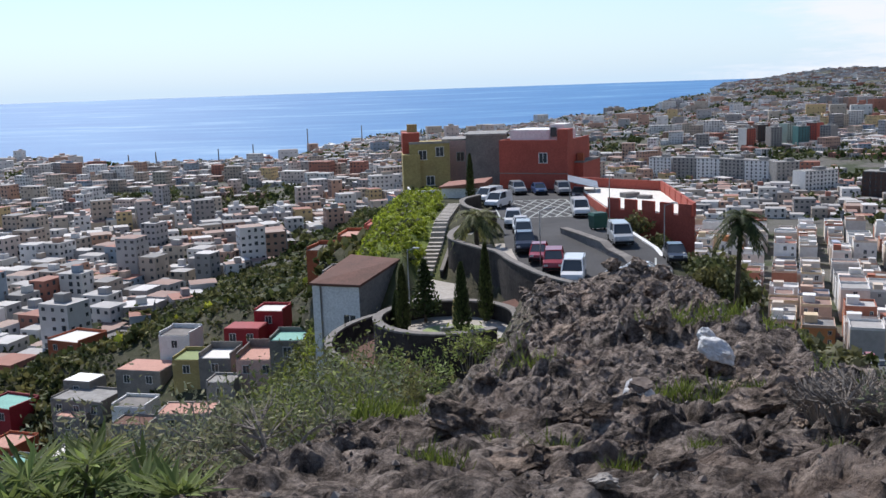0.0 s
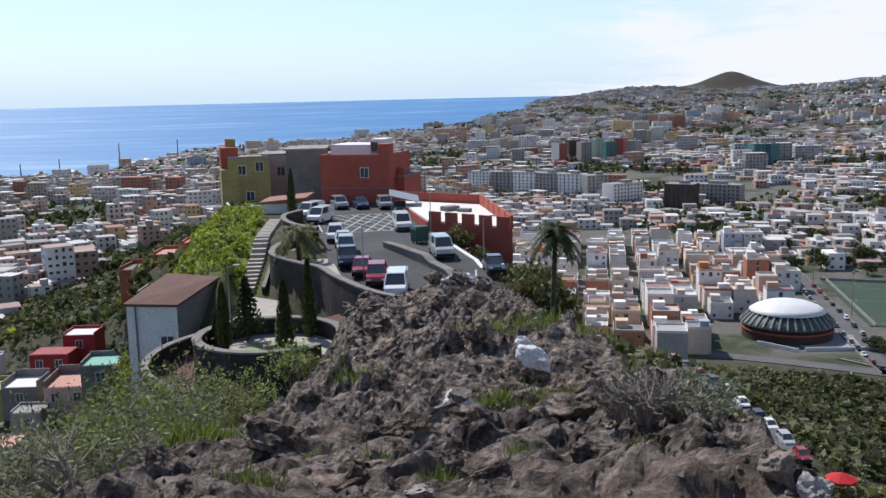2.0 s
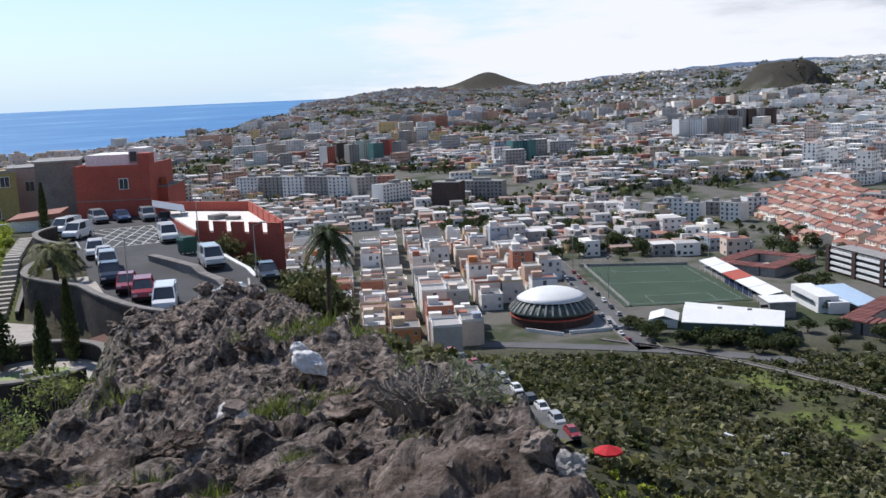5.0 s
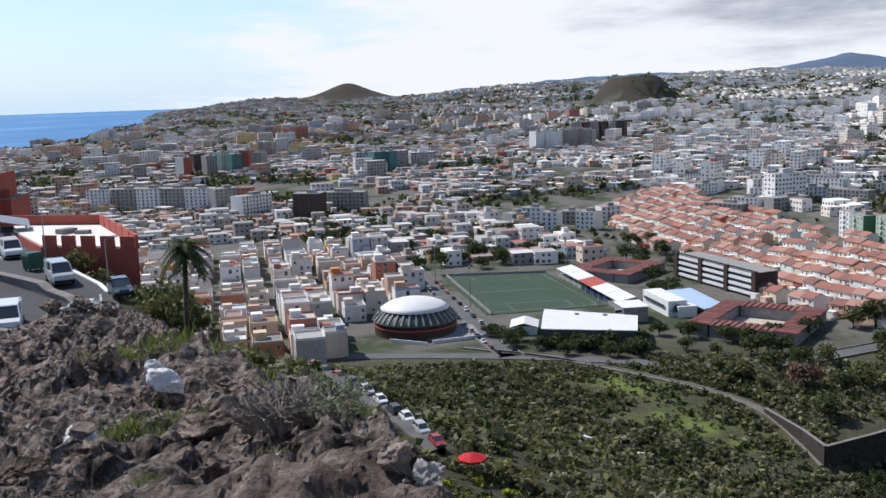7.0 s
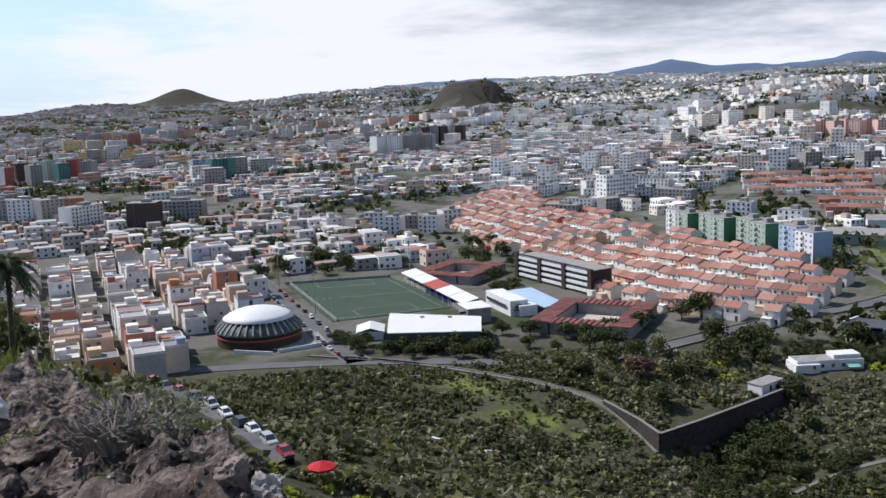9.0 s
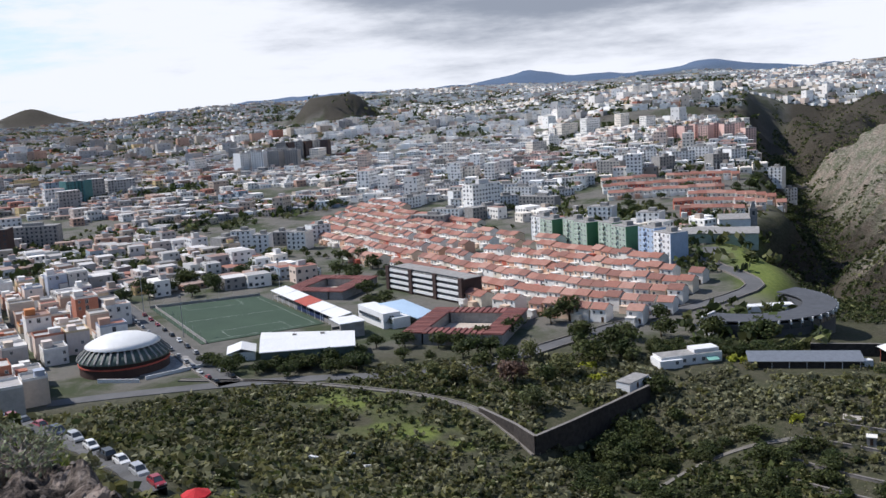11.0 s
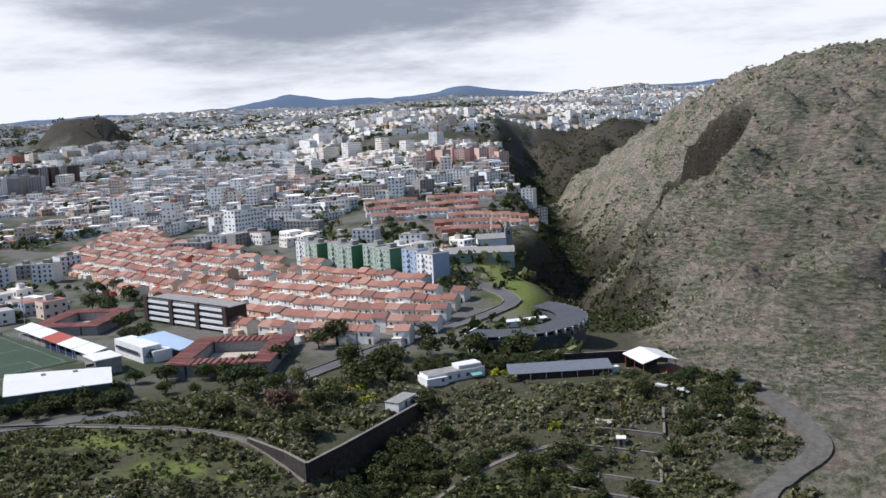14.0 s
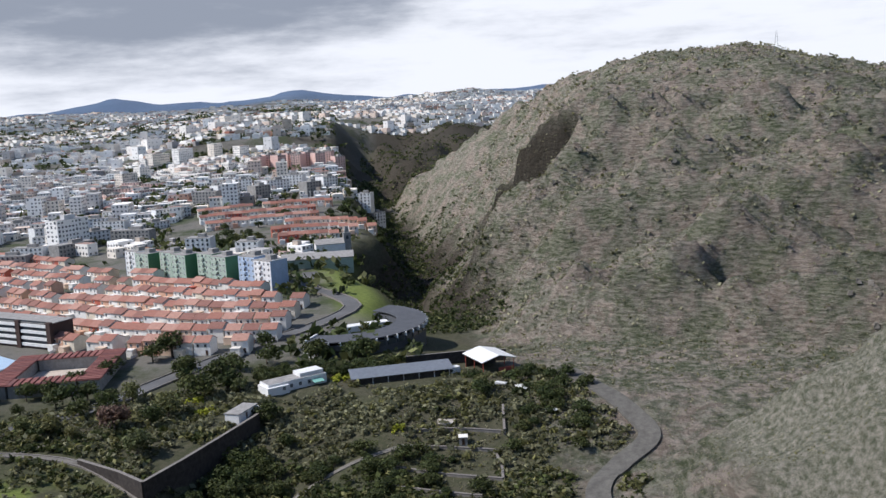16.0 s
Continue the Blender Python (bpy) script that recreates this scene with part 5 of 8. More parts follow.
lot = Geo()
ys = np.linspace(61, 123, 32)
for y0, y1 in zip(ys, ys[1:]):
    for k in range(6):
        q = []
        for y, e in ((y0, k), (y0, k + 1), (y1, k + 1), (y1, k)):
            a, b = lot_edges(y)
            x = a + (b - a) * e / 6
            q.append((x, y, lot_z(x, y)))
        lot.add(q, [(0, 1, 2, 3)])
tagged(part("road", lot, M_ASPHALT), "grey asphalt parking place on the hilltop", "road", kind="structure")
# lattice of white lines on the turning area
marks = Geo()


def paint(p, q, w=0.16):
    p, q = Vector(p), Vector(q)
    n = Vector((q.y - p.y, p.x - q.x)).normalized() * w / 2
    steps = 6
    for k in range(steps):
        a, b = p.lerp(q, k / steps), p.lerp(q, (k + 1) / steps)
        marks.add([(a.x + n.x, a.y + n.y, lot_z(a.x, a.y) + 0.03), (a.x - n.x, a.y - n.y, lot_z(a.x, a.y) + 0.03), (b.x - n.x, b.y - n.y, lot_z(b.x, b.y) + 0.03), (b.x + n.x, b.y + n.y, lot_z(b.x, b.y) + 0.03)], [(0, 1, 2, 3)])


for k in range(7):
    paint((6.2 + 1.35 * k, 97), (min(14.6, 6.2 + 1.35 * k + 5.0), 112 if 6.2 + 1.35 * k + 5 < 14.6 else 97 + 15 * (14.6 - 6.2 - 1.35 * k) / 5.0))
    paint((6.2 + 1.35 * k, 112), (min(14.6, 6.2 + 1.35 * k + 5.0), 97 if 6.2 + 1.35 * k + 5 < 14.6 else 112 - 15 * (14.6 - 6.2 - 1.35 * k) / 5.0))
for p, q in (((6, 97), (14.6, 97)), ((6, 112), (14.6, 112)), ((6, 97), (6, 112)), ((14.6, 97), (14.6, 112)), ((14.2, 62.5), (16.9, 75)), ((9.5, 63.5), (11.5, 64.0)), ((8.3, 67.5), (10.2, 68.6)), ((7.4, 71.5), (9.3, 72.6)), ((6.9, 75.5), (8.8, 76.6))):
    paint(p, q)
tagged(part("road_marking", marks, M_LINE), "worn white painted lines", "marking", kind="structure")


def wall_run(pts, base, tops, thick, mat, name="retaining_wall", cap=None, label="", category="wall", group=""):
    """A wall that follows a line in plan, with a coping."""
    root = thing(name, label, category, (pts[0][0], pts[0][1], base), group)
    ox, oy = pts[0]
    v = [Vector(p) - Vector((ox, oy)) for p in pts]
    left, right = [], []
    for i, p in enumerate(v):
        d = (v[min(i + 1, len(v) - 1)] - v[max(i - 1, 0)]).normalized()
        n = Vector((-d.y, d.x))
        left.append(p + n * thick / 2), right.append(p - n * thick / 2)
    tops = tops if isinstance(tops, (list, tuple)) else [tops] * len(pts)
    body, cope = Geo(), Geo()
    for g, z0s, z1s, grow in ((body, [0] * len(pts), [t - base - 0.12 for t in tops], 1.0), (cope, [t - base - 0.12 for t in tops], [t - base for t in tops], 1.25)):
        for i in range(len(pts) - 1):
            c = []
            for j, (side) in ((i, left), (i + 1, left), (i + 1, right), (i, right)):
                c.append(v[j] + (side[j] - v[j]) * grow)
            zz0, zz1 = (z0s[i], z0s[i + 1], z0s[i + 1], z0s[i]), (z1s[i], z1s[i + 1], z1s[i + 1], z1s[i])
            g.prism([(p.x, p.y) for p in reversed(c)], list(reversed(zz0)), list(reversed(zz1)))
    part("wall_body", body, mat, root)
    part("coping", cope, cap or mat, root)
    return root


def smooth_line(pts, n=6):
    """Catmull-Rom through plan points."""
    out = []
    p = [Vector(q) for q in pts]
    p = [p[0] * 2 - p[1]] + p + [p[-1] * 2 - p[-2]]
    for a, b, c, d in zip(p, p[1:], p[2:], p[3:]):
        for k in range(n):
            t = k / n
            out.append(0.5 * (2 * b + (c - a) * t + (2 * a - 5 * b + 4 * c - d) * t * t + (3 * b - a - 3 * c + d) * t ** 3))
    out.append(p[-2])
    return [(q.x, q.y) for q in out]


M_COPING = grainy("grey_coping", (0.24, 0.22, 0.20), (0.17, 0.155, 0.14), 1.0, 6, 0.9, 0.2)
wall_run(smooth_line([(8.6, 62.2), (6.9, 65.3), (5.2, 71), (4.3, 75.3), (2.7, 77.8), (0.9, 82.0), (0.8, 85.5), (1.9, 89.5), (4.6, 92)]), 71.5, 78.75, 0.45, M_DARKSTONE, cap=M_COPING, label="tall dark curved retaining wall with grey coping")
wall_run(smooth_line([(5.2, 93.5), (3.4, 96.5), (2.3, 101), (2.5, 105.5), (4.4, 109)]), 74, 79.4, 0.45, M_DARKSTONE, cap=M_COPING, label="dark curved parapet wall beside the parking place")
terr = Geo().prism([(6.0, 68), (5.6, 91.8), (4.4, 91.8), (2.0, 89), (1.0, 85.5), (1.1, 82.2), (2.9, 78.2), (4.6, 75.4), (5.4, 71.2)][::-1], 72, [78.0] * 9)
tagged(part("pavement", terr, M_PALEPAVE), "pale paved terrace above the curved wall", "pavement", kind="structure")
# round ramp with its parapets
arc = [(0.1 + 4.75 * math.cos(radians(a)), 63.5 + 4.75 * math.sin(radians(a))) for a in range(-10, 320, 10)]
wall_run(arc, 72.6, 76.5, 0.5, M_DARKSTONE, "round_wall", M_COPING, "round dark stone wall with broad grey coping")
tagged(part("pavement", Geo().prism([(0.1 + 4.5 * math.cos(radians(a)), 63.5 + 4.5 * math.sin(radians(a))) for a in range(0, 360, 12)], 72.6, 75.3), M_PALEPAVE), "pale paved floor of the round terrace", "pavement", kind="structure")
outer = [(0.1 + 8.0 * math.cos(radians(a)), 62.6 + 7.8 * math.sin(radians(a))) for a in range(110, 262, 8)]
wall_run(outer, 71.6, [75.6 - 0.035 * k for k in range(len(outer))], 0.4, M_DARKSTONE, "ramp_wall", M_COPING, "curved dark parapet along the red ramp")
rampg = Geo()
inner = [(0.1 + 4.9 * math.cos(radians(a)), 63.5 + 4.9 * math.sin(radians(a))) for a in range(110, 262, 8)]
rampg.strip([(x, y, 74.4 - 0.06 * i) for i, (x, y) in enumerate(inner)], [(x, y, 74.4 - 0.06 * i) for i, (x, y) in enumerate(outer)])
rampg.strip([(4.9 + 0.1, 62.5, 75.0), (5.0, 66.0, 75.6), (4.2, 69, 76)], [(6.6, 62.5, 75.0), (6.4, 66, 75.6), (5.4, 70.0, 76)])
tagged(part("ramp", rampg, M_REDDIRT), "red-brown paved ramp round the terrace", "ramp", kind="structure")
bed = thing("planting_bed", "low planting bed with pale rim and boulders", "planter", (0.6, 63.2, 75.3))
part("rim", Geo().prism([(2.2 * math.cos(radians(a)), 1.6 * math.sin(radians(a))) for a in range(0, 360, 30)], 0, 0.22), M_OLIVEROOF, bed)
part("block", Geo().box(-0.5, -0.4, 0.2, 0.9, 0.5, 0.35, 12).box(0.4, -1.1, 0.2, 0.8, 0.3, 0.15, -8), M_CONC, bed)
post = whole("totem_post", Geo().box(0, 0, 0, 0.35, 0.35, 1.3, 15).box(0, 0, 1.3, 0.25, 0.3, 0.5, 15), M_YELLOWWALL, "ochre wooden totem post on the terrace", "post", (0.7, 64.6, 75.5))
landing = Geo().prism([(-2.6, 71.5), (0.6, 70.4), (1.8, 76.5), (-1.0, 79.5)], 72, 75.7)
tagged(part("landing", landing, M_PALEPAVE), "pale landing below the stairs", "pavement", kind="structure")
stairs = thing("stairs", "long flight of white concrete steps up the hillside", "stairs", (-1.6, 81, 75.0))
for k in range(24):
    f = k / 23
    sx, sy = 3.0 * f, 1 + 27 * f
    part("step", Geo().box(sx, sy, ground(sx - 1.6, sy + 81) - 76.3, 1.35, 0.7, 1.7, -6), M_PALEPAVE, stairs)
for a, b in (((-0.2, 81), (2.7, 108)),):
    wall_run([a, b], 73, [76.2, 78.6], 0.25, M_DARKSTONE, "stair_wall", M_COPING, "dark low wall beside the steps")
# kerb island and guard wall of the parking place
wall_run(smooth_line([(11.0, 86.0), (12.2, 82.0), (13.6, 76.5), (14.4, 71.5)], 4), 76.5, [lot_z(11, 86) + 0.55] * 8 + [lot_z(13, 78) + 0.5] * 4 + [lot_z(14.4, 71.5) + 0.5], 0.6, M_GREYWALL, "median_wall", M_COPING, "low grey wall dividing the parking place")
wall_run([(16.9, 84.5), (17.7, 78.5), (17.6, 73.5)], 75, [78.4, 78.0, 77.6], 0.3, M_WHITE, "guard_wall", M_WHITE, "low white guard wall at the slope")

# ---- houses on the hilltop


def house_window(parent, x, y, z, rz, me=None):
    w = part("window", me or WIN_S, None, parent)
    w.matrix_basis = pose(x, y, z, 0, 0, rz)


red = thing("house", "brick-red two-storey house with flat roof", "house", (12.0, 123.8, 77.5, 0, 0, -25))
body = part("wall", Geo().box(0, 5, -1, 9.3, 10, 7.6), M_REDPAINT, red)
part("parapet", Geo().box(0, 0.12, 6.6, 9.3, 0.24, 0.35).box(-4.53, 5, 6.6, 0.24, 9.7, 0.35).box(4.53, 5, 6.6, 0.24, 9.7, 0.35), M_REDPAINT, red)
part("chimney", Geo().box(4.0, 1.2, 6.6, 1.4, 2.2, 1.7), M_REDPAINT, red)
part("roof_room", Geo().box(-0.6, 6, 6.6, 7.2, 6, 1.5).box(2.3, 5.0, 6.6, 2.0, 4.0, 2.2), M_WHITE, red, "white roof room")
part("roof_room_window", Geo().box(1.9, 2.95, 7.2, 0.8, 0.12, 1.2), M_GLASS, red)
part("plinth", Geo().box(0, 0, -1, 9.4, 0.12, 1.7), M_REDDIRT, red, "dark red-brown plinth")
part("cable_band", Geo().box(0, -0.04, 2.6, 9.3, 0.10, 0.10), M_GREYWALL, red)
house_window(body, 1.4, -0.03, 4.0, 0)
house_window(body, -4.68, 2.4, 4.0, -90)
house_window(body, -4.68, 6.0, 4.0, -90)
redx = thing("house", "small red annex beside the red house", "house", (18.2, 124.2, 77.3, 0, 0, -25))
part("wall", Geo().box(-0.6, 4, -2, 2.0, 8, 6.0), M_REDPAINT, redx)
part("roof_deck", Geo().box(-0.6, 4, 4, 2.2, 8.2, 0.2), M_GREYWALL, redx)
part("pillar", Geo().box(-0.2, 1.0, 4.2, 0.8, 0.8, 1.0), M_ORANGEWALL, redx)
grey = thing("house", "bare grey block house with flat roof", "house", (6.2, 132, 77.2, 0, 0, -8))
gb = part("wall", Geo().box(0, 4, -1, 5.2, 8, 8.6), M_GREYWALL, grey)
part("roof_deck", Geo().box(0, 4, 7.6, 5.8, 8.6, 0.25), M_CONC, grey)
house_window(gb, -2.62, 2, 3.6, -90)
pink = thing("house", "faded pink house with one square window", "house", (2.6, 139, 77.5, 0, 0, -3))
pb = part("wall", Geo().box(0, 3, -2, 4.4, 7, 8.4), M_PINKWALL, pink)
part("roof_deck", Geo().box(0, 3, 6.4, 4.6, 7.2, 0.2), M_CONC, pink)
house_window(pb, 0.4, -0.53, 3.4, 0)
yel = thing("house", "ochre yellow hillside house with roof rooms", "house", (-2.0, 134, 77.2, 0, 0, 4))
yb = part("wall", Geo().box(0.6, 4, -8, 5.6, 8, 14.6).box(-2.0, 2.5, -8, 2.4, 6, 13.2), M_YELLOWWALL, yel)
part("roof_room", Geo().box(-1.9, 4.2, 5.2, 2.4, 5, 2.9), M_REDPAINT, yel, "dark red roof room")
part("water_tank", Geo().box(-1.6, 4.5, 8.1, 1.4, 1.4, 1.1), M_YELLOWWALL, yel)
part("roof_edge", Geo().box(0.6, 0.1, 6.6, 5.7, 0.22, 0.3), M_CONC, yel)
for wx, wz in ((-0.4, 4.4), (2.0, 4.8), (0.6, 0.8)):
    house_window(yb, wx, -0.03, wz, 0)
low = thing("house", "low white house with patched roof", "house", (2.6, 118, 77.6, 0, 0, -12))
part("wall", Geo().box(0, 3, -4, 5.2, 6, 5.6), M_WHITE, low)
part("roof", Geo().prism([(-2.9, -0.3), (2.9, -0.3), (2.9, 6.3), (-2.9, 6.3)], 1.6, [1.8, 2.3, 2.3, 1.8]), M_TILE, low)
low2 = thing("house", "low grey house with flat roof", "house", (-1.6, 122, 76.5, 0, 0, 6))
part("wall", Geo().box(0, 3, -6, 4.6, 6, 7.4), M_GREYWALL, low2)
part("parapet", Geo().box(0, 0.1, 1.4, 4.6, 0.2, 0.7).box(-2.2, 3, 1.4, 0.2, 5.6, 0.7), M_WHITE, low2)
orw = thing("house", "small orange lean-to at the hilltop edge", "house", (-6.0, 128, 70, 0, 0, 10))
part("wall", Geo().prism([(-2.5, -1), (2.8, -1), (2.8, 3), (-2.5, 3)], -4, [3.2, 5.6, 5.6, 3.2]), M_ORANGEWALL, orw)

# red terrace building with notched parapet
T = [(16.7, 96.6), (23.6, 88.4), (25.2, 109), (16.5, 117)]
ter = thing("terrace_building", "red terrace building with white deck and notched parapet", "building", (20, 102, 77.4))
loc = [(x - 20, y - 102) for x, y in T]
part("wall", Geo().prism(loc, -10, 1.55), M_REDPAINT, ter)
part("deck", Geo().prism([(x * 0.97, y * 0.97) for x, y in loc], 1.5, 1.72), M_WHITEDECK, ter, "white roof deck")


def notched(p, q, base, high_h, n, gap):
    p, q = Vector((*p, 0)), Vector((*q, 0))
    d = q - p
    turn = math.degrees(math.atan2(d.y, d.x))
    for k in range(n):
        a, b = k / n + gap / 2 / n, (k + 1) / n - gap / 2 / n
        m = p + d * ((a + b) / 2)
        part("merlon", Geo().box(m.x, m.y, base, d.length * (b - a), 0.25, high_h, turn), M_REDPAINT, ter)


notched(loc[0], loc[1], 1.56, 1.15, 5, 0.32)
notched(loc[1], loc[2], 1.56, 1.3, 6, 0.12)
part("back_wall", Geo().box((loc[2][0] + loc[3][0]) / 2, (loc[2][1] + loc[3][1]) / 2, 1.5, 11.6, 0.25, 1.3, math.degrees(math.atan2(loc[2][1] - loc[3][1], loc[2][0] - loc[3][0]))), M_REDPAINT, ter)
part("roof_frame", Geo().box(0.6, 2, 1.72, 1.8, 1.2, 0.5, 25).box(1.9, 0.4, 1.72, 0.9, 1.4, 0.35, 50), M_GREYWALL, ter, "grey timber pile on the deck")
canopy = thing("canopy", "tilted grey sheet canopy on thin posts", "canopy", (16.2, 112, 78.4))
part("sheet", Geo().prism([(-1.6, -2.2), (1.8, -3.0), (2.4, 1.5), (-1.0, 2.2)], [2.0, 1.2, 1.5, 2.3], [2.08, 1.28, 1.58, 2.38]), M_STEEL, canopy)
for x, y in ((-1.3, -1.8), (1.5, -2.5), (2.0, 1.2), (-0.8, 1.8)):
    part("post", Geo().tube((x, y, -0.9), (x, y, 1.5), 0.05, sides=6), M_STEEL, canopy)
greyh = thing("house", "long grey flat-roofed house behind the terrace", "house", (24, 122, 72, 0, 0, -14))
part("wall", Geo().box(0, 4, -6, 11, 8, 11.2), M_GREYWALL, greyh)
part("roof_deck", Geo().box(0, 4, 5.2, 11.4, 8.4, 0.25), M_CONC, greyh)
tealh = thing("house", "small turquoise house below the terrace", "house", (27.5, 97, 66, 0, 0, -20))
part("wall", Geo().box(0, 3, -4, 6, 6, 8), M_TEALROOF, tealh)
part("roof_deck", Geo().box(0, 3, 4, 6.3, 6.3, 0.2), M_CONC, tealh)
salmh = thing("house", "low shed with salmon roof on the slope", "house", (27.6, 88, 66.8, 0, 0, -15))
part("wall", Geo().box(0, 2, -3, 4.2, 4, 4.2), M_GREYWALL, salmh)
part("roof", Geo().box(0, 2, 1.2, 4.6, 4.4, 0.2), M_PINKROOF, salmh)

# white building with lean-to roof on the left slope
wb = thing("house", "white hillside house with sloping brown roof", "house", (-7.5, 78, 70.3))
wbody = part("wall", Geo().prism([(-3.2, -2.0), (0.7, -3.4), (3.6, 0.6), (-0.6, 4.4)], -6, [6.0, 6.0, 7.2, 7.0]), M_WHITE, wb)
part("roof", Geo().prism([(-3.4, -2.1), (0.8, -3.6), (3.9, 0.6), (-0.6, 4.7)], [6.0, 6.0, 7.25, 7.05], [6.2, 6.2, 7.45, 7.25]), M_REDDIRT, wb)
# the right-hand side is a darker grey than the white front
part("side_wall", Geo().prism([(0.75, -3.45), (3.75, 0.55), (3.65, 0.65), (0.65, -3.35)], -6, [6.1, 7.3, 7.3, 6.1]), M_GREYWALL, wb, "grey side wall")
house_window(wbody, -0.15, -3.12, 2.4, -20)
part("drain_pipe", Geo().tube((-2.5, -2.35, -4), (-2.5, -2.35, 6), 0.07, sides=6), M_GREYWALL, wb)


def slope_house(x, y, top, sx, sy, turn, wall, roof, label, rim=0.5, extra=None):
    """Box house on the steep slope: wall down to the ground, roof slab, low parapet, a window or two."""
    z0 = min(ground(x + a, y + b) for a in (-3, 3) for b in (-3, 3)) - 1
    root = thing("house", label, "house", (x, y, z0, 0, 0, turn), "hillside houses")
    h = max(3.0, top - z0)
    b = part("wall", Geo().box(0, 0, 0, sx, sy, h), wall, root)
    part("roof_deck", Geo().box(0, 0, h, sx - 0.3, sy - 0.3, 0.08), roof, root)
    if rim:
        part("parapet", Geo().box(0, sy / 2 - 0.1, h, sx, 0.2, rim * 1.4).box(sx / 2 - 0.1, 0, h, 0.2, sy - 0.4, rim).box(-sx / 2 + 0.1, 0, h, 0.2, sy - 0.4, rim), wall if extra is None else extra, root)
    for k in range(int(sx / 3)):
        house_window(b, (k + 0.5) * sx / int(sx / 3) - sx / 2, -sy / 2 - 0.02, h - 2.1, 0)
    return root
for a in ((-27.1, 143.9, 51.6, 9.3, 7.3, -6, M_PINKWALL, M_PINKROOF, "salmon-roofed house with grey parapets on the slope", 1.0, M_GREYWALL), (-20.3, 122.0, 60.0, 4.7, 4.7, -6, M_GREYWALL, M_TEALROOF, "grey house with turquoise flat roof", 0.5),
          (-33.2, 154.8, 53.5, 6.0, 4.6, -10, M_CRIMSON, M_CRIMSON, "crimson-painted house with flat roof", 0), (-29.5, 159.9, 55.1, 5.1, 4.7, -10, M_CRIMSON, M_WHITEDECK, "dark red house with pale roof", 0.4),
          (-35.6, 146.2, 51.2, 5.2, 5.7, -8, M_GREYWALL, M_WHITEDECK, "dark walled house with white roof", 0.9), (-40.3, 146.8, 50.9, 4.5, 5.4, -8, M_YELLOWWALL, M_OLIVEROOF, "yellow house with olive flat roof", 0.5),
          (-33.8, 139.6, 49.1, 4.3, 3.9, -8, M_CONC, M_CONC, "small concrete house with grey roof", 0.3), (-37.4, 132.3, 47.1, 7.9, 4.9, -4, M_PALEPAVE, M_PINKROOF, "low house with pale salmon roof", 0.2),
          (-49.7, 153.5, 47.6, 8.1, 6.3, -14, M_GREYWALL, M_PINKROOF, "house with faded mauve roof", 0), (-45.4, 159.4, 51.6, 5.6, 5.2, -12, M_WHITE, M_GREYWALL, "white two-storey house on the slope", 0.6),
          (-60.7, 155.3, 42.3, 10.2, 6.5, -18, M_GREYWALL, M_CONC, "wide grey-roofed house on the slope", 0.3), (-63.2, 160.7, 43.7, 5.4, 4.5, -18, M_GREYWALL, M_STEEL, "low house with sheet roof", 0), (-81.7, 206.1, 39.5, 8.8, 8.8, -24, M_ORANGEWALL, M_WHITEDECK, "tall ochre house with pale roof", 0.5),
          (-75.0, 217.0, 36.6, 10.0, 9.0, -24, M_GREYWALL, M_GREYWALL, "dark grey block beside the ochre house", 0.6), (-78.0, 163.1, 39.0, 7.7, 6.7, -24, M_CRIMSON, M_TEALROOF, "red house with pale green roof", 0.4),
          (-61.5, 152.0, 40.4, 5.0, 5.0, -20, M_GREYWALL, M_PINKROOF, "small house with salmon roof", 0.2), (-47.7, 140.3, 45.7, 5.6, 4.7, -12, M_WHITE, M_GREYWALL, "white house with grey roof", 0.4), (-46.2, 135.2, 44.5, 5.8, 3.8, -12, M_CONC, M_REDDIRT, "low house with brown roof", 0.3),
          (-57.3, 137.4, 39.2, 4.9, 4.9, -16, M_GREYWALL, M_WHITEDECK, "low house with white roof", 0.3), (-72.0, 150.0, 36.5, 6.0, 6.0, -18, M_ORANGEWALL, M_PINKROOF, "orange house with salmon roof", 0.4), (-66.0, 140.0, 36.8, 5.0, 5.0, -18, M_GREYWALL, M_TEALROOF, "small house with green roof", 0.4),
          (-16.6, 137.5, 69.0, 5.1, 5.1, -14, M_ORANGEWALL, M_GREYWALL, "burnt orange house on the slope", 0.5), (-12.6, 139.5, 70.6, 4.6, 5.0, -10, M_ORANGEWALL, M_PINKROOF, "burnt orange house with salmon roof", 0.4),
          (-9.2, 87.4, 75.3, 3.4, 3.4, -10, M_GREYWALL, M_PINKROOF, "grey house with pale lean-to roof", 0.2), (-9.4, 142.9, 71.5, 4.0, 4.0, -8, M_REDPAINT, M_REDPAINT, "small red box house on the slope", 0.3)):
    slope_house(*a)


# ---------------------------------------------------------------- cars
CAR_CACHE = {}
M_TYRE = grainy("black_rubber", (0.02, 0.02, 0.02), (0.015, 0.015, 0.015), 4, 20, 0.9, 0.1)
M_LAMP = grainy("clear_lamp_glass", (0.7, 0.7, 0.68), (0.6, 0.6, 0.58), 4, 20, 0.2, 0)
CAR_PAINT = {}


def car_paint(name, colour):
    if name not in CAR_PAINT:
        m, t, b = nodes_of("car_paint_" + name, 0.28, 0.0, 0.5)
        c = mix_node(t, colour, tuple(v * 0.8 for v in colour), noise_node(t, 1.5, 4))
        link(t, c, b.inputs["Base Color"])
        b.inputs["Coat Weight"].default_value = 0.6
        CAR_PAINT[name] = m
    return CAR_PAINT[name]


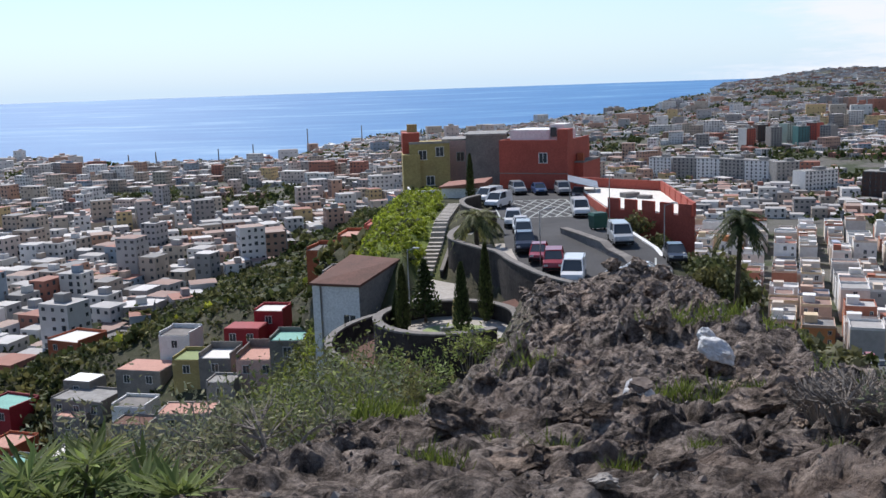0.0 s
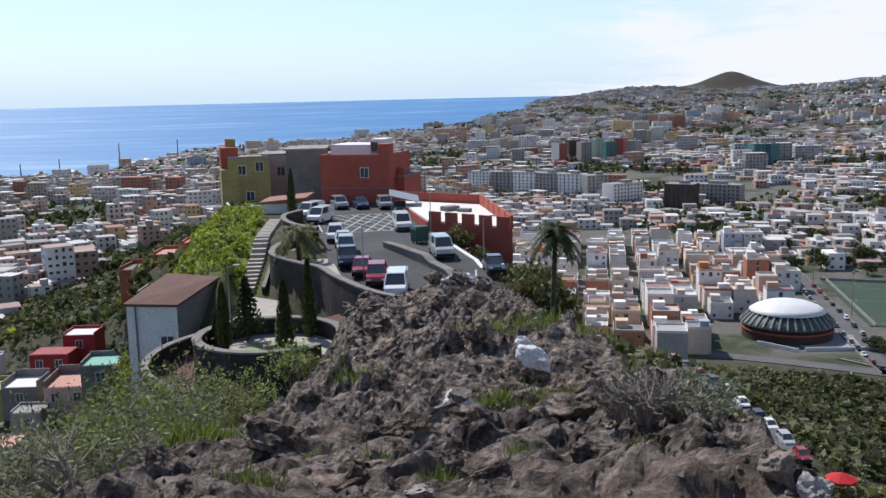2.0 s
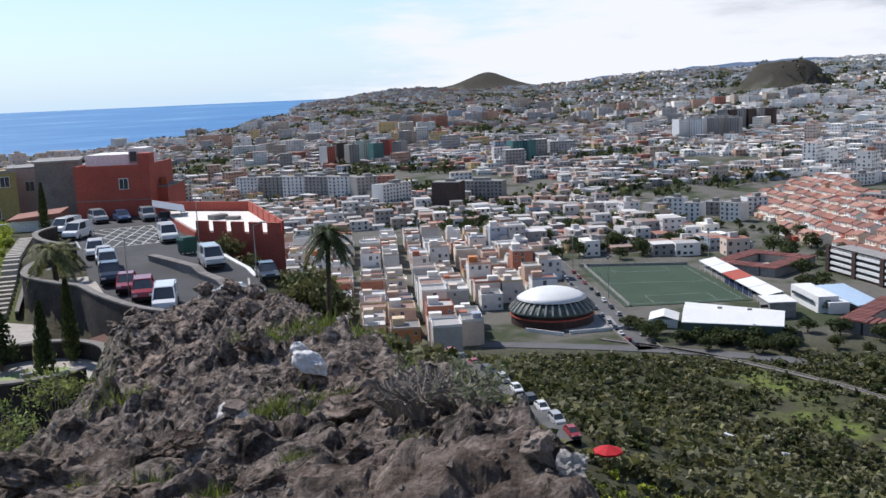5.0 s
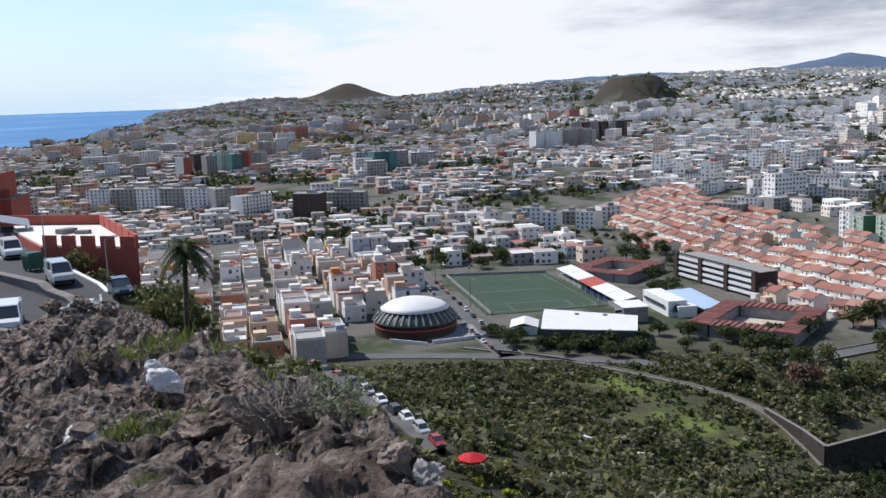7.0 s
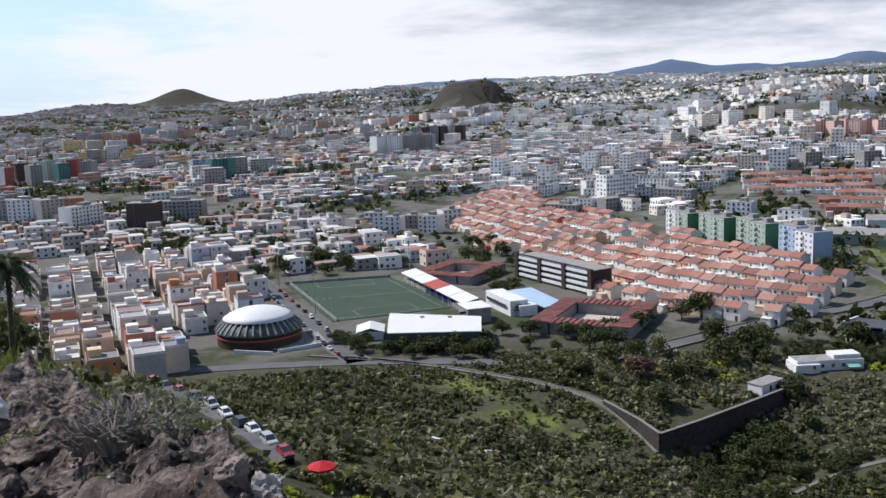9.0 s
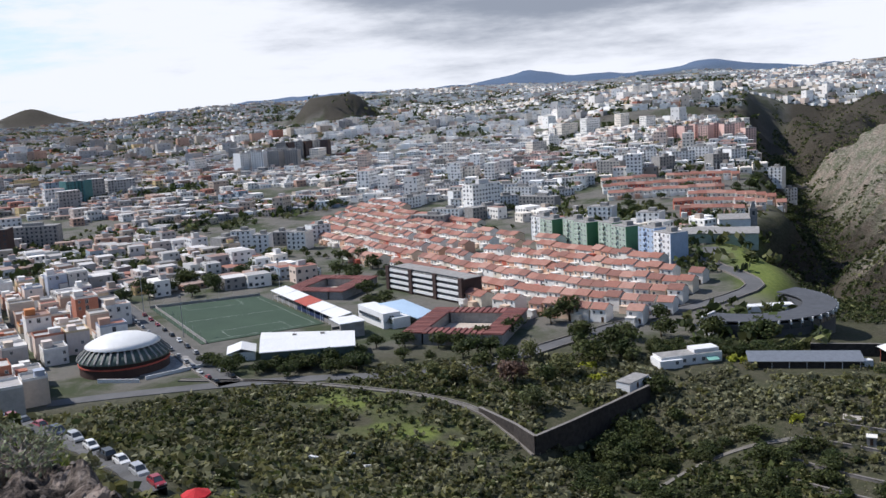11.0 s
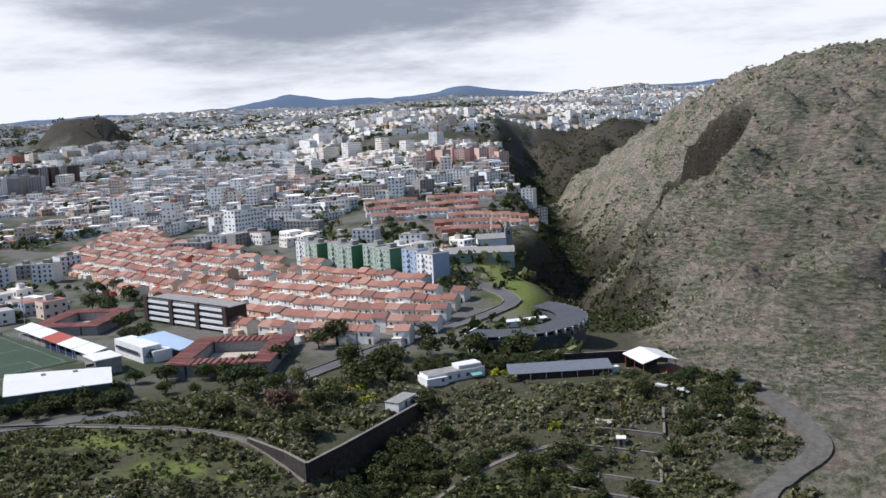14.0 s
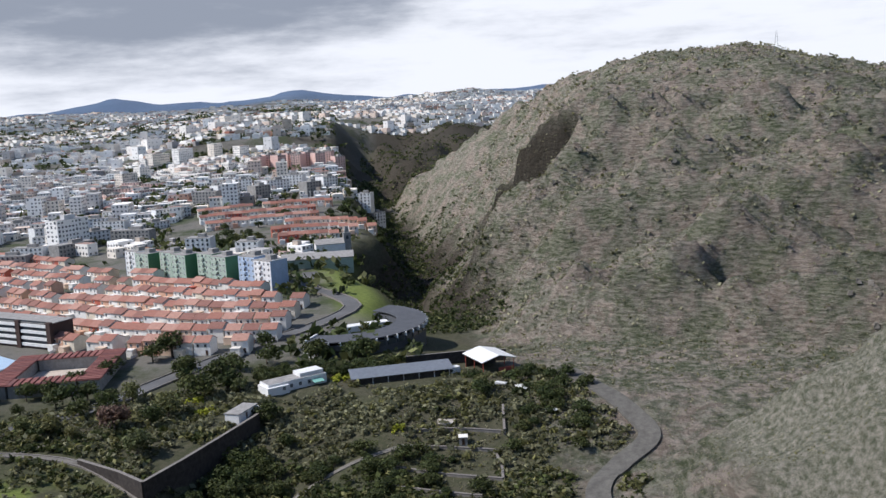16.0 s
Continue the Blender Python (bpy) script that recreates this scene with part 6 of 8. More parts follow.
def loft(sections, mat=0):
    """Closed skin over cross-sections (each a row of points)."""
    g = Geo()
    n = len(sections[0])
    pts = [p for s in sections for p in s]
    g.add(pts, [(i * n + k, i * n + (k + 1) % n, (i + 1) * n + (k + 1) % n, (i + 1) * n + k) for i in range(len(sections) - 1) for k in range(n)] + [tuple(range(n - 1, -1, -1)), tuple((len(sections) - 1) * n + k for k in range(n))], mat)
    return g


def car_meshes(kind):
    if kind in CAR_CACHE:
        return CAR_CACHE[kind]
    # side outline: y along the car (front is -y): lower body heights, then cabin
    if kind == "van":
        ln, w, body = 4.7, 1.86, [(-2.35, 0.62), (-2.25, 0.95), (-1.55, 1.15), (2.3, 1.2), (2.35, 0.6)]
        cab = [(-1.65, 1.13, 0.86), (-0.85, 1.92, 0.74), (2.1, 1.94, 0.76), (2.32, 1.18, 0.86)]
    elif kind == "pickup":
        ln, w, body = 5.0, 1.84, [(-2.5, 0.65), (-2.4, 0.98), (-1.3, 1.08), (2.45, 1.06), (2.5, 0.6)]
        cab = [(-1.35, 1.05, 0.84), (-0.6, 1.72, 0.70), (0.75, 1.72, 0.70), (1.05, 1.05, 0.84)]
    elif kind == "suv":
        ln, w, body = 4.4, 1.82, [(-2.2, 0.6), (-2.1, 0.92), (-1.1, 1.05), (2.1, 1.05), (2.2, 0.6)]
        cab = [(-1.2, 1.03, 0.84), (-0.4, 1.68, 0.70), (1.7, 1.66, 0.70), (2.08, 1.03, 0.84)]
    else:
        ln, w, body = 4.0, 1.70, [(-2.0, 0.5), (-1.9, 0.75), (-1.0, 0.92), (1.8, 0.95), (2.0, 0.55)]
        cab = [(-1.1, 0.9, 0.78), (-0.25, 1.44, 0.62), (1.1, 1.44, 0.62), (1.85, 0.93, 0.78)]
    h = w / 2
    sec = []
    for y, z in body:
        k = 0.94 if abs(y) > ln / 2 - 0.2 else 1.0
        sec.append([(-h * k, y, 0.28), (h * k, y, 0.28), (h * k, y, z - 0.10), (h * k * 0.93, y, z), (-h * k * 0.93, y, z), (-h * k, y, z - 0.10)])
    bodym = loft(sec).mesh("body", [])
    glass = loft([[(-hw, y, body[2][1] - 0.05 if i in (0, 3) else body[2][1] - 0.05), (hw, y, body[2][1] - 0.05), (hw * (0.98 if i in (0, 3) else 1), y, z), (-hw, y, z)] for i, (y, z, hw) in enumerate(cab)]).mesh("glazing", M_GLASS)
    top = Geo()
    (y1, z1, w1), (y2, z2, w2) = cab[1], cab[2]
    top.box(0, (y1 + y2) / 2, z1 - 0.02, w1 * 2 + 0.06, y2 - y1 + 0.1, 0.07, taper=0.94)
    for sx in (-1, 1):
        for (ya, za, wa), (yb, zb, wb_) in ((cab[0], cab[1]), (cab[3], cab[2])):
            top.tube((sx * wa, ya, za - 0.02), (sx * wb_, yb, zb), 0.06, sides=5)
        ym = (y1 + y2) / 2
        top.tube((sx * (w1 + 0.07), ym, body[2][1]), (sx * w1, ym, z1), 0.05, sides=4)
    if kind == "van":
        for sx in (-1, 1):
            top.box(sx * 0.80, 1.4, 1.15, 0.10, 1.5, 0.72)
    topm = top.mesh("roof", [])
    wheel = Geo().tube((-0.1, 0, 0), (0.1, 0, 0), 0.32, sides=14).mesh("tyre", M_TYRE)
    rim = Geo().tube((-0.115, 0, 0), (0.115, 0, 0), 0.18, sides=10).mesh("rim", M_STEEL)
    lamp = Geo().box(0, 0, 0, 0.34, 0.06, 0.16).mesh("headlight", M_LAMP)
    plate = Geo().box(0, 0, 0, 0.5, 0.04, 0.11).mesh("plate", M_WHITE)
    bumper = Geo().box(0, 0, 0, w * 0.94, 0.12, 0.22).mesh("bumper", M_TYRE)
    CAR_CACHE[kind] = bodym, glass, topm, wheel, rim, lamp, bumper, ln, w
    return CAR_CACHE[kind]


def car(kind, x, y, heading, paint_name, colour, label, group="parked cars", z=None):
    """heading: degrees; the front looks along -y turned by it."""
    bodym, glass, topm, wheel, rim, lamp, bumper, ln, w = car_meshes(kind)
    key = (kind, paint_name)
    if key not in CAR_CACHE:
        p = car_paint(paint_name, colour)
        b2, t2 = bodym.copy(), topm.copy()
        b2.materials.append(p), t2.materials.append(p)
        CAR_CACHE[key] = b2, t2
    b2, t2 = CAR_CACHE[key]
    root = thing("car", label, "car", pose(x, y, (lot_z(x, y) if z is None else z) + 0.02, 0, 0, heading) @ Matrix.Scale(0.9, 4), group)
    bd = part("body", b2, None, root)
    part("glazing", glass, None, root)
    part("roof", t2, None, root)
    for fy in (-1, 1):
        part("bumper", bumper, None, root).matrix_basis = pose(0, fy * (ln / 2 + 0.02), 0.31)
    for sx in (-1, 1):
        for fy in (-0.31, 0.30):
            wh = part("wheel", wheel, None, root)
            wh.matrix_basis = pose(sx * (w / 2 - 0.08), fy * ln, 0.32)
            part("rim", rim, None, wh)
        hl = part("headlight", lamp, None, bd)
        hl.matrix_basis = pose(sx * w * 0.34, -ln / 2 + 0.02, 0.62)
    return root


W, SV, RD, DB, BK, BL = ("white", (0.78, 0.78, 0.77)), ("silver", (0.42, 0.43, 0.44)), ("red", (0.32, 0.02, 0.025)), ("dark_blue", (0.02, 0.03, 0.06)), ("black", (0.015, 0.015, 0.017)), ("blue", (0.05, 0.10, 0.22))
for kind, x, y, hd, (pn, pc), lb in (
        ("van", 9.5, 68.8, -12, W, "small white van parked at the kerb"), ("suv", 8.5, 72.6, -8, RD, "bright red hatchback parked in a row"), ("hatch", 7.7, 75.8, -8, RD, "dark red car parked in a row"),
        ("pickup", 6.9, 79.6, -4, DB, "dark blue pickup parked beside the wall"), ("suv", 7.2, 84.2, -4, SV, "grey car parked beside the wall"), ("hatch", 7.3, 88.2, -4, W, "white hatchback parked in a row"),
        ("suv", 6.9, 91.8, -6, W, "white estate car parked in a row"), ("van", 6.4, 106.6, -28, W, "white minibus parked at the parapet"), ("van", 5.6, 112.0, -35, W, "white camper van by the houses"),
        ("suv", 9.6, 119.6, 8, SV, "silver car in the shade of the red house"), ("hatch", 12.2, 118.6, 4, BL, "blue car in the shade of the red house"), ("suv", 15.0, 117.4, 2, SV, "grey van in the shade of the red house"),
        ("hatch", 16.2, 112.4, -10, DB, "dark blue car beside the canopy"), ("van", 14.2, 97.5, -2, W, "white van parked beside the terrace building"), ("van", 15.2, 81.0, -1, SV, "silver van parked beside the green bin"),
        ("hatch", 12.9, 66.6, 55, SV, "pale silver car behind the rocks"), ("hatch", 14.6, 68.2, 70, W, "white car behind the rocks"), ("hatch", 18.2, 74.0, -6, BK, "black car at the lower kerb")):
    car(kind, x, y, hd, pn, pc, lb, "cars on the hilltop")

bin_ = thing("waste_container", "dark green wheeled waste container", "container", (14.4, 87.6, lot_z(14.4, 87.6), 0, 0, 20))
M_BIN = grainy("dark_green_plastic", (0.03, 0.10, 0.075), (0.025, 0.08, 0.06), 1, 8, 0.5, 0.1)
part("tub", Geo().box(0, 0, 0.2, 1.3, 1.0, 1.15, taper=1.1), M_BIN, bin_)
part("lid", Geo().box(0, 0, 1.35, 1.5, 1.2, 0.25, taper=0.85), M_BIN, bin_)
for sx in (-0.5, 0.5):
    for sy in (-0.35, 0.35):
        part("wheel", Geo().tube((sx - 0.05, sy, 0.11), (sx + 0.05, sy, 0.11), 0.11, sides=8), M_TYRE, bin_)


def street_lamp(x, y, h, label="slim grey street lamp on the parking place", z=None):
    z = lot_z(x, y) if z is None else z
    root = thing("street_lamp", label, "street lamp", (x, y, z))
    part("pole", Geo().tube((0, 0, -0.3), (0, 0, h), 0.06, 0.04, 7), M_STEEL, root)
    part("arm", Geo().tube((0, 0, h - 0.1), (0.6, -0.3, h + 0.15), 0.03, sides=5), M_STEEL, root)
    part("lantern", Geo().box(0.7, -0.35, h + 0.1, 0.5, 0.2, 0.1, -26), M_STEEL, root)


street_lamp(7.6, 73.8, 4.4)
street_lamp(16.6, 94.0, 4.6)
street_lamp(17.7, 75.5, 4.2)
street_lamp(-2.8, 74.0, 4.0, "slim grey street lamp by the stairs", 75.3)


# ---- cypresses and palms
def cypress(x, y, h, w, z, label="tall narrow dark cypress on the round terrace"):
    root = thing("cypress", label, "tree", (x, y, z, 0, 0, random.random() * 360), "cypresses")
    part("trunk", Geo().tube((0, 0, -0.2), (0, 0, h * 0.5), 0.13, 0.05, 7), M_BARK, root)
    g = np.random.default_rng(int(h * 100))
    n = 1500
    t = g.random(n) ** 0.8
    rad = w / 2 * np.minimum(1, (t * 5 + 0.45)) * (1 - t) ** 0.55 * g.uniform(0.55, 1.08, n)
    a = g.uniform(0, 2 * np.pi, n)
    p = np.stack([rad * np.cos(a), rad * np.sin(a), 0.15 + t * h * 0.98], 1)
    up_ = np.stack([np.cos(a) * 0.35, np.sin(a) * 0.35, np.ones(n)], 1) * g.uniform(0.12, 0.26, n)[:, None]
    sd_ = np.stack([-np.sin(a), np.cos(a), np.zeros(n)], 1) * g.uniform(0.05, 0.11, n)[:, None]
    q = np.stack([p - up_ * 0.5, p + sd_, p + up_, p - sd_], 1).reshape(-1, 3)
    part("crown", leaf_mesh("crown", q, M_LEAF), None, root)


for x, y, h, w, z in ((-2.9, 64.2, 4.6, 1.25, 75.2), (1.1, 61.2, 5.2, 1.5, 75.2), (2.9, 66.2, 5.6, 1.3, 75.2), (-3.4, 65.6, 2.4, 0.9, 75.2), (3.6, 116.5, 5.8, 1.4, 77.6)):
    cypress(x, y, h, w, z)
cyp = thing("araucaria", "dark tiered conifer with open branches on the terrace", "tree", (-1.4, 66.4, 75.2))
part("trunk", Geo().tube((0, 0, -0.2), (0, 0, 5.0), 0.12, 0.03, 7), M_BARK, cyp)
_g = np.random.default_rng(5)
_pts = []
for k in range(11):
    zz, rr = 0.9 + k * 0.36, 1.35 * (1 - k / 11.5)
    for b in range(9):
        an = b * 0.7 + k * 0.35
        for s in np.linspace(0.15, 1, 14):
            c = np.array([math.cos(an) * rr * s, math.sin(an) * rr * s, zz - 0.22 * s * s + 0.1 * s])
            d = _g.normal(size=3) * 0.13
            e = _g.normal(size=3) * 0.06
            _pts += [c - d, c + e, c + d, c - e]
part("crown", leaf_mesh("crown", np.array(_pts), M_LEAF), None, cyp)


def palm(x, y, z, h, spread, label, fronds=40, mat=None):
    root = thing("palm", label, "palm", (x, y, z, 0, 0, random.random() * 360), "palms")
    tr = Geo()
    for k in range(8):
        tr.tube((0.05 * k, 0, h * k / 8 - (0.5 if k == 0 else 0)), (0.05 * (k + 1), 0, h * (k + 1) / 8), 0.24 - 0.008 * k, 0.20 - 0.008 * k, 9)
    part("trunk", tr, M_BARK, root)
    g = random.Random(int(h * 10))
    for k in range(fronds):
        a, lift = k * 2.4, g.uniform(-0.5, 1.15)
        fr = Geo()
        pts = []
        n = 9
        for i in range(n + 1):
            s = i / n
            rr = spread * s * math.cos(lift * (1 - 0.3 * s))
            zz = spread * (math.sin(lift) * s - 0.75 * s * s)
            pts.append(Vector((0.4 + 0 * s + rr * math.cos(a), rr * math.sin(a), h + zz)))
        sidev = Vector((-math.sin(a), math.cos(a), 0))
        for i in range(1, n + 1):
            p, d = pts[i], (pts[i] - pts[i - 1])
            ln = spread * 0.27 * (1 - abs(i / n - 0.45))
            for sg in (-1, 1):
                tip = p + sidev * sg * ln + d * 0.9 + Vector((0, 0, -0.30 * ln))
                fr.add([p - d * 0.55, p + d * 0.1, tip], [(0, 1, 2)])
                mid = p - d * 0.5
                tip = mid + sidev * sg * ln + d * 0.9 + Vector((0, 0, -0.34 * ln))
                fr.add([mid - d * 0.45, mid + d * 0.1, tip], [(0, 1, 2)])
        part("frond", fr, mat or M_LEAF, root)


palm(21.6, 69.6, ground(21.6, 69.6), 81.6 - ground(21.6, 69.6), 2.1, "tall palm with dark ragged crown on the slope")
palm(3.0, 82.5, 78.0, 2.6, 2.2, "broad young palm on the paved terrace", mat=M_LEAF_OLIVE)
palm(4.0, 87.5, 78.0, 1.5, 1.6, "low palm on the paved terrace", 18, M_LEAF_OLIVE)
# ---------------------------------------------------------------- slopes and gardens below: bushes, trees, paths, sheds
def scatter_leaves(name, pos, size, seed, mats, pick, label, per=26, squash=0.7, leaf=0.34):
    """Many bushes joined: each a loose clump of leaves at pos with a radius."""
    g = np.random.default_rng(seed)
    base = [leaf_cloud(per, 1, 1, squash, leaf, seed * 10 + k, hollow=0.3, clumps=4) for k in range(12)]
    k = g.integers(0, 12, len(pos))
    a = g.uniform(0, 2 * np.pi, len(pos))
    stack = np.stack([base[i] for i in range(12)])[k]
    c, s = np.cos(a)[:, None], np.sin(a)[:, None]
    x, y, z = stack[:, :, 0] * c - stack[:, :, 1] * s, stack[:, :, 0] * s + stack[:, :, 1] * c, stack[:, :, 2]
    pts = np.stack([x, y, z + 0.35], 2) * size[:, None, None] + pos[:, None, :]
    mat = np.repeat(pick, per)
    pts = pts.reshape(-1, 3)
    n = len(pts) // 4
    tagged(part(name, quad_mesh(name, pts, np.arange(n * 4).reshape(-1, 4), mat, mats), None), label, "bushes", kind="stuff")


def polar_scatter(n, a0, a1, r0, r1, seed, power=1.0):
    g = np.random.default_rng(seed)
    a, r = np.radians(g.uniform(a0, a1, n)), r0 + (r1 - r0) * g.random(n) ** power
    return r * np.sin(a), r * np.cos(a), g


M_PATH = grainy("pale_track", (0.20, 0.185, 0.16), (0.13, 0.12, 0.105), 0.3, 4, 0.95, 0.2)
M_TOWNROAD = grainy("town_asphalt", (0.14, 0.14, 0.14), (0.10, 0.10, 0.10), 0.1, 3, 0.9, 0.1)


def way(pts, width, mat, label, name="road", lift=0.25, kerb=None, flat=None, drape=False):
    line = smooth_line(pts, 8)
    v = [Vector(p) for p in line]
    left, right = [], []
    for i, p in enumerate(v):
        d = (v[min(i + 1, len(v) - 1)] - v[max(i - 1, 0)]).normalized()
        n = Vector((-d.y, d.x)) * width / 2
        z = max(ground(*(p + n)), ground(*(p - n)), ground(*p)) + lift if flat is None else flat
        zl, zr = (ground(*(p + n)) + lift, ground(*(p - n)) + lift) if drape else (z, z)
        left.append((p.x + n.x, p.y + n.y, zl)), right.append((p.x - n.x, p.y - n.y, zr))
    g = Geo().strip(right, left)
    low = [[(x, y, z - (2.5 if width > 2.6 and name == "road" else 0.6)) for x, y, z in row] for row in (left, right)]
    g.strip(left, low[0]), g.strip(low[1], right)
    tagged(part(name, g, mat), label, "road", kind="structure")
    if kerb:
        for row, sgn in ((left, 1), (right, -1)):
            wall_run([(x, y) for x, y, z in row[::3]], min(z for x, y, z in row) - 1.5, [z + kerb for x, y, z in row[::3]], 0.35, M_COPING, "kerb_wall", M_COPING, "low pale wall along the road", group="road walls")
    return left, right


# town roads
way([(196, 262), (205, 290), (226, 345), (249, 405), (262, 440)], 9.0, M_TOWNROAD, "avenue beside the football field", kerb=0.5)
way([(150, 300), (170, 285), (196, 262), (218, 238), (236, 214), (262, 196)], 7.0, M_TOWNROAD, "street below the sports hall")
way([(262, 196), (300, 190), (340, 180), (372, 166), (404, 160), (424, 175), (440, 196), (476, 212)], 8.0, M_TOWNROAD, "curved street round the terraces", kerb=0.4)
way([(190, 283), (206, 250), (214, 222), (219, 196), (219, 172), (211, 152), (206, 143)], 2.4, M_PATH, "pale walled track above the bushes", name="path", kerb=0.25)
way([(219, 196), (228, 190)], 2.0, M_PATH, "short pale side track", name="path")
GARDENTRACK = [(202, 112), (216, 110), (230, 108), (243, 100), (255, 88)]
way(GARDENTRACK, 1.6, M_PATH, "pale dirt track between the gardens", name="path", drape=True)
RIVER = [(214, 24), (236, 29), (254, 25), (270, 18), (284, 25), (300, 36), (322, 50)]
way(RIVER, 6.5, grainy("grey_river_gravel", (0.15, 0.142, 0.125), (0.09, 0.085, 0.075), 0.5, 5, 0.95, 0.4), "stony dry river bed", name="riverbed", lift=0.7, drape=True)
# hairpin in the far town


def tint_cars(n, line, step, side, group, z_lift=0.27):
    """Cars parked along a street."""
    v = [Vector(p) for p in smooth_line(line, 10)]
    dist, k = 0.0, 0
    for p, q in zip(v, v[1:]):
        dist += (q - p).length
        if dist > step and k < n:
            dist = 0
            d = (q - p).normalized()
            nrm = Vector((-d.y, d.x)) * side
            x, y = p.x + nrm.x, p.y + nrm.y
            pn, pc = random.choice((W, W, SV, SV, DB, BK, RD))
            car(random.choice(("hatch", "suv", "hatch")), x, y, math.degrees(math.atan2(d.y, d.x)) + 90 + random.choice((0, 180)), pn, pc, pn.replace("_", " ") + " car parked along the street", group, max(ground(x, y), ground(*p)) + z_lift)
            k += 1


AVENUE = [(196, 262), (205, 290), (226, 345), (249, 405)]
tint_cars(16, AVENUE, 6.5, 3.4, "cars along the avenue")
tint_cars(12, AVENUE, 8.5, -3.4, "cars along the avenue")
HILLROAD = [(79, 186), (76, 172), (73.5, 158), (72.6, 142), (70, 126), (67.5, 113), (66, 106)]
way(HILLROAD, 3.0, M_TOWNROAD, "narrow road cut into the slope", lift=0.35)
tint_cars(13, HILLROAD, 5.6, 0.9, "cars along the hillside road", 0.5)
brolly = thing("parasol", "bright red market parasol beside the hillside road", "parasol", (66.4, 97.8, ground(66.4, 97.8) + 0.5))
part("pole", Geo().tube((0, 0, -0.3), (0, 0, 2.4), 0.04, sides=6), M_STEEL, brolly)
M_REDCLOTH = grainy("red_canvas", (0.55, 0.02, 0.03), (0.45, 0.02, 0.025), 0.8, 6, 0.8, 0.1)
cl = Geo()
cl.add([(0, 0, 2.9)] + [(1.9 * math.cos(k * math.pi / 4), 1.9 * math.sin(k * math.pi / 4), 2.15) for k in range(8)], [(0, 1 + k, 1 + (k + 1) % 8) for k in range(8)])
cl.add([(1.9 * math.cos(k * math.pi / 4), 1.9 * math.sin(k * math.pi / 4), z) for z in (2.15, 1.9) for k in range(8)], [(k, 8 + k, 8 + (k + 1) % 8, (k + 1) % 8) for k in range(8)])
part("canopy", cl, M_REDCLOTH, brolly)

# retaining wall of the garden terrace
wall_run([(206, 143), (222, 141), (242, 139.5), (262.5, 138)], -18, [0.6, 0.6, 0.5, 0.5], 0.8, M_DARKSTONE, cap=M_COPING, label="long dark stone wall of the garden terrace")
wall_run([(206, 143), (212, 154), (219, 172)], -10, [0.6, 0.4, 0.3], 0.8, M_DARKSTONE, cap=M_COPING, label="dark stone wall under the track")
hut = thing("hut", "small white flat-roofed hut on the terrace wall", "hut", (261, 143, -0.2, 0, 0, -4))
part("wall", Geo().box(0, 0, -1, 11, 5, 3.4).box(4.6, -1, -1, 3.5, 4, 2.6), M_WHITE, hut)
part("roof_deck", Geo().box(0, 0, 2.4, 11.4, 5.4, 0.2), M_CONC, hut)
part("door", Geo().box(-1, -2.55, 0, 0.9, 0.1, 1.9), M_DOOR, hut)
villa = thing("house", "long white flat-roofed house among trees", "house", (293, 139.5, ground(293, 139), 0, 0, -39))
vb = part("wall", Geo().box(0, 0, -2, 22, 7, 5.4).box(-8, -1, -2, 8, 8, 4.6).box(6, 0.5, 3.4, 9, 5.5, 1.3), M_WHITE, villa)
part("roof_deck", Geo().box(0, 0, 3.4, 21.6, 6.6, 0.08), M_CONC, villa)
for k in range(5):
    house_window(vb, -6 + 3.4 * k, -3.55 if k else -5.05, 1.0, 0)
part("awning", Geo().prism([(5, -3.5), (9, -3.5), (9, -6.0), (5, -6.0)][::-1], [1.4, 1.4, 2.1, 2.1], [1.5, 1.5, 2.2, 2.2]), M_TEALROOF, villa, "turquoise awning")
barn = thing("barn", "long low barn with grey sheet roof", "barn", (307, 105, ground(307, 105), 0, 0, -62))
part("wall", Geo().box(0, 0, -2, 34, 7, 4.2), M_DARKSTONE, barn)
part("roof", Geo().prism([(-18, -4.2), (18, -4.2), (18, 4.2), (-18, 4.2)], [2.2, 2.2, 3.6, 3.6], [2.4, 2.4, 3.8, 3.8]), M_STEEL, barn)
for k in range(7):
    part("post", Geo().tube((-16 + 5.4 * k, -4.0, -1), (-16 + 5.4 * k, -4.0, 2.3), 0.1, sides=5), M_WHITE, barn)
shed = thing("shed", "open shed with white gabled sheet roof", "shed", (323, 77, ground(323, 77) + 0.3, 0, 0, -50))
for x in (-6, 6):
    for y in (-7, 0, 7):
        part("post", Geo().tube((x, y, -2), (x, y, 4.4), 0.14, sides=6), M_REDPAINT, shed)
sg = Geo()
for sgn in (-1, 1):
    a = [(sgn * 6.8, -8, 4.2), (sgn * 6.8, 8, 4.2), (0, 8, 5.9), (0, -8, 5.9)]
    sg.add(a + [(x, y, z + 0.2) for x, y, z in a], [(0, 1, 2, 3), (7, 6, 5, 4), (0, 4, 5, 1), (1, 5, 6, 2), (3, 7, 4, 0)])
part("roof", sg, M_SHEET, shed)
part("back_wall", Geo().box(0, 7, -2, 12, 0.3, 6.2), M_DARKSTONE, shed)
part("low_wall", Geo().box(3, -7.2, -2, 6, 0.3, 3.4), M_REDPAINT, shed)
tank = whole("water_tank", Geo().box(0, 0, -0.5, 3.2, 2.6, 2.6, taper=0.96), M_WHITE, "white water tank beside the barn", "tank", (316, 88, ground(316, 88), 0, 0, -50))
wall_run([(322, 108), (332, 90), (337, 74)], -6, [3.5, 3.2, 3.0], 0.7, M_DARKSTONE, cap=M_COPING, label="dark boundary wall behind the shed")
